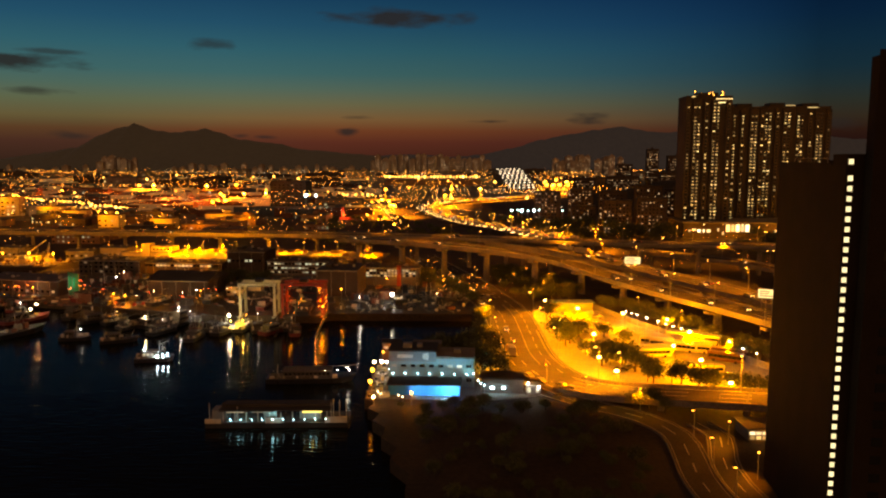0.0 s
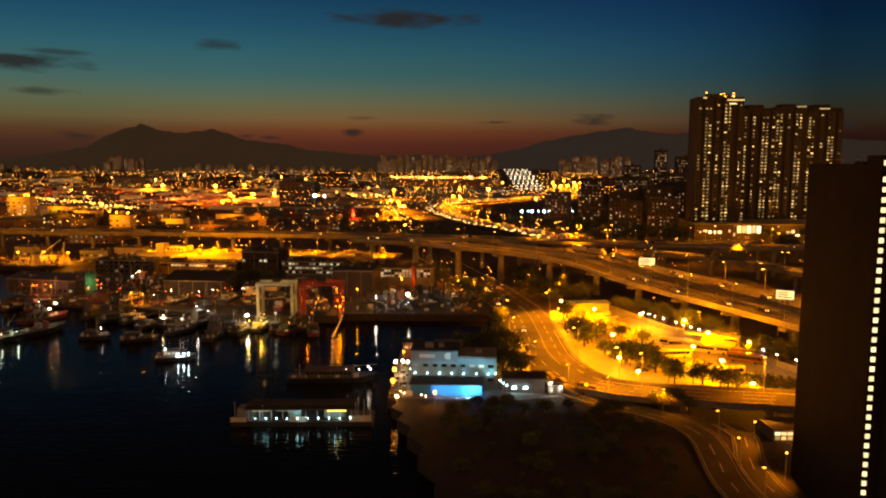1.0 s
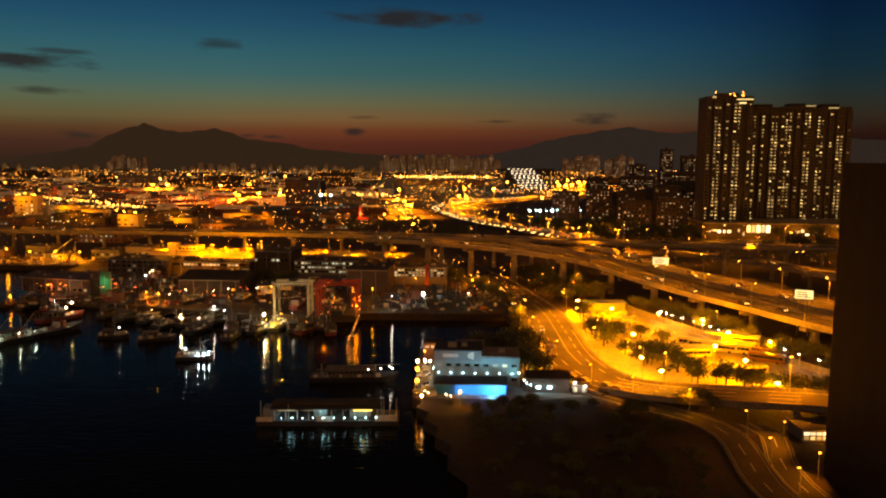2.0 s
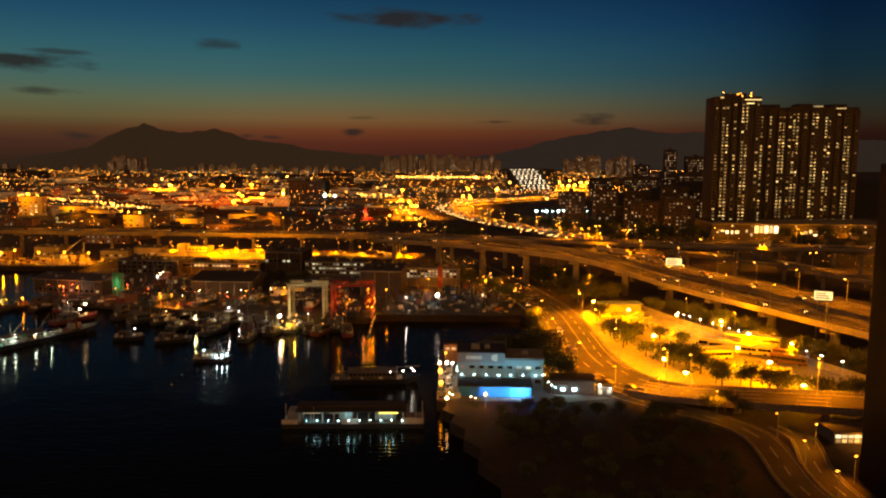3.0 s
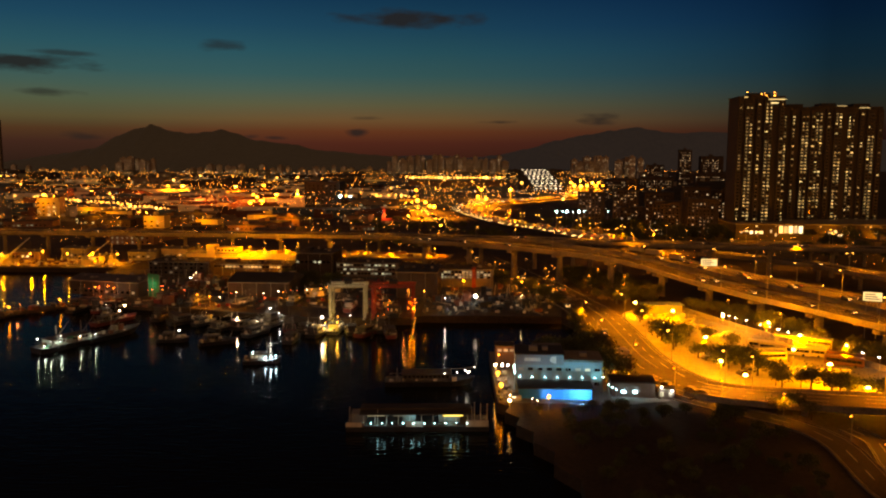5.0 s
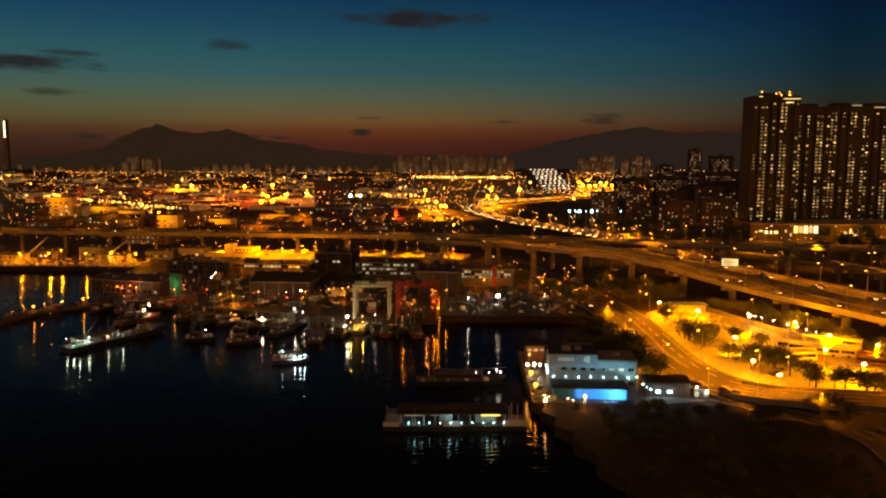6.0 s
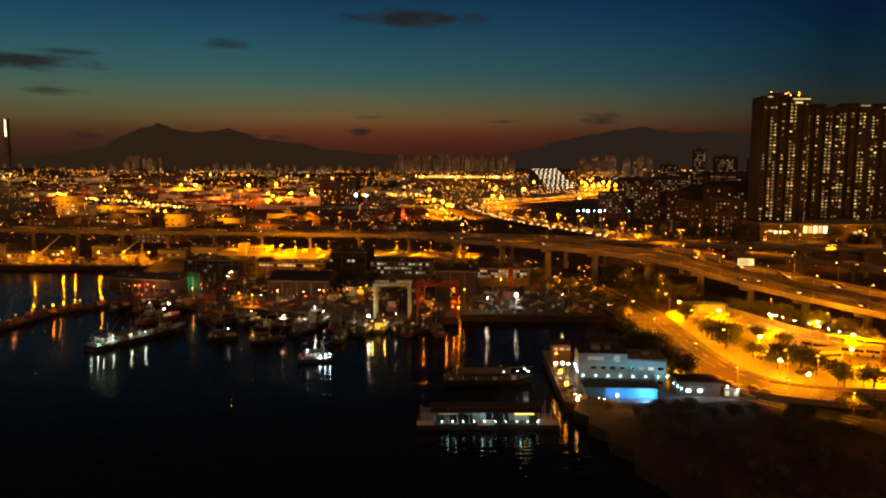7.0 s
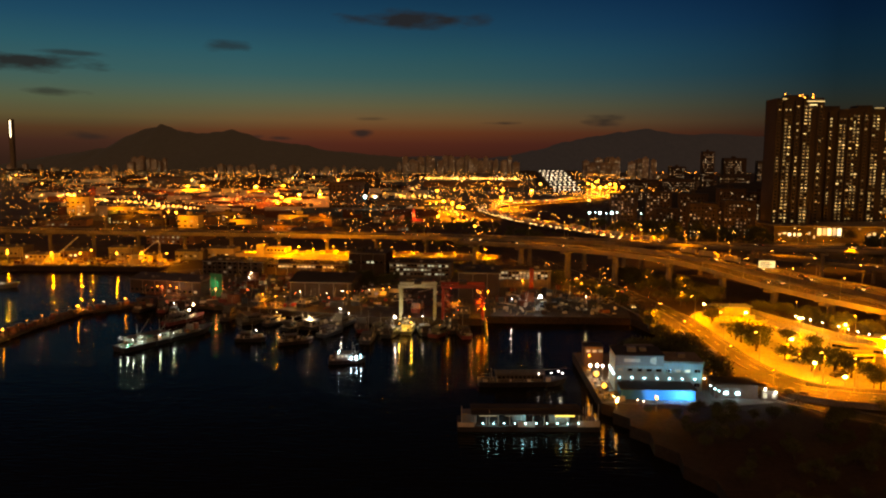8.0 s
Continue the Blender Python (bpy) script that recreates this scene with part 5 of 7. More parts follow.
# ---------- shipyard ----------
def shed(name, x, y, w, d, h, turn, wall, roof, label, pitch=1.2, seed=0, rows=(), lit="room_cold", share=0.7, step=2.0, size=(1.5, 1.1)):
    """An industrial shed or block: walls, pitched or flat ribbed roof, rows of windows at given heights."""
    rng = random.Random(seed)
    ob = thing(name, x, y, 3, turn, label, name.replace("_", " "))
    part("wall", boxes((0, w, 0, d, 0, h)), M[wall], ob)
    bm = bmesh.new()
    if pitch:
        for a, b in ((-0.4, d / 2), (d / 2, d + 0.4)):
            za, zb = (h, h + pitch) if a < 0 else (h + pitch, h)
            v = [bm.verts.new(p) for p in ((-0.4, a, za), (w + 0.4, a, za), (w + 0.4, b, zb), (-0.4, b, zb), (-0.4, a, za + 0.25), (w + 0.4, a, za + 0.25), (w + 0.4, b, zb + 0.25), (-0.4, b, zb + 0.25))]
            for q in ((0, 1, 2, 3), (4, 5, 6, 7), (0, 1, 5, 4), (1, 2, 6, 5), (2, 3, 7, 6), (3, 0, 4, 7)):
                bm.faces.new([v[i] for i in q])
        for s in (0, w):
            v = [bm.verts.new(p) for p in ((s, 0, h), (s, d, h), (s, d / 2, h + pitch))]
            bm.faces.new(v)
    else:
        box(bm, -0.3, w + 0.3, -0.3, d + 0.3, h, h + 0.5)
        box(bm, w * 0.15, w * 0.3, d * 0.3, d * 0.7, h + 0.5, h + 2.2)
        box(bm, w * 0.55, w * 0.62, d * 0.4, d * 0.6, h + 0.5, h + 1.6)
    part("roof", bm, M[roof], ob)
    fit = random.Random(int(w * 31 + d))
    for k in range(int(w / 5)):
        px, py = fit.uniform(1, w - 1), fit.uniform(1, d - 1)
        top = h + 0.5 if not pitch else h + pitch * (1 - abs(py - d / 2) / (d / 2)) + 0.1
        a = fit.uniform(0.3, 1.0)
        part("roof_vent", boxes((px - a, px + a, py - 0.4, py + 0.4, top - 0.3, top + fit.uniform(0.5, 1.3))), M["grey_steel"], ob)
    for k in range(int(w / 7) + 1):
        bm = bmesh.new()
        tube(bm, (min(0.3 + k * 7, w - 0.3), -0.12, 0), (min(0.3 + k * 7, w - 0.3), -0.12, h), 0.09, 0.09, 6)
        part("downpipe", bm, M["grey_steel"], ob)
    part("gutter", boxes((-0.3, w + 0.3, -0.5, -0.3, h - 0.15, h + 0.1)), M["grey_steel"], ob)
    for z in rows:
        k = int((w - 1) / step)
        for j in range(k):
            window(ob, 1 + j * step, -0.03, z, *size, G[lit] if rng.random() < share else M["dark_glass"])
    return ob


shed("boat_shed", -224, 374, 40, 20, 7, -14, "roof", "sheet", "dark boat shed with a low pale pitched roof", 2.0, 19, (2.0,), "room_cold", 0.2, 3.0)
light((-197, 364, 7.5), 130, COLD, 0.3)
light((-205, 361, 6.0), 500, (1.0, 0.22, 0.05), 0.3)
net = thing("green_hoarding", -181, 366, 3, -30, "tall green netted hoarding under an added green spot", "hoarding")
part("net", boxes((0, 8.5, 0, 0.2, 0, 11.5)), M["green"], net)
part("posts", boxes((0, 0.2, -0.15, 0, 0, 9.8), (3.4, 3.6, -0.15, 0, 0, 9.8), (8.3, 8.5, -0.15, 0, 0, 11.8)), M["grey_steel"], net)
# green spot added in front of the net so it reads as lit
light((-177.5, 360, 9.5), 700, (0.10, 1.0, 0.50), 0.15, 80, (-178, 368, 9.0))
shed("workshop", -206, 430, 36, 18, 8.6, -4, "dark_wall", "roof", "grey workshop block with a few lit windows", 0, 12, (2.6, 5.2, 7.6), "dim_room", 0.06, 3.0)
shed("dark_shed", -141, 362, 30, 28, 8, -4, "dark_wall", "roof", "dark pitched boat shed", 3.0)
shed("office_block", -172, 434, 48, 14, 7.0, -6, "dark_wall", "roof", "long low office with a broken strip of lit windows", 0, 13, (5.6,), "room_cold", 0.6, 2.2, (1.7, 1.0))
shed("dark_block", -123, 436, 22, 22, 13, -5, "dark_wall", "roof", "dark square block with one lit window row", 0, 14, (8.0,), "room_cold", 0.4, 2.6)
shed("office_block", -99, 432, 36, 12, 8.2, -4, "estate_wall", "roof", "brown office block with rows of lit windows", 0, 15, (2.0, 4.4, 6.8), "room_cold", 0.6, 2.0, (1.5, 0.9))
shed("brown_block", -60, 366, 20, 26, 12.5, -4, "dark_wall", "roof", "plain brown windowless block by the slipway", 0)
shed("glazed_block", -41, 398, 30, 14, 9.5, -3, "estate_wall", "roof", "office with a bright band of white windows", 0, 16, (5.2, 6.6, 8.0), "room_cold", 0.65, 1.9, (1.3, 0.9))
red_post = thing("red_column", -22.5, 394.5, 3, -3, "red painted stair column lit from below", "column")
part("column", boxes((0, 2.2, 0, 2.2, 0, 11)), M["red"], red_post)
light((-22, 390, 6), 500, SODIUM, 0.3)
shed("open_workshop", -104, 366, 17, 6, 4.6, -3, "yellow_wall", "roof", "small workshop lit orange under trees", 1.0, 41, (1.9,), "dim_room", 0.3, 3.2)
yel = thing("yellow_block", -199, 468, 3, -6, "yellow-lit warehouse with a tower and outside stairs", "warehouse")
part("body", boxes((0, 33, 3, 18, 0, 8.5)), M["yellow_wall"], yel)
part("tower", boxes((14, 19, 1.5, 9, 0, 14)), M["yellow_wall"], yel)
part("upper_floor", boxes((19, 32, 4, 15, 8.5, 12)), M["yellow_wall"], yel)
part("roof", boxes((-0.4, 33.4, 2.6, 18.4, 8.5, 8.9)), M["concrete"], yel)
for k in range(5):
    window(yel, 20.8 + k * 2.3, 3.95, 10.4, 1.2, 1.2, M["dark_glass"])
for k in range(9):
    window(yel, 1.8 + k * 3.5, 2.95, 5.4, 1.4, 1.3, M["dark_glass"])
bm = bmesh.new()
for k in range(12):
    beam(bm, (19.4 + k * 1.15, 2.8, 8.9), (19.4 + k * 1.15, 2.8, 10.0), 0.1)
beam(bm, (19.4, 2.8, 10.0), (32, 2.8, 10.0), 0.1)
part("railing", bm, M["white_steel"], yel)
for x in (-188, -172, -160, -150):
    light((x, 464, 20), 6500, AMBER, 0.4)
lamp_post(-22, 348, 3.05, 4.2, G["white"], 1900, WHITE, "yard lamp post with a very bright white floodlight", 0.95)

for name, x0, x1, mat, label in (("gantry_crane", -84.5, -70.0, "gantry_steel", "pale steel portal gantry over the slipway"), ("red_gantry", -66.5, -49.5, "red", "red steel portal gantry hung with lamps")):
    ob = thing(name, x0, 318, 3, 0, label, "gantry")
    w = x1 - x0
    for a in (0, w):
        for d in (0, 9):
            bm = bmesh.new()
            beam(bm, (a, d, 0), (a, d, 13.2), 1.1, 1.1)
            part("leg", bm, M[mat], ob)
        bm = bmesh.new()
        beam(bm, (a, 0, 5), (a, 9, 10), 0.4)
        beam(bm, (a, 9, 5), (a, 0, 10), 0.4)
        beam(bm, (a, -4, 0.2), (a, 12, 0.2), 0.9, 0.5)
        part("side_brace", bm, M[mat], ob)
    for d in (0, 9):
        bm = bmesh.new()
        beam(bm, (-0.9, d, 13.6), (w + 0.9, d, 13.6), 1.1, 1.2)
        part("girder", bm, M[mat], ob)
    bm = boxes((w * 0.4, w * 0.6, 2.5, 6.5, 14.2, 15.6))
    part("trolley", bm, M["dark_steel"], ob)
    if mat == "red":
        bm = bmesh.new()
        for k in range(7):
            z = 1.5 + k * 1.9
            for a, b in ((0.6, 3.2), (w - 3.2, w - 0.6)):
                beam(bm, (a, 4.5, z), (b, 4.5, z + 1.6), 0.25)
                beam(bm, (b, 4.5, z), (a, 4.5, z + 1.6), 0.25)
        tagged(part("lattice", bm, M["red"], ob), kind="stuff")
        rng = random.Random(44)
        for k in range(34):
            bm = bmesh.new()
            bmesh.ops.create_icosphere(bm, subdivisions=1, radius=rng.uniform(0.08, 0.2), matrix=Matrix.Translation((rng.choice((rng.uniform(2, 10), rng.uniform(w - 3.0, w + 1.0), rng.uniform(w - 1.0, w + 1.0))), rng.uniform(-1.2, 8), rng.uniform(0.5, 13.5))))
            part("work_lamp", bm, G[rng.choice(("amber", "amber", "red"))], ob, "small amber work lamp")
light((-51, 322, 9), 1100, SODIUM, 0.3)
for x, y, w in ((-27, 384, 3000), (2, 378, 2200), (-46, 352, 700)):
    lamp_post(x, y, 3.05, 6.0, G["amber"], w, SODIUM, "yard lamp post with a sodium head", 0.35)
light((-61, 325.5, 8), 300, (1.0, 0.25, 0.04), 0.3)
light((-54, 325.5, 11), 900, (1.0, 0.3, 0.05), 0.3)
docked = boat(-58, 324, 92, 18, 6.5, "dark hull cradled inside the red gantry", "docked_boat", "hull", (0.2, 0.5), 1, (), 2.0)
docked.location.z = 4.2
part("cradle", boxes((-6, -5, -2.6, 2.6, -1.2, 0.2), (4, 5, -2.6, 2.6, -1.2, 0.2)), M["dark_steel"], docked)
light((-64, 320, 10), 600, SODIUM, 0.3)
light((-96, 358, 6.5), 1000, SODIUM, 0.3)
light((-142, 340, 6.5), 3000, (1.0, 0.22, 0.01), 0.3)
for x in (-164, -148, -132):
    light((x, 427, 6.5), 1500, SODIUM, 0.3)
lamp_post(-49.0, 314.5, 3.0, 5.0, G["amber"], 600, AMBER, "yard lamp post with an amber globe", 0.4)
slipway = thing("slipway_rails", -48.6, 300, 0, 0, "lamp-lined slipway rail running into the water", "slipway")
for a in (0, -16):
    bm = bmesh.new()
    beam(bm, (a, -8, 0.2), (a, 20, 3.0), 0.8, 0.5)
    part("rail", bm, M["dark_steel"], slipway)
for k in range(6):
    bm = bmesh.new()
    bmesh.ops.create_icosphere(bm, subdivisions=1, radius=0.11, matrix=Matrix.Translation((0.3, -4 + k * 4.0, 1.4 + k * 0.4)))
    part("rail_lamp", bm, G["amber"], slipway, "small amber lamp")
# clutter of the yard: stacked hull blocks, containers, machines
rng = random.Random(61)
for k in range(120):
    x = rng.uniform(-205, 5)
    y = rng.uniform(342, 425) if x < -60 else rng.uniform(330, 395)
    if -145 < x < -105 and 355 < y < 395 or -64 < x < -36 and 360 < y < 396 or -44 < x < -8 and 390 < y < 416 or x < -178 and y > 360:
        continue
    c = thing("yard_container", x, y, 3.05, rng.uniform(-30, 30), rng.choice(("rust-stained steel container in the shipyard", "weathered steel box standing in the yard")), "container", "yard containers")
    l, h = rng.choice((2.5, 4, 6)), rng.choice((1.5, 2.6, 2.6, 4.2))
    bm = bmesh.new()
    folds = [(-l / 2 + i * 0.25, -1.2 if i % 2 else -1.28) for i in range(int(l / 0.25) + 1)]
    prism(bm, folds + [(l / 2, 1.2), (-l / 2, 1.2)], 0, h)
    part("box", bm, M[rng.choice(("box_a", "box_b", "dark_cabin", "box_a"))], c)
for x, y, w, c, g, r in ((-150, 345, 2600, SODIUM, "amber", 0.35), (-143, 341, 1600, AMBER, "amber", 0.3), (-204, 364, 1000, RED, "red", 0.3), (-196, 362, 900, SODIUM, "amber", 0.3), (-176, 358, 900, (1, 0.2, 0.04), "red", 0.3), (-112, 352, 250, SODIUM, "amber", 0.3),
                         (-96, 362, 800, SODIUM, "amber", 0.35), (-100, 360, 0, SODIUM, "amber", 0.25), (-170, 395, 700, WHITE, "white", 0.3), (-173, 412, 700, WARM, "warm", 0.25), (-172, 405, 0, WARM, "warm", 0.2), (-188, 366, 700, WHITE, "white", 0.25), (-134, 352, 600, WARM, "warm", 0.25), (-1, 346, 600, WARM, "warm", 0.2), (-36, 338, 500, WHITE, "white", 0.2)):
    lamp_post(x, y, 3.05, 5.0, G[g], w, c, "yard lamp post with a lit head", r)



def clutter(name, area, count, mats, seed, label, z=3.05, big=1.0, avoid=()):
    """Small goods lying about a stretch of ground (x0, x1, y0, y1): crates, drums, planks, leaning poles; one mesh for each material."""
    r = random.Random(seed)
    for mat in mats:
        bm = bmesh.new()
        for k in range(count // len(mats)):
            x, y = r.uniform(area[0], area[1]), r.uniform(area[2], area[3])
            if any(a < x < b and c < y < d for a, b, c, d in avoid):
                continue
            kind = r.random()
            if kind < 0.45:
                l, w, h = r.uniform(0.3, 1.4) * big, r.uniform(0.3, 0.9) * big, r.uniform(0.3, 1.6) * big
                box(bm, x - l, x + l, y - w, y + w, z - 0.02, z + h)
            elif kind < 0.6:
                tube(bm, (x, y, z - 0.02), (x, y, z + 0.95), 0.3, 0.3, 8)
            elif kind < 0.8:
                a, l = r.uniform(0, 3.14), r.uniform(2, 5) * big
                d = Vector((math.cos(a), math.sin(a), 0)) * l
                beam(bm, Vector((x, y, z + 0.15)) - d, Vector((x, y, z + 0.15)) + d, r.uniform(0.3, 1.1), 0.34)
            else:
                tube(bm, (x, y, z - 0.02), (x + r.uniform(-2, 2), y + r.uniform(-1, 1), z + r.uniform(3, 7.5)), 0.11, 0.07, 5)
        tagged(new(name, mesh_of(name, bm, M[mat])), label, "yard goods", kind="stuff")


SHEDS = ((-145, -107, 355, 395), (-64, -36, 360, 396), (-44, -8, 390, 416), (-226, -180, 360, 400))
clutter("yard_goods", (-204, -62, 340, 424), 620, ("white_steel", "planks", "box_a", "red", "dark_cabin"), 91, "loose timber, drums and steel lying about the shipyard", avoid=SHEDS)
clutter("yard_goods", (-46, 12, 328, 384), 260, ("white_steel", "planks", "box_b", "dark_cabin"), 92, "loose goods and drums on the open yard", avoid=SHEDS)
clutter("quay_goods", (-340, -238, 471, 491), 260, ("yellow_wall", "white_steel", "box_a"), 93, "stacked goods and steel on the far quay", 3.06, 1.4)
clutter("depot_goods", (50, 66, 296, 326), 90, ("bus_cream", "planks", "yellow_wall"), 94, "stacked barriers and goods at the depot's end", 3.12, 1.2)

# hulls hauled out on the yard, lit by work lamps
for x, y, a, c, w in ((-150, 349, 70, SODIUM, 3500), (-106, 352, 80, AMBER, 500), (-128, 345, 65, SODIUM, 700), (-78, 336, 85, RED, 300), (-168, 356, 75, RED, 1800), (-95, 366, 80, SODIUM, 400), (-62, 338, 95, SODIUM, 1200)):
    b = boat(x, y, a, 16, 5, "hull hauled out on the yard under work lamps", "hauled_boat", "hull_red" if c == RED else "hull", (0.15, 0.5), 1, (), 3.0, None, 0, WHITE, "white", "cabin", "planks")
    b.location.z = 3.6
    part("cradle", boxes((-5, -4, -2.2, 2.2, -0.6, 0.4), (3, 4, -2.2, 2.2, -0.6, 0.4)), M["dark_steel"], b)
    light((x + 2, y - 7, 6.5), w * 0.42, c, 0.3)
HUBS = ((-168, 354), (-151, 347), (-108, 350), (-96, 362), (-128, 346), (-196, 362), (-186, 372))
for nm, g, n, sd, tint_ in (("work_lamps", "amber", 32, 1, "amber"), ("work_lamps", "white", 14, 2, "white"), ("work_lamps", "red", 18, 3, "red")):
    r = random.Random(sd)
    bm = bmesh.new()
    for k in range(n):
        hub = r.choice(HUBS)
        x, y = hub[0] + r.gauss(0, 7), hub[1] + abs(r.gauss(0, 7))
        s = r.uniform(0.06, 0.16)
        bmesh.ops.create_icosphere(bm, subdivisions=1, radius=1, matrix=Matrix.Translation((x, y, r.uniform(4.5, 9))) @ Matrix.Diagonal((s * r.choice((1, 1, 4)), s, s, 1)))
    tagged(new(nm, mesh_of(nm, bm, G[g])), f"scattered small {tint_} work lamps strung over the shipyard", "lamps", kind="stuff")
deckroof = thing("lit_platform", -174, 453, 3, -4, "wide raised loading platform lit bright yellow", "platform")
part("slab", boxes((0, 56, 0, 46, 5.8, 6.8)), M["yard"], deckroof)
for a in (2, 18, 36, 54):
    part("pillar", boxes((a - 0.5, a + 0.5, 1, 2, 0, 5.8)), M["concrete"], deckroof)
part("edge_beam", boxes((-0.2, 56.2, -0.3, 0, 5.4, 7.0)), M["concrete"], deckroof)
for a, b in ((8, 12), (24, 20), (40, 12), (50, 28), (12, 34), (34, 36)):
    x, y = -174 + a, 453 + b - a * 0.07
    lamp_post(x, y, 9.8, 4.5, G["amber"], 8000, AMBER, "short lamp post with an amber head on the platform", 0.3)
for k in range(5):
    part("store_box", boxes((6 + k * 9, 9 + k * 9, 30, 33, 6.8, 9)), M["yellow_wall"], deckroof)
# far side of the basin: lit yellow yard with derrick cranes
bm = bmesh.new()
prism(bm, [(-345, 470.5), (-236, 468), (-234, 492), (-345, 494)], 2.6, 3.06)
structure("far_quay_pavement", bm, M["yard_floor"], "stained concrete quay lit yellow across the basin")
for x, y, w in ((-300, 477, 9000), (-277, 478, 4000), (-245, 478, 11000), (-262, 481, 13000), (-318, 476, 9000), (-345, 474, 3000), (-300, 492, 4000), (-400, 474, 6000), (-352, 486, 12000), (-378, 500, 9000)):
    lamp_post(x, y, 3.0, 7.0, G["amber"], w, AMBER, "quay lamp post with a bright amber head", 0.75)


def derrick(x, y, turn, s, label):
    ob = thing("derrick_crane", x, y, 3, turn, label, "crane", "derrick cranes")
    part("base", boxes((-2.5 * s, 2.5 * s, -2 * s, 2 * s, 0, 3 * s)), M["yellow_wall"], ob)
    part("cab", boxes((-1.5 * s, 2.0 * s, -1.4 * s, 1.4 * s, 3 * s, 5.2 * s)), M["grey_steel"], ob)
    bm = bmesh.new()
    for yy in (-0.7, 0.7):
        beam(bm, (1.5 * s, yy * s, 4 * s), (14 * s, yy * 0.4 * s, 13 * s), 0.26 * s)
    for k in range(8):
        t, u = k / 8, (k + 1) / 8
        beam(bm, (1.5 * s + 12.5 * s * t, -0.6 * s * (1 - 0.6 * t), 4 * s + 9 * s * t), (1.5 * s + 12.5 * s * u, 0.6 * s * (1 - 0.6 * u), 4 * s + 9 * s * u), 0.14 * s)
    part("jib", bm, M["white_steel"], ob)
    bm = bmesh.new()
    tube(bm, (14 * s, 0, 13 * s), (14 * s, 0, 4 * s), 0.06, 0.06, 4)
    tube(bm, (-1 * s, 0, 5.2 * s), (-0.5 * s, 0, 9 * s), 0.2, 0.15, 5)
    beam(bm, (-0.5 * s, 0, 9 * s), (14 * s, 0, 13 * s), 0.08)
    part("cable", bm, M["dark_steel"], ob)
    return ob


derrick(-266, 478, 40, 1.1, "small derrick crane lit yellow on the far quay")
derrick(-252, 484, 110, 0.9, "small derrick crane lit yellow on the far quay")
derrick(-318, 480, 60, 1.2, "small derrick crane lit yellow on the far quay")
for i in range(9):
    shed("warehouse", -420 + i * 24 + (i % 2) * 5, 490 + (i % 3) * 8, 18, 14, 4 + (i % 3) * 1.5, rng.uniform(-8, 8), rng.choice(("yellow_wall", "old_concrete", "brick_wall")), "sheet", "low quay warehouse with a sheet roof", 1.0, 70 + i, (2.6,), "room", 0.3, 3.0)


# ---------- vehicles ----------
def car(label, lit=True):
    ob = thing("car", 0, 0, 0, 0, label, "car", "cars on the roads")
    bm = bmesh.new()
    outline = [(-2.1, 0.35), (2.1, 0.35), (2.15, 0.75), (1.1, 0.92), (0.55, 1.42), (-1.2, 1.45), (-1.9, 0.95), (-2.15, 0.85)]
    l = [bm.verts.new((x, -0.85, z)) for x, z in outline]
    r = [bm.verts.new((x, 0.85, z)) for x, z in outline]
    for i in range(len(outline)):
        bm.faces.new((l[i], l[(i + 1) % 8], r[(i + 1) % 8], r[i]))
    bm.faces.new(l[::-1])
    bm.faces.new(r)
    part("body", bm, M["car"], ob)
    part("glazing", boxes((-1.15, 0.6, -0.87, 0.87, 0.98, 1.36)), M["dark_glass"], ob)
    for x in (-1.3, 1.3):
        for y in (-0.8, 0.8):
            bm = bmesh.new()
            tube(bm, (x, y - 0.1, 0.33), (x, y + 0.1, 0.33), 0.33, 0.33, 10)
            part("wheel", bm, M["rubber"], ob)
    for y in (-0.6, 0.6):
        part("headlight", boxes((2.08, 2.2, y - 0.2, y + 0.2, 0.6, 0.8)), G["head"] if lit else M["dark_glass"], ob)
        part("taillight", boxes((-2.2, -2.1, y - 0.2, y + 0.2, 0.7, 0.9)), G["tail"] if lit else M["dark_glass"], ob)
    return ob


def bus(mat, label):
    ob = thing("bus", 0, 0, 0, 0, label, "bus", "buses in the depot")
    bm = boxes((-5.8, 5.8, -1.25, 1.25, 0.35, 3.3))
    bmesh.ops.bevel(bm, geom=[e for e in bm.edges], offset=0.18, segments=2, affect="EDGES")
    part("body", bm, M[mat], ob)
    for z0, z1 in ((1.5, 2.5),):
        for s in (-1, 1):
            for k in range(7):
                part("window", boxes((-5.3 + k * 1.5, -3.88 + k * 1.5, s * 1.26 - 0.02, s * 1.26 + 0.02, z0, z1)), M["dark_glass"], ob)
    part("windscreen", boxes((5.78, 5.83, -1.05, 1.05, 1.2, 2.6)), M["dark_glass"], ob)
    for x in (-3.6, 3.4):
        for y in (-1.1, 1.1):
            bm = bmesh.new()
            tube(bm, (x, y - 0.17, 0.5), (x, y + 0.17, 0.5), 0.5, 0.5, 12)
            part("wheel", bm, M["rubber"], ob)
    return ob


b1, b2 = bus("bus_cream", "parked single-deck bus, cream, under depot lamps"), bus("bus_red", "parked single-deck bus, red, under depot lamps")
first = {}
for k, x, y, a in (("c", 73, 251, 6), ("c", 75, 256, 6), ("c", 92, 262, -30), ("c", 89, 257.5, -30), ("r", 95, 245, -32), ("r", 98, 250, -32), ("c", 83, 229.5, 8)):
    src = b1 if k == "c" else b2
    if k not in first:
        first[k] = 1
        src.matrix_world = pose(x, y, 3.12, 0, 0, a)
    else:
        copy_thing(src, pose(x, y, 3.12, 0, 0, a))


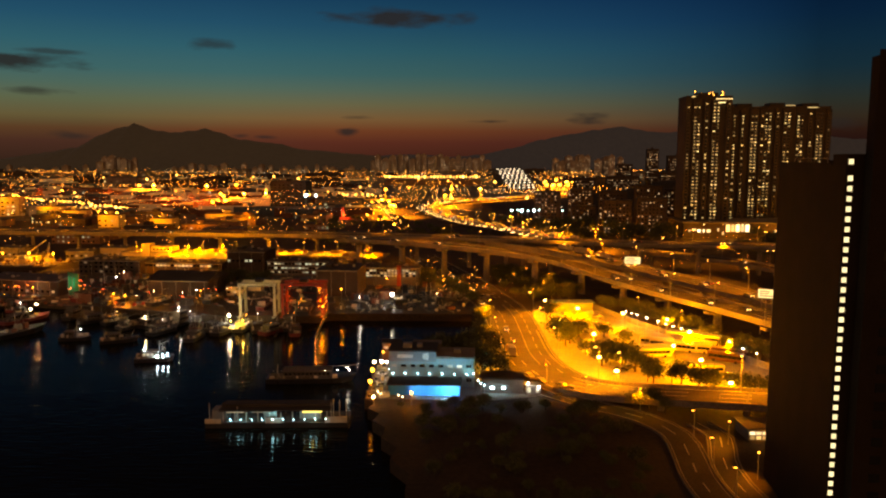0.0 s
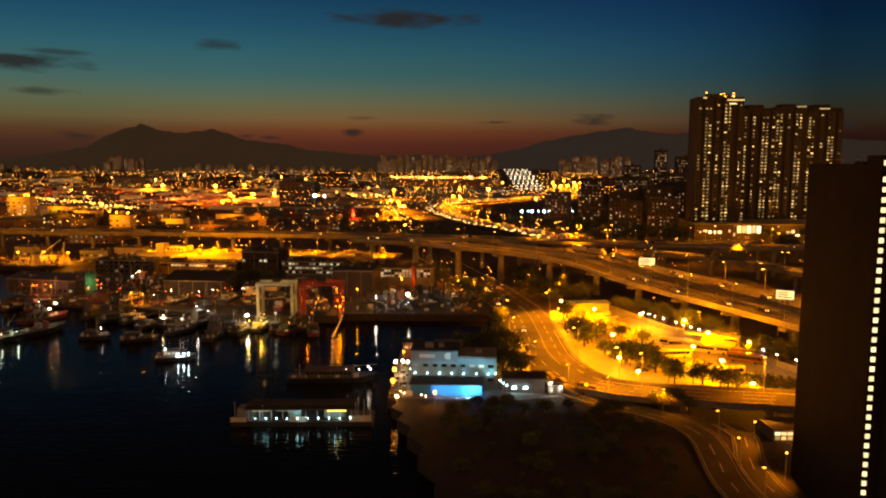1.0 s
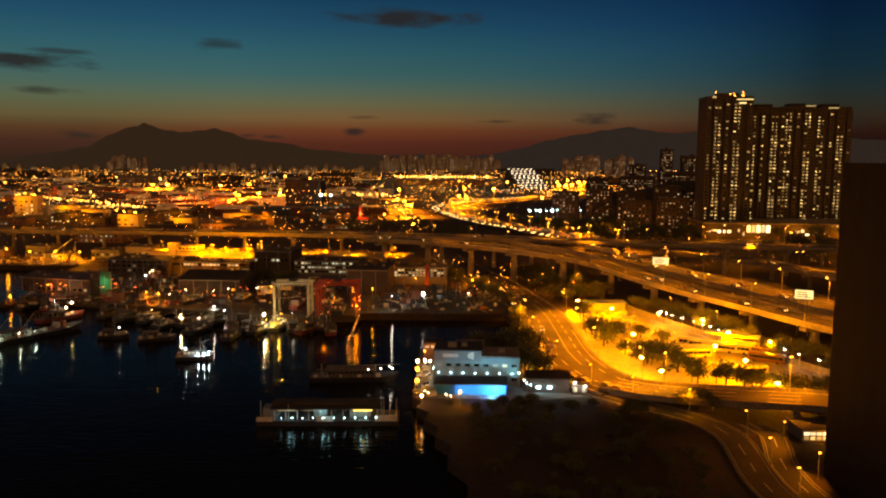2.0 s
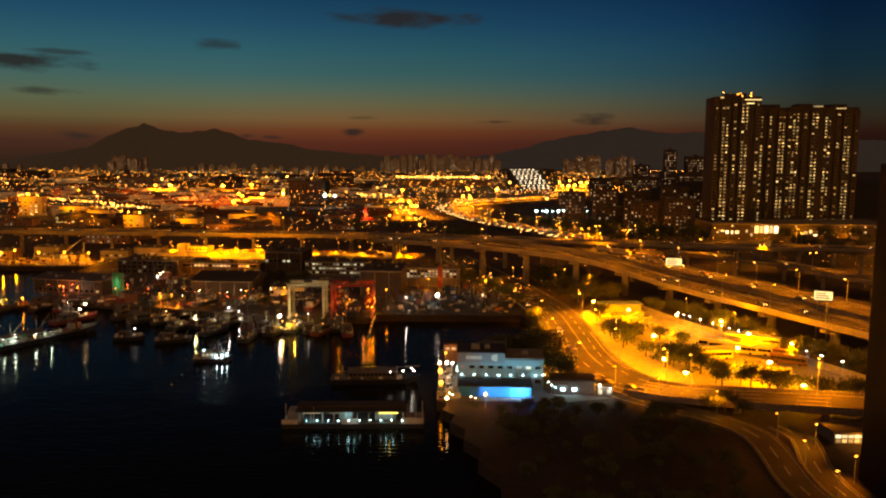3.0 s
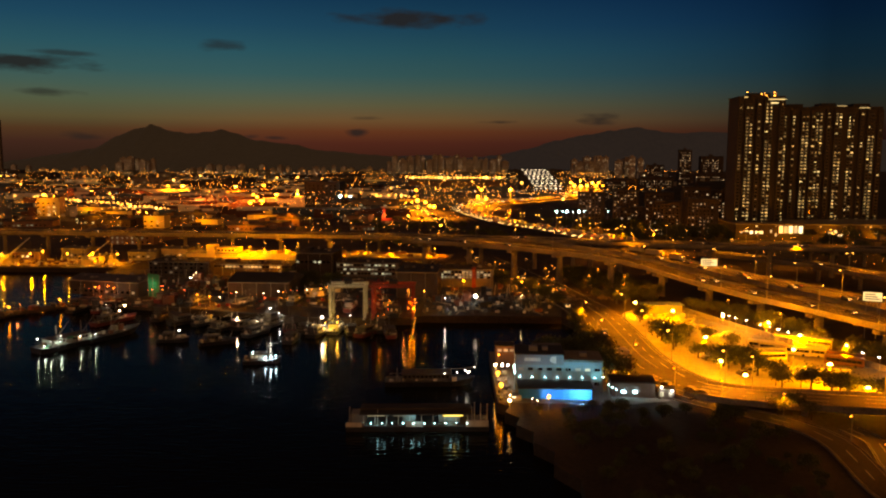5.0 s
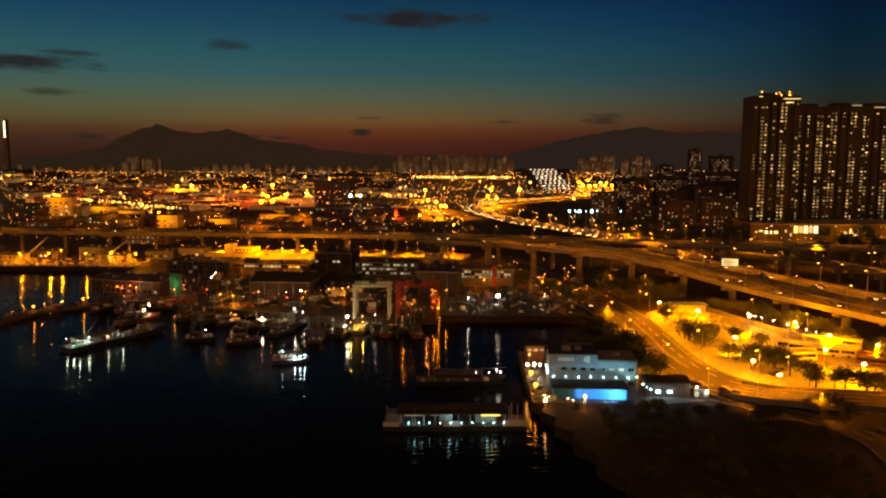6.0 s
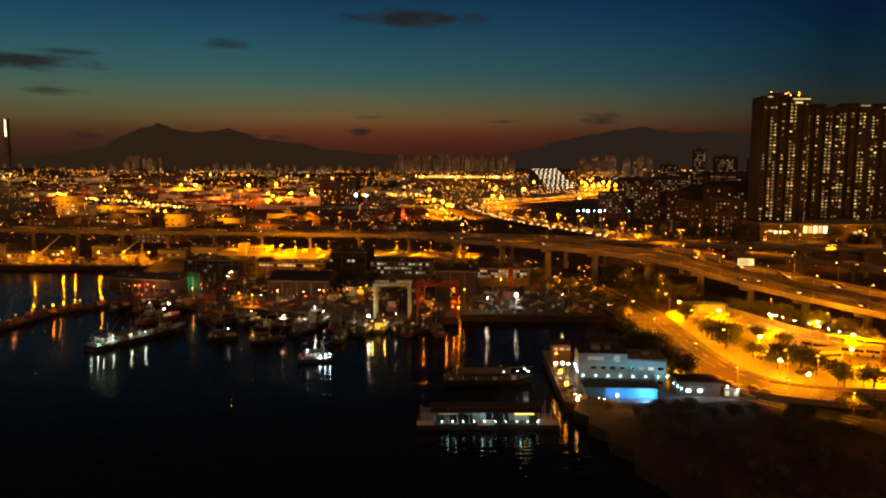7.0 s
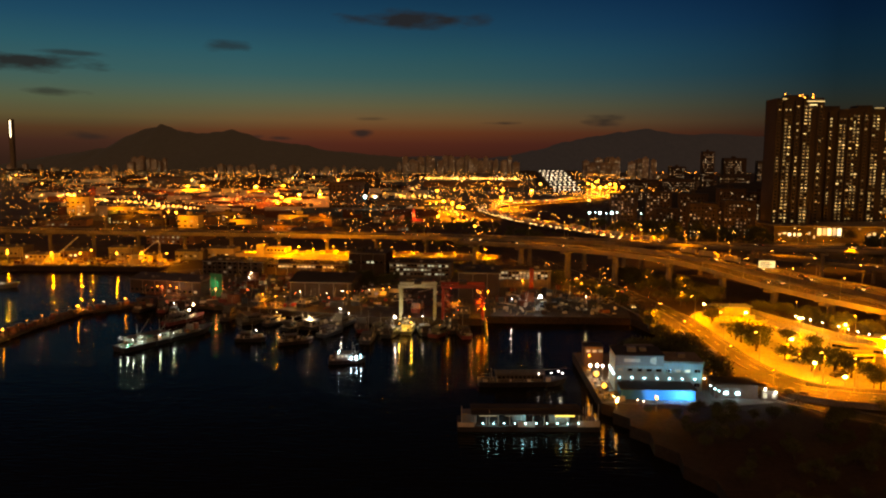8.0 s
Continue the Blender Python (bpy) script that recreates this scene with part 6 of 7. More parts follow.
def bus_canopy(x, y, turn, long, label):
    ob = thing("bus_canopy", x, y, 3.12, turn, label, "canopy", "depot canopies")
    part("roof", boxes((0, long, -2.2, 2.2, 4.2, 4.5)), M["white_wall"], ob)
    part("fascia", boxes((-0.1, long + 0.1, -2.35, -2.2, 3.9, 4.55)), M["yellow_wall"], ob)
    for k in range(int(long / 6) + 1):
        for b in (-1.5, 1.5):
            part("post", boxes((k * 6 + 0.2, k * 6 + 0.42, b - 0.1, b + 0.1, 0, 4.2)), M["grey_steel"], ob)
    for k in range(3):
        part("rooflight", boxes((2 + k * long / 3, 5 + k * long / 3, -1.2, 1.2, 4.5, 4.62)), M["grey_steel"], ob)
    return ob


bus_canopy(84, 272.5, -33, 18.6, "long pale bus canopy under fierce depot lamps")
bus_canopy(91, 274, -33, 9.6, "short pale bus canopy by the boundary wall")
for x, y, a in ((80.5, 262.5, -30), (84.5, 259, -30), (78, 266, -30)):
    copy_thing(b1, pose(x, y, 3.12, 0, 0, a))
depot_shed = thing("depot_shed", 50, 329, 3.1, 3, "long low depot shed with a pale lit roof", "shed")
part("wall", boxes((0, 18, 0.5, 6, 0, 3.6)), M["yellow_wall"], depot_shed)
part("roof", boxes((-0.6, 18.6, -1.2, 6.6, 3.6, 3.9)), M["white_wall"], depot_shed)
proto = car("parked or passing car with lit lamps")
rng = random.Random(9)
state = 0


def cars_on(line, offset, gap, z, back=False, seed=1, first=5.0, fill=0.7):
    global state
    r = random.Random(seed)
    for p, s, a in along(line, gap, first):
        if r.random() > fill:
            continue
        q = p + s * (offset + r.uniform(-0.3, 0.3))
        m = pose(q.x, q.y, q.z + z, 0, 0, a + (180 if back else 0))
        if state == 0:
            state = 1
            proto.matrix_world = m
        else:
            copy_thing(proto, m)


cars_on(curve, 3.7, 46, 0.01, False, 1)
cars_on(curve, -3.7, 60, 0.01, True, 2, 20)
cars_on(curve, 7.4, 75, 0.01, False, 3, 30)
for ln, sd in ((west, 4), (east, 6)):
    cars_on(ln, 2, 30, 0.06, False, sd, 8, 0.65)
    cars_on(ln, -2.4, 36, 0.06, sd == 6, sd + 1, 12, 0.65)
cars_on(ramp, 2, 34, 0.06, False, 8)
cars_on(north, -2, 30, 0.06, True, 9)
cars_on(main, 3, 48, 0.06, False, 10, 300, 0.6)
cars_on(main, -3, 55, 0.06, True, 11, 310, 0.6)
# far traffic, too small to tell apart
shells, heads, tails = bmesh.new(), bmesh.new(), bmesh.new()
r = random.Random(21)
for o in (-10.5, -7, -3.5, 3.5, 7, 10.5):
    for p, s, a in along(far_road, 15, r.uniform(0, 12)):
        if r.random() < 0.75:
            q = p + s * o
            d = Vector((-s.y, s.x, 0)) * (1 if o > 0 else -1)
            long, tall = r.choice(((2.1, 1.4), (2.1, 1.5), (4.5, 3.0)))
            beam(shells, q - d * long + Vector((0, 0, 0.3 + tall / 2)), q + d * long + Vector((0, 0, 0.3 + tall / 2)), 1.8, tall)
            for k in (-0.6, 0.6):
                c = q + s * k + Vector((0, 0, 0.8))
                beam(heads, c + d * (long + 0.02), c + d * (long + 0.2), 0.5, 0.5)
                beam(tails, c - d * (long + 0.2), c - d * (long + 0.02), 0.5, 0.5)
for nm, bm, mt in (("far_traffic", shells, M["car"]), ("far_headlights", heads, G["head"]), ("far_taillights", tails, G["tail"])):
    tagged(new(nm, mesh_of(nm, bm, mt)), "dense evening traffic on the far highway", "traffic", kind="stuff")
for k in range(34):
    x, y = rng.uniform(-12, 16), rng.uniform(352, 374)
    m = pose(-11 + (k % 17) * 2.3 + rng.uniform(-0.2, 0.2), 356 + (k // 17) * 7, 3.06, 0, 0, 85 + rng.uniform(-3, 3))
    if k == 0:
        parked = car("parked unlit car in the open yard", False)
        parked.matrix_world = m
    else:
        copy_thing(parked, m)

rng = random.Random(71)
for x, y, a in ((48, 308, 80), (50.5, 308.5, 80), (53, 309, 80), (60, 300, 75), (62.5, 300.5, 75), (65, 301, 75), (63, 262, 20), (64, 266, 20), (70, 262, 15), (58, 262, 100), (57, 258, 95), (82, 240, -30), (79, 236, -30), (90, 228, -20), (94, 224, -20), (75, 270, 60), (27.8, 226.4, -58), (30.8, 221, -54), (36.4, 216.4, -44), (39, 213.4, -42), (53, 252, 20), (55, 249.5, 20), (58, 234, 15), (61, 237, 15), (52, 286, 70), (54.5, 286.5, 70), (57, 287, 70)):
    copy_thing(parked, pose(x, y, 3.13, 0, 0, a + rng.uniform(-6, 6)))


def lorry(x, y, z, turn, long, mat, label):
    ob = thing("lorry", x, y, z, turn, label, "lorry")
    part("cargo_box", boxes((1.8 - long, 1.8, -1.2, 1.2, 0.9, 3.6)), M[mat], ob)
    part("cab", boxes((2.0, 3.8, -1.15, 1.15, 0.5, 2.7)), M["bus_cream"], ob)
    part("chassis", boxes((1.9 - long, 3.6, -0.9, 0.9, 0.5, 0.9)), M["dark_steel"], ob)
    for a in (2.8 - long, 4.0 - long, 2.8):
        for b in (-1, 1):
            bm = bmesh.new()
            tube(bm, (a, b - 0.15, 0.48), (a, b + 0.15, 0.48), 0.48, 0.48, 10)
            part("wheel", bm, M["rubber"], ob)
    return ob


lorry(24.5, 252, 3.35, 95, 5.3, "bus_cream", "box lorry on the curved road")
for (p, s, a), long in zip(along(east, 13, 50)[:3], (6.5, 9.5, 6.5)):
    q = p - s * 4.5
    lorry(q.x, q.y, q.z + 0.06, a, long, "yellow_wall", "yellow-lit box lorry on the highway viaduct")


def signboard(x, y, z, w, h, turn, label, tall=6):
    ob = thing("lit_signboard", x, y, z, turn, label, "signboard")
    part("face", boxes((-w / 2, w / 2, -0.2, 0.2, tall, tall + h)), G["sign"], ob, "pale yellow lit face")
    for z0 in (tall - 0.25, tall + h):
        part("rim", boxes((-w / 2 - 0.2, w / 2 + 0.2, -0.15, 0.25, z0, z0 + 0.25)), M["dark_steel"], ob)
    for a in (-w * 0.3, w * 0.3):
        part("post", boxes((a - 0.17, a + 0.17, 0.25, 0.6, 0, tall + h)), M["grey_steel"], ob)
    rows = random.Random(int(x))
    for k in range(3):
        # unreadable lines of lettering
        part("lettering_bar", boxes((-w * 0.42, w * rows.uniform(0.1, 0.4), -0.24, -0.2, tall + h * (0.18 + k * 0.26), tall + h * (0.30 + k * 0.26))), M["brick_wall"], ob)
    return ob


signboard(102.2, 398.5, 3, 8.0, 3.6, -12, "pale yellow lit advertising board beside the highway", 11.6)
signboard(124.6, 284, 3, 6.2, 3.3, -25, "pale yellow lit advertising board beside the highway", 14.4)
canopy = thing("lit_canopy", 74, 174, 3, 0, "low building with a lit canopy beside the slip road", "canopy")
part("body", boxes((0, 17, 0.1, 8, 0, 2.8)), M["estate_wall"], canopy)
part("roof", boxes((-0.5, 17.5, -0.5, 8.5, 2.8, 3.1)), M["sheet"], canopy)
for k in range(11):
    window(canopy, 1.0 + k * 1.5, 0.03, 1.95, 1.25, 0.75, G["shop"])
    window(canopy, 1.0 + k * 1.5, 0.03, 0.85, 1.1, 0.8, G["room"])
light((80, 171.5, 5.0), 500, AMBER, 0.3)
for x, y in ((64.5, 171), (63.5, 152)):
    lamp_post(x + 3.6, y, 3.1, 6.0, G["amber"], 0, AMBER, "short lamp post with an amber head beside the loop road", 0.3)
    light((x + 3.2, y, 8.3), 2600, SODIUM, 0.3, 130, (x - 1, y, 3))

# ---------- container port and far city ----------
rng = random.Random(1234)


def high_mast(tall, label):
    ob = thing("high_mast", 0, 0, 0, 0, label, "light mast", "port light masts")
    bm = bmesh.new()
    tube(bm, (0, 0, 0), (0, 0, tall), 0.45, 0.2, 6)
    part("mast", bm, M["grey_steel"], ob)
    bm = bmesh.new()
    # ring drawn oversize, standing in for the bloom around its lamps
    bmesh.ops.create_icosphere(bm, subdivisions=1, radius=2.7, matrix=Matrix.Translation((0, 0, tall)) @ Matrix.Diagonal((1, 1, 0.7, 1)))
    part("lamp_ring", bm, G["far_big"], ob, "oversize glowing ring of sodium floodlights")
    return ob


masts = [high_mast(26, "tall port mast with a fierce sodium lamp ring"), high_mast(18, "port mast with a sodium lamp ring")]
placed = set()


def put_mast(k, x, y, s=1.0):
    m = pose(x, y, 3, 0, 0, 0) @ Matrix.Scale(s, 4)
    if k not in placed:
        placed.add(k)
        masts[k].matrix_world = m
    else:
        copy_thing(masts[k], m)


for k in range(20):
    y = rng.uniform(1300, 2700)
    put_mast(rng.randrange(2), rng.uniform(-0.62, 0.13) * y, y, rng.uniform(0.55, 0.9))
# the port's floodlit quays and yards
for x, y in ((-335, 1160), (-310, 1086), (-300, 1161), (-272, 1182), (-391, 1456), (-428, 1395), (-561, 1418), (-723, 1836), (-534, 1419), (-640, 1129), (-613, 1093), (-598, 1076), (-276, 977),
             (-281, 937), (-58, 883), (-53, 872), (-65, 957), (-77, 998), (18, 1283), (15, 1047), (67, 1285), (234, 1705), (208, 1423), (279, 1843), (275, 1666), (288, 1667), (-91, 1255), (6, 1115), (206, 1480), (217, 1470), (232, 1490), (248, 1480), (263, 1485)):
    put_mast(1, x, y, 1.25 if y < 1200 else 1.6)
    light((x, y - 4, 20), 420000, (1.0, 0.27, 0.006), 1.0, 150, (x, y - 4, 3))
for x, y in ((-544, 1013), (-500, 956), (-494, 985), (-499, 1014), (-494, 1030), (-429, 919), (-393, 873), (-380, 862), (-363, 852), (-293, 793), (-136, 1110), (-114, 1111), (-97, 1076), (-89, 1094), (-148, 1110), (-43, 709), (-62, 760), (-80, 830)):
    put_mast(1, x, y, 0.55)
bm = bmesh.new()
prism(bm, [(-720, 850), (-230, 780), (-150, 900), (-20, 1100), (260, 1480), (400, 2700), (-1700, 2700)], 2.0, 3.04)
structure("port_ground", bm, M["port_floor"], "dark oily concrete ground of the container port")

# container stacks: rows of boxes
for tone in ("box_a", "box_b", "white_steel"):
    bm = bmesh.new()
    for k in range(420):
        y = rng.uniform(860, 2300)
        x = rng.uniform(-0.62, -0.12) * y
        if abs(x + 215) < 60 and 900 < y < 1110:
            continue
        h = rng.choice((2.6, 5.2, 7.8, 10.4))
        l = rng.choice((12, 24, 36, 60))
        box(bm, x, x + l, y, y + 2.4 * rng.randint(1, 5), 3, 3 + h)
    tagged(new("container_stacks", mesh_of("container_stacks", bm, M[tone])), "rows of stacked steel shipping containers in the port", "containers", kind="stuff")


def quay_crane(label):
    ob = thing("quay_crane", 0, 0, 0, 0, label, "port crane", "port cranes")
    for x in (-9, 9):
        for y in (-10, 10):
            bm = bmesh.new()
            beam(bm, (x, y, 0), (x, y, 38), 1.6)
            part("leg", bm, M["red"], ob)
    bm = bmesh.new()
    for y in (-10, 10):
        beam(bm, (-9, y, 14), (9, y, 14), 1.4)
        beam(bm, (-9, y, 37), (9, y, 37), 1.4)
        beam(bm, (-9, y, 14), (9, y, 37), 0.8)
    tagged(part("portal", bm, M["red"], ob), kind="stuff")
    bm = bmesh.new()
    beam(bm, (-3, -45, 40), (-3, 35, 40), 1.5, 2.2)
    beam(bm, (3, -45, 40), (3, 35, 40), 1.5, 2.2)
    beam(bm, (0, 8, 56), (0, -40, 41), 0.7)
    beam(bm, (0, 8, 56), (0, 30, 41), 0.7)
    beam(bm, (0, 8, 40), (0, 8, 56), 1.6)
    part("boom", bm, M["red"], ob)
    bm = bmesh.new()
    for k in range(12):
        bmesh.ops.create_icosphere(bm, subdivisions=1, radius=0.6, matrix=Matrix.Translation((rng.choice((-9, 9, 0)), rng.uniform(-40, 12), rng.uniform(12, 41))))
    part("crane_lamps", bm, G["far_orange"], ob, "sodium lamps on the crane")
    return ob


qc = quay_crane("red steel quay crane with sodium lamps in the port")
spots = [(-330, 940, 20), (-352, 985, 10), (-318, 1010, 15), (-345, 1060, 20), (-300, 1040, 25), (-395, 1090, 10), (-370, 1130, 5), (-560, 1290, 12), (-240, 1420, 20), (-700, 1330, 10), (-200, 1430, 30), (-160, 1440, 30)]
qc.matrix_world = pose(spots[0][0], spots[0][1], 3, 0, 0, spots[0][2]) @ Matrix.Scale(0.55, 4)
for x, y, a in spots[1:]:
    if x < -280:
        light((x + 6, y - 26, 22), 60000, (1.0, 0.2, 0.02), 0.6)
    copy_thing(qc, pose(x, y, 3, 0, 0, a) @ Matrix.Scale(rng.uniform(0.45, 0.65), 4))


def lamps(name, count, area, glass, label, low, high, r0, r1, seed, rows=0.0):
    """Many small far lamps over a stretch that widens with distance: area = (side slope from, to, near, far). A share stands in short straight rows."""
    r = random.Random(seed)
    verts, faces = [], []
    done = 0
    while done < count:
        y = area[2] * (area[3] / area[2]) ** (r.random() ** 1.05)
        x = r.uniform(area[0], area[1]) * y
        run = r.randint(8, 30) if r.random() < rows / 12 else 1
        z = 3 + r.uniform(low, high)
        size = (r0 + (r1 - r0) * r.random() ** 1.8) * (y / 1400)
        gap, lean = r.uniform(5, 13) * y / 1400, r.uniform(-0.5, 0.5)
        for k in range(run):
            s = size * (r.uniform(0.8, 1.2) if run > 1 else 1.0)
            c, n = (x + k * gap, y + k * gap * lean, z), len(verts)
            verts += [(c[0] + a * s, c[1] + b * s, c[2] + d * s) for a, b, d in ((1, 0, 0), (-1, 0, 0), (0, 1, 0), (0, -1, 0), (0, 0, 1), (0, 0, -1))]
            faces += [(n + i, n + j, n + q) for i, j, q in ((0, 2, 4), (2, 1, 4), (1, 3, 4), (3, 0, 4), (2, 0, 5), (1, 2, 5), (3, 1, 5), (0, 3, 5))]
        done += run
    me = bpy.data.meshes.new(name)
    me.from_pydata(verts, [], faces)
    me.materials.append(glass)
    return tagged(new(name, me), label, "lamps", kind="stuff")


lamps("port_lamps", 5600, (-0.72, 0.0, 860, 3300), G["far_orange"], "countless small sodium lamps over the container port", 5, 26, 0.11, 0.52, 1, 0.55)
lamps("port_floodlights", 46, (-0.70, 0.16, 950, 2200), G["quay"], "larger sodium floodlights over the container port", 14, 24, 1.2, 2.6, 8)
lamps("pale_port_lamps", 900, (-0.72, 0.1, 800, 3200), G["far_white"], "small pale lamps among the sodium ones", 5, 22, 0.15, 0.5, 9, 0.6)
lamps("city_lamps", 1900, (-0.06, 0.24, 1230, 3800), G["far_orange"], "countless small sodium lamps over the far city", 4, 20, 0.14, 0.6, 2, 0.5)
lamps("depot_lamps", 900, (-0.76, -0.03, 540, 1100), G["far_orange"], "small sodium lamps among the warehouses", 5, 13, 0.2, 0.7, 3)
lamps("white_lamps", 300, (-0.64, 0.3, 700, 3300), G["far_white"], "scattered far white lamps", 5, 20, 0.2, 0.6, 4)
lamps("roadside_lamps", 420, (0.1, 0.62, 430, 700), G["far_orange"], "small sodium lamps around the interchange", 4, 9, 0.25, 0.5, 5)
lamps("under_lamps", 60, (-0.75, -0.1, 500, 640), G["far_orange"], "small lamps below the viaduct", 2, 8, 0.25, 0.6, 6)
lamps("tree_lamps", 60, (-0.02, 0.1, 350, 470), G["far_orange"], "small path lamps among the trees", 3, 6, 0.3, 0.7, 7)
for x, y, r in ((70, 745, 1.0), (80, 745, 1.3), (92, 746, 1.2), (77, 752, 0.6), (98, 752, 0.6), (86, 744, 0.5), (120, 745, 0.5), (-186, 1050, 2.2), (-171, 1040, 1.5)):
    bm = bmesh.new()
    bmesh.ops.create_icosphere(bm, subdivisions=1, radius=r)
    ob = thing("flood_mast", x, y, 3, 0, "mast with a cold white floodlight", "light mast", "white flood masts")
    b2_ = bmesh.new()
    tube(b2_, (0, 0, 0), (0, 0, 16), 0.3, 0.2, 6)
    part("mast", b2_, M["grey_steel"], ob)
    lp = part("floodlight", bm, G["cold"], ob, "cold white floodlight")
    lp.location = (0, 0, 16.4)

# warehouses and blocks between the viaduct and the port
kinds = (("warehouse", "brick_wall"), ("warehouse", "dark_wall"), ("industrial_block", "dark_wall"), ("industrial_block", "dark_wall"))
for k in range(24):
    y = rng.uniform(590, 840)
    x = rng.uniform(-0.66, -0.1) * y
    nm, wl_ = rng.choice(kinds)
    if abs(x + 215) < 70 and abs(y - 1070) < 60:
        continue
    w, h = rng.uniform(18, 46), rng.uniform(4, 9)
    slab_block(x, y, w, rng.uniform(14, 30), h, rng.uniform(-15, 15), 500 + k, 0.3, "low far warehouse with a few lit windows", nm, wl_, rng.choice(("room", "room", "room_cold")), 3, 3.4, 4.0, (1.3, 1.1), True)
    if rng.random() < 0.5:
        light((x + w * 0.5, y - 8, 3 + h + 3), 9000, SODIUM, 0.5)
for k in range(50):
    y = rng.uniform(1500, 2900)
    x = rng.uniform(-0.66, 0.3) * y
    if -0.10 < x / y < 0.16 and y < 2000:
        continue
    slab_block(x, y, rng.uniform(40, 110), 40, rng.uniform(10, 30), rng.uniform(-10, 10), 600 + k, 0.25, "large far warehouse with lit openings", "warehouse", rng.choice(("dark_wall", "old_concrete", "dark_wall")), rng.choice(("room", "shop")), 3, 8, 14, (3.5, 2), True)
slab_block(-238, 1062, 50, 40, 35, -3, 710, 0.03, "dark square tower block standing alone", "dark_block", "tower_wall", "room", 3, 4, 6, (2, 1.4))
slab_block(-165, 1010, 60, 24, 13, -3, 711, 0.3, "office block with strips of white windows", "office_block", "estate_wall", "room_cold", 3, 4.2, 3.6, (2.8, 1.2))
tall_red = thing("red_mast_sign", -108, 832, 3, 0, "red lit pillar sign", "sign")
part("pillar", boxes((0, 2.6, 0, 2.6, 0, 14), (-3, 12, 1, 3, 0, 3)), M["red"], tall_red)
light((-106.5, 828, 9), 9000, (1, 0.25, 0.05), 0.5)

for x, y, w, h, a in ((-515, 880, 26, 22, 4), (-462, 868, 34, 12, -6), (-250, 806, 46, 8, 6), (-280, 731, 22, 9, -4), (-430, 856, 30, 8, 3), (-332, 735, 20, 12, 0), (-344, 1010, 60, 9, 0)):
    slab_block(x, y, w, 16, h, a, 800 + int(w), 0.15, "floodlit yellow warehouse below a sodium lamp", "warehouse", "yellow_wall", "room", 3, 4.5, 6.0, (2.4, 1.4), True)
    light((x + w * 0.35, y - 9, 3 + h * 0.8), 9000, AMBER, 0.5)

# lamp rows along the quays and the hill road
def lamp_row(name, a, b, count, r, glass, label):
    rr = random.Random(count)
    bm = bmesh.new()
    for k in range(count):
        t = (k + rr.uniform(-0.25, 0.25)) / count
        p = Vector(a).lerp(Vector(b), t) + Vector((rr.uniform(-3, 3), rr.uniform(-6, 6), rr.uniform(-1.5, 1.5)))
        s = r * rr.uniform(0.6, 1.3)
        bmesh.ops.create_icosphere(bm, subdivisions=1, radius=s, matrix=Matrix.Translation(p))
    tagged(new(name, mesh_of(name, bm, glass)), label, "lamps", kind="stuff")


lamp_row("quay_lamps", (-660, 1140, 14), (-350, 850, 14), 70, 1.0, G["quay"], "bright row of sodium lamps along the port quay")
lamp_row("quay_lamps", (-480, 960, 10), (-390, 880, 10), 26, 0.5, G["quay"], "short double row of amber lamps on the quay")
lamp_row("hill_road_lamps", (150, 1090, 27), (330, 1060, 30), 26, 0.38, G["amber"], "row of amber lamps along the hill road")
lamp_row("yard_lamps", (-150, 1110, 18), (-80, 1085, 18), 20, 1.1, G["quay"], "row of bright sodium lamps over the far yard")
lamp_row("roadside_masts", (-78, 930, 15), (-36, 720, 8), 26, 0.5, G["quay"], "cluster of sodium lamps beside the far highway")
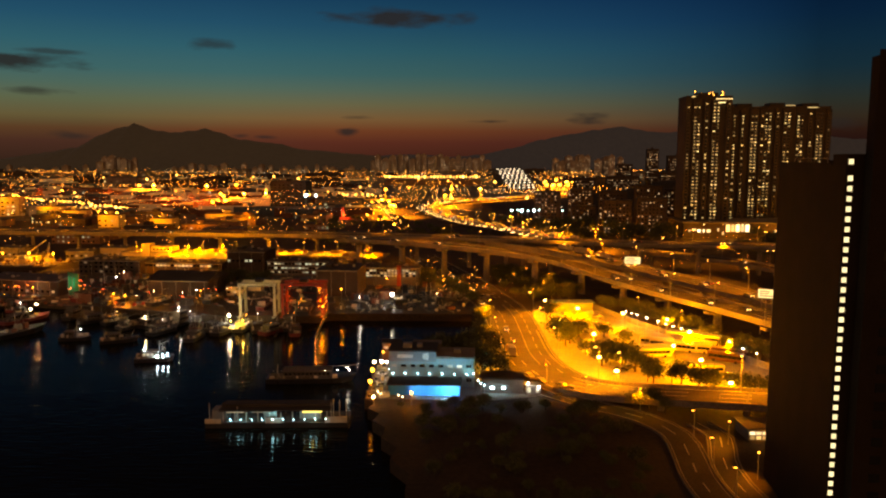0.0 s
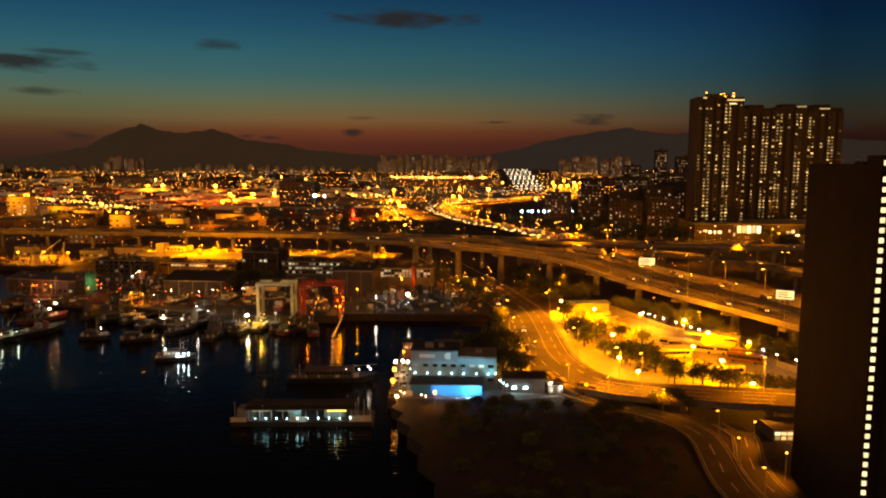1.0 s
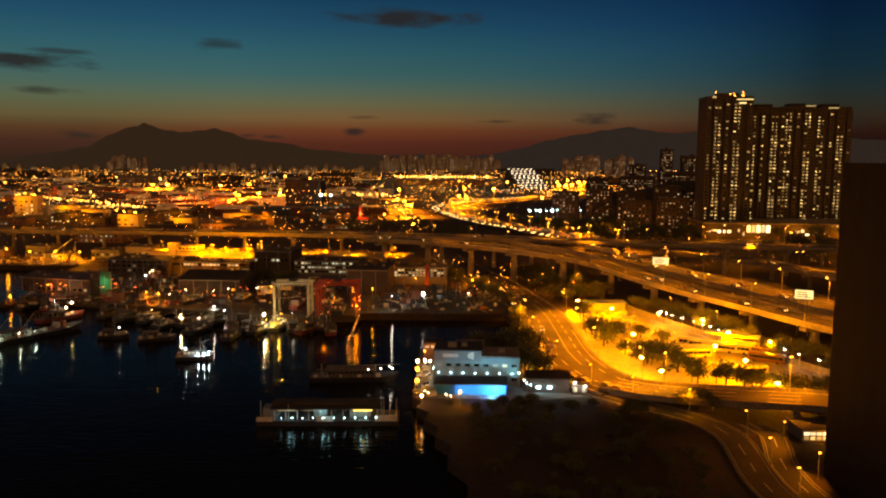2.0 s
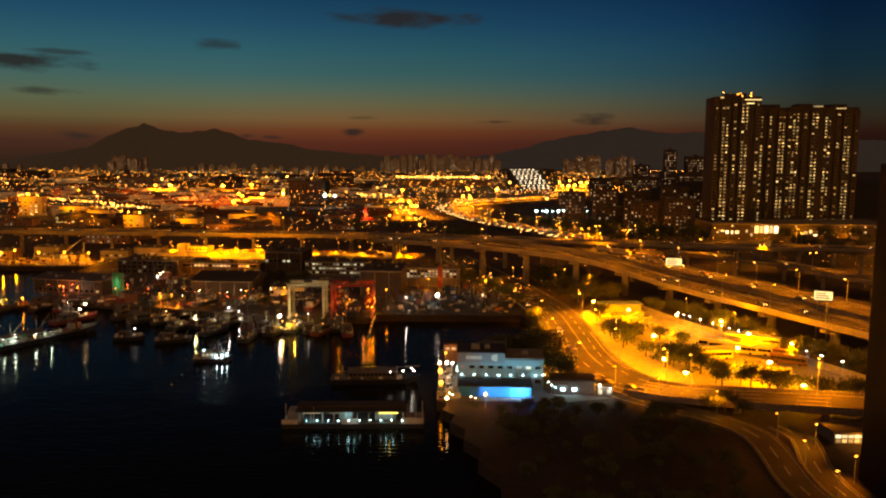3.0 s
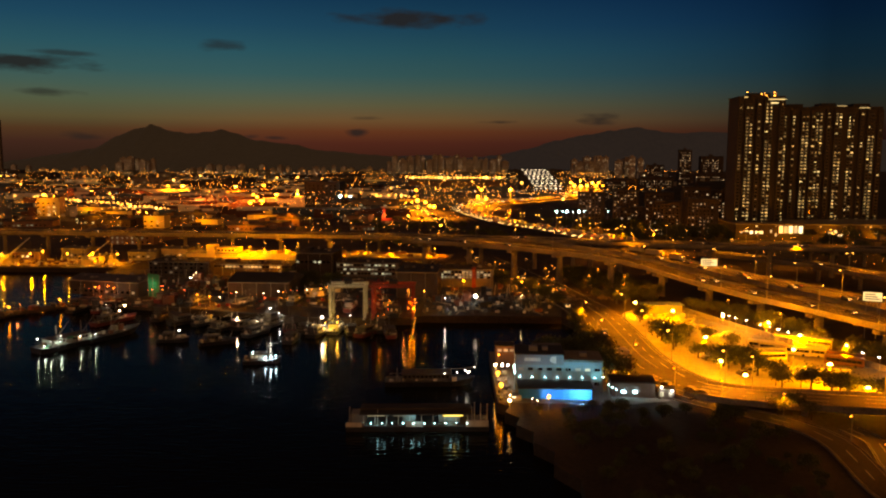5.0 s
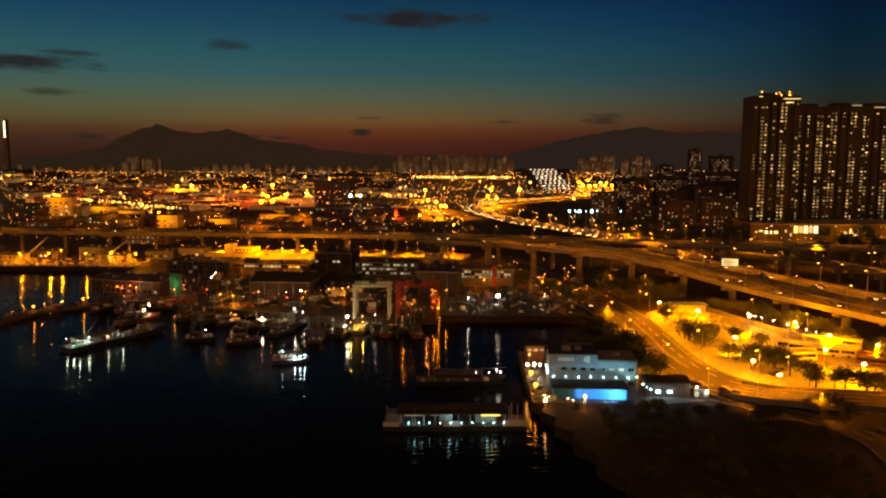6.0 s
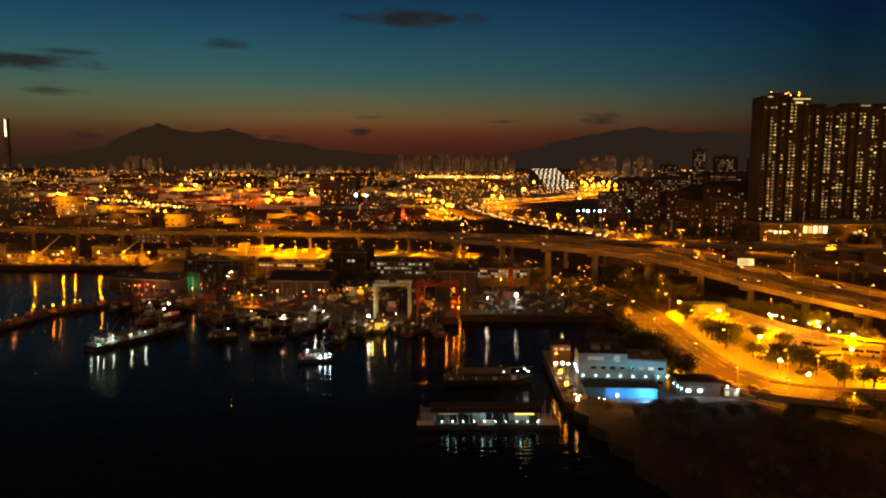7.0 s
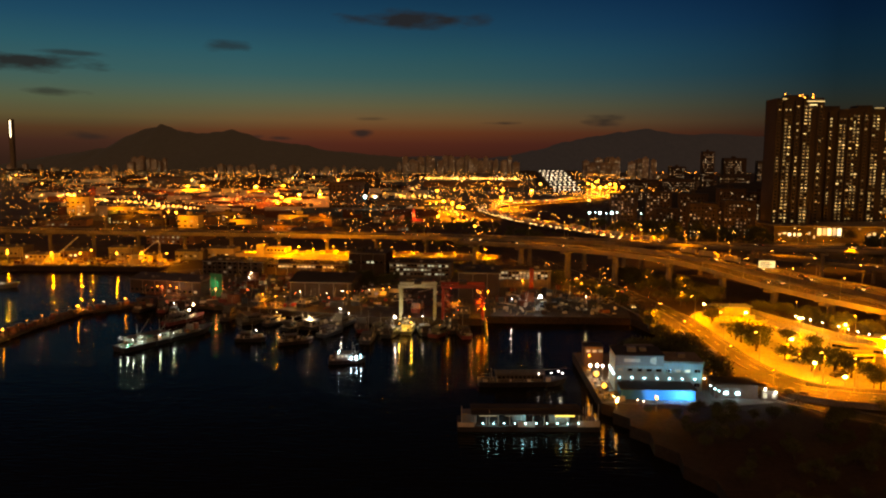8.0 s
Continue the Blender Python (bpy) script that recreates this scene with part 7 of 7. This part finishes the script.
# long terminal with a lamp-lined roof
term = thing("terminal_building", -140, 1910, 3, 0, "long low terminal with a line of lamps along its roof", "terminal")
part("body", boxes((0, 240, 0, 60, 0, 14)), M["brick_wall"], term)
part("roof", boxes((-2, 242, -2, 62, 14, 16)), M["concrete"], term)
for k in range(30):
    bm = bmesh.new()
    bmesh.ops.create_icosphere(bm, subdivisions=1, radius=rng.uniform(1.6, 3.0))
    lp = part("roof_lamp", bm, G["quay"], term, "sodium roof lamp")
    lp.location = (4 + k * 8, -3, 22)
# stepped depot with rows of white lamps
step = thing("stepped_depot", 0, 0, 3, 0, "stepped roof with slanting rows of white lamps", "depot")
for k in range(9):
    y, x = 1520 + k * 22, 137 - k * 1.4
    part("tier", boxes((x - 8, x + 62, y, y + 22, 0, 9 + k * 4.3)), M["roof"], step)
    for j in range(6):
        bm = boxes((-2.1, 2.1, -0.6, 0, -0.45, 0.45))
        lp = part("row_lamp", bm, G["row"], step, "long white lamp")
        lp.location = (x + j * 9.6 + (k % 2) * 3, y - 0.6, 9.9 + k * 4.3)
# far residential clusters on the skyline
for a, b, n, y0, y1, h0, h1, sd in ((-0.455, -0.40, 8, 3300, 3700, 40, 78, 1), (-0.095, 0.06, 30, 3300, 3900, 50, 88, 2), (0.145, 0.19, 12, 2900, 3300, 45, 80, 3), (0.20, 0.235, 4, 2500, 2700, 60, 80, 4), (-0.62, -0.46, 8, 3300, 3900, 15, 35, 5), (-0.36, -0.1, 22, 3000, 3800, 15, 42, 6)):
    r = random.Random(sd)
    for k in range(n):
        y = r.uniform(y0, y1)
        x = (a + (b - a) * (k + r.random() * 0.7) / n) * y
        w, h = r.uniform(18, 34), r.uniform(h0, h1)
        ob = thing("far_tower", x, y, 3, r.uniform(-20, 20), "far apartment tower dotted with dim lit windows", "apartment tower", "skyline towers")
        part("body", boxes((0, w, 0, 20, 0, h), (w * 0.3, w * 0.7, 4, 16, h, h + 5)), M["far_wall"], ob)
        dots = [(w * (i + 0.5) / 5, -0.1, 6 + j * 5.0) for i in range(5) for j in range(int((h - 6) / 5)) if r.random() < 0.34]
        if dots:
            windows_mesh(ob, dots, 1.6, 2.0, G["dim_room"])
bridge = thing("bridge_tower", -1858, 3080, 3, 0, "tall slim bridge tower with a vertical strip light", "bridge tower")
part("shaft", boxes((-8, 8, -8, 8, 0, 222)), M["concrete"], bridge)
part("light_strip", boxes((-2.6, 2.6, -8.6, -8, 150, 217)), G["row"], bridge, "pale vertical strip light")
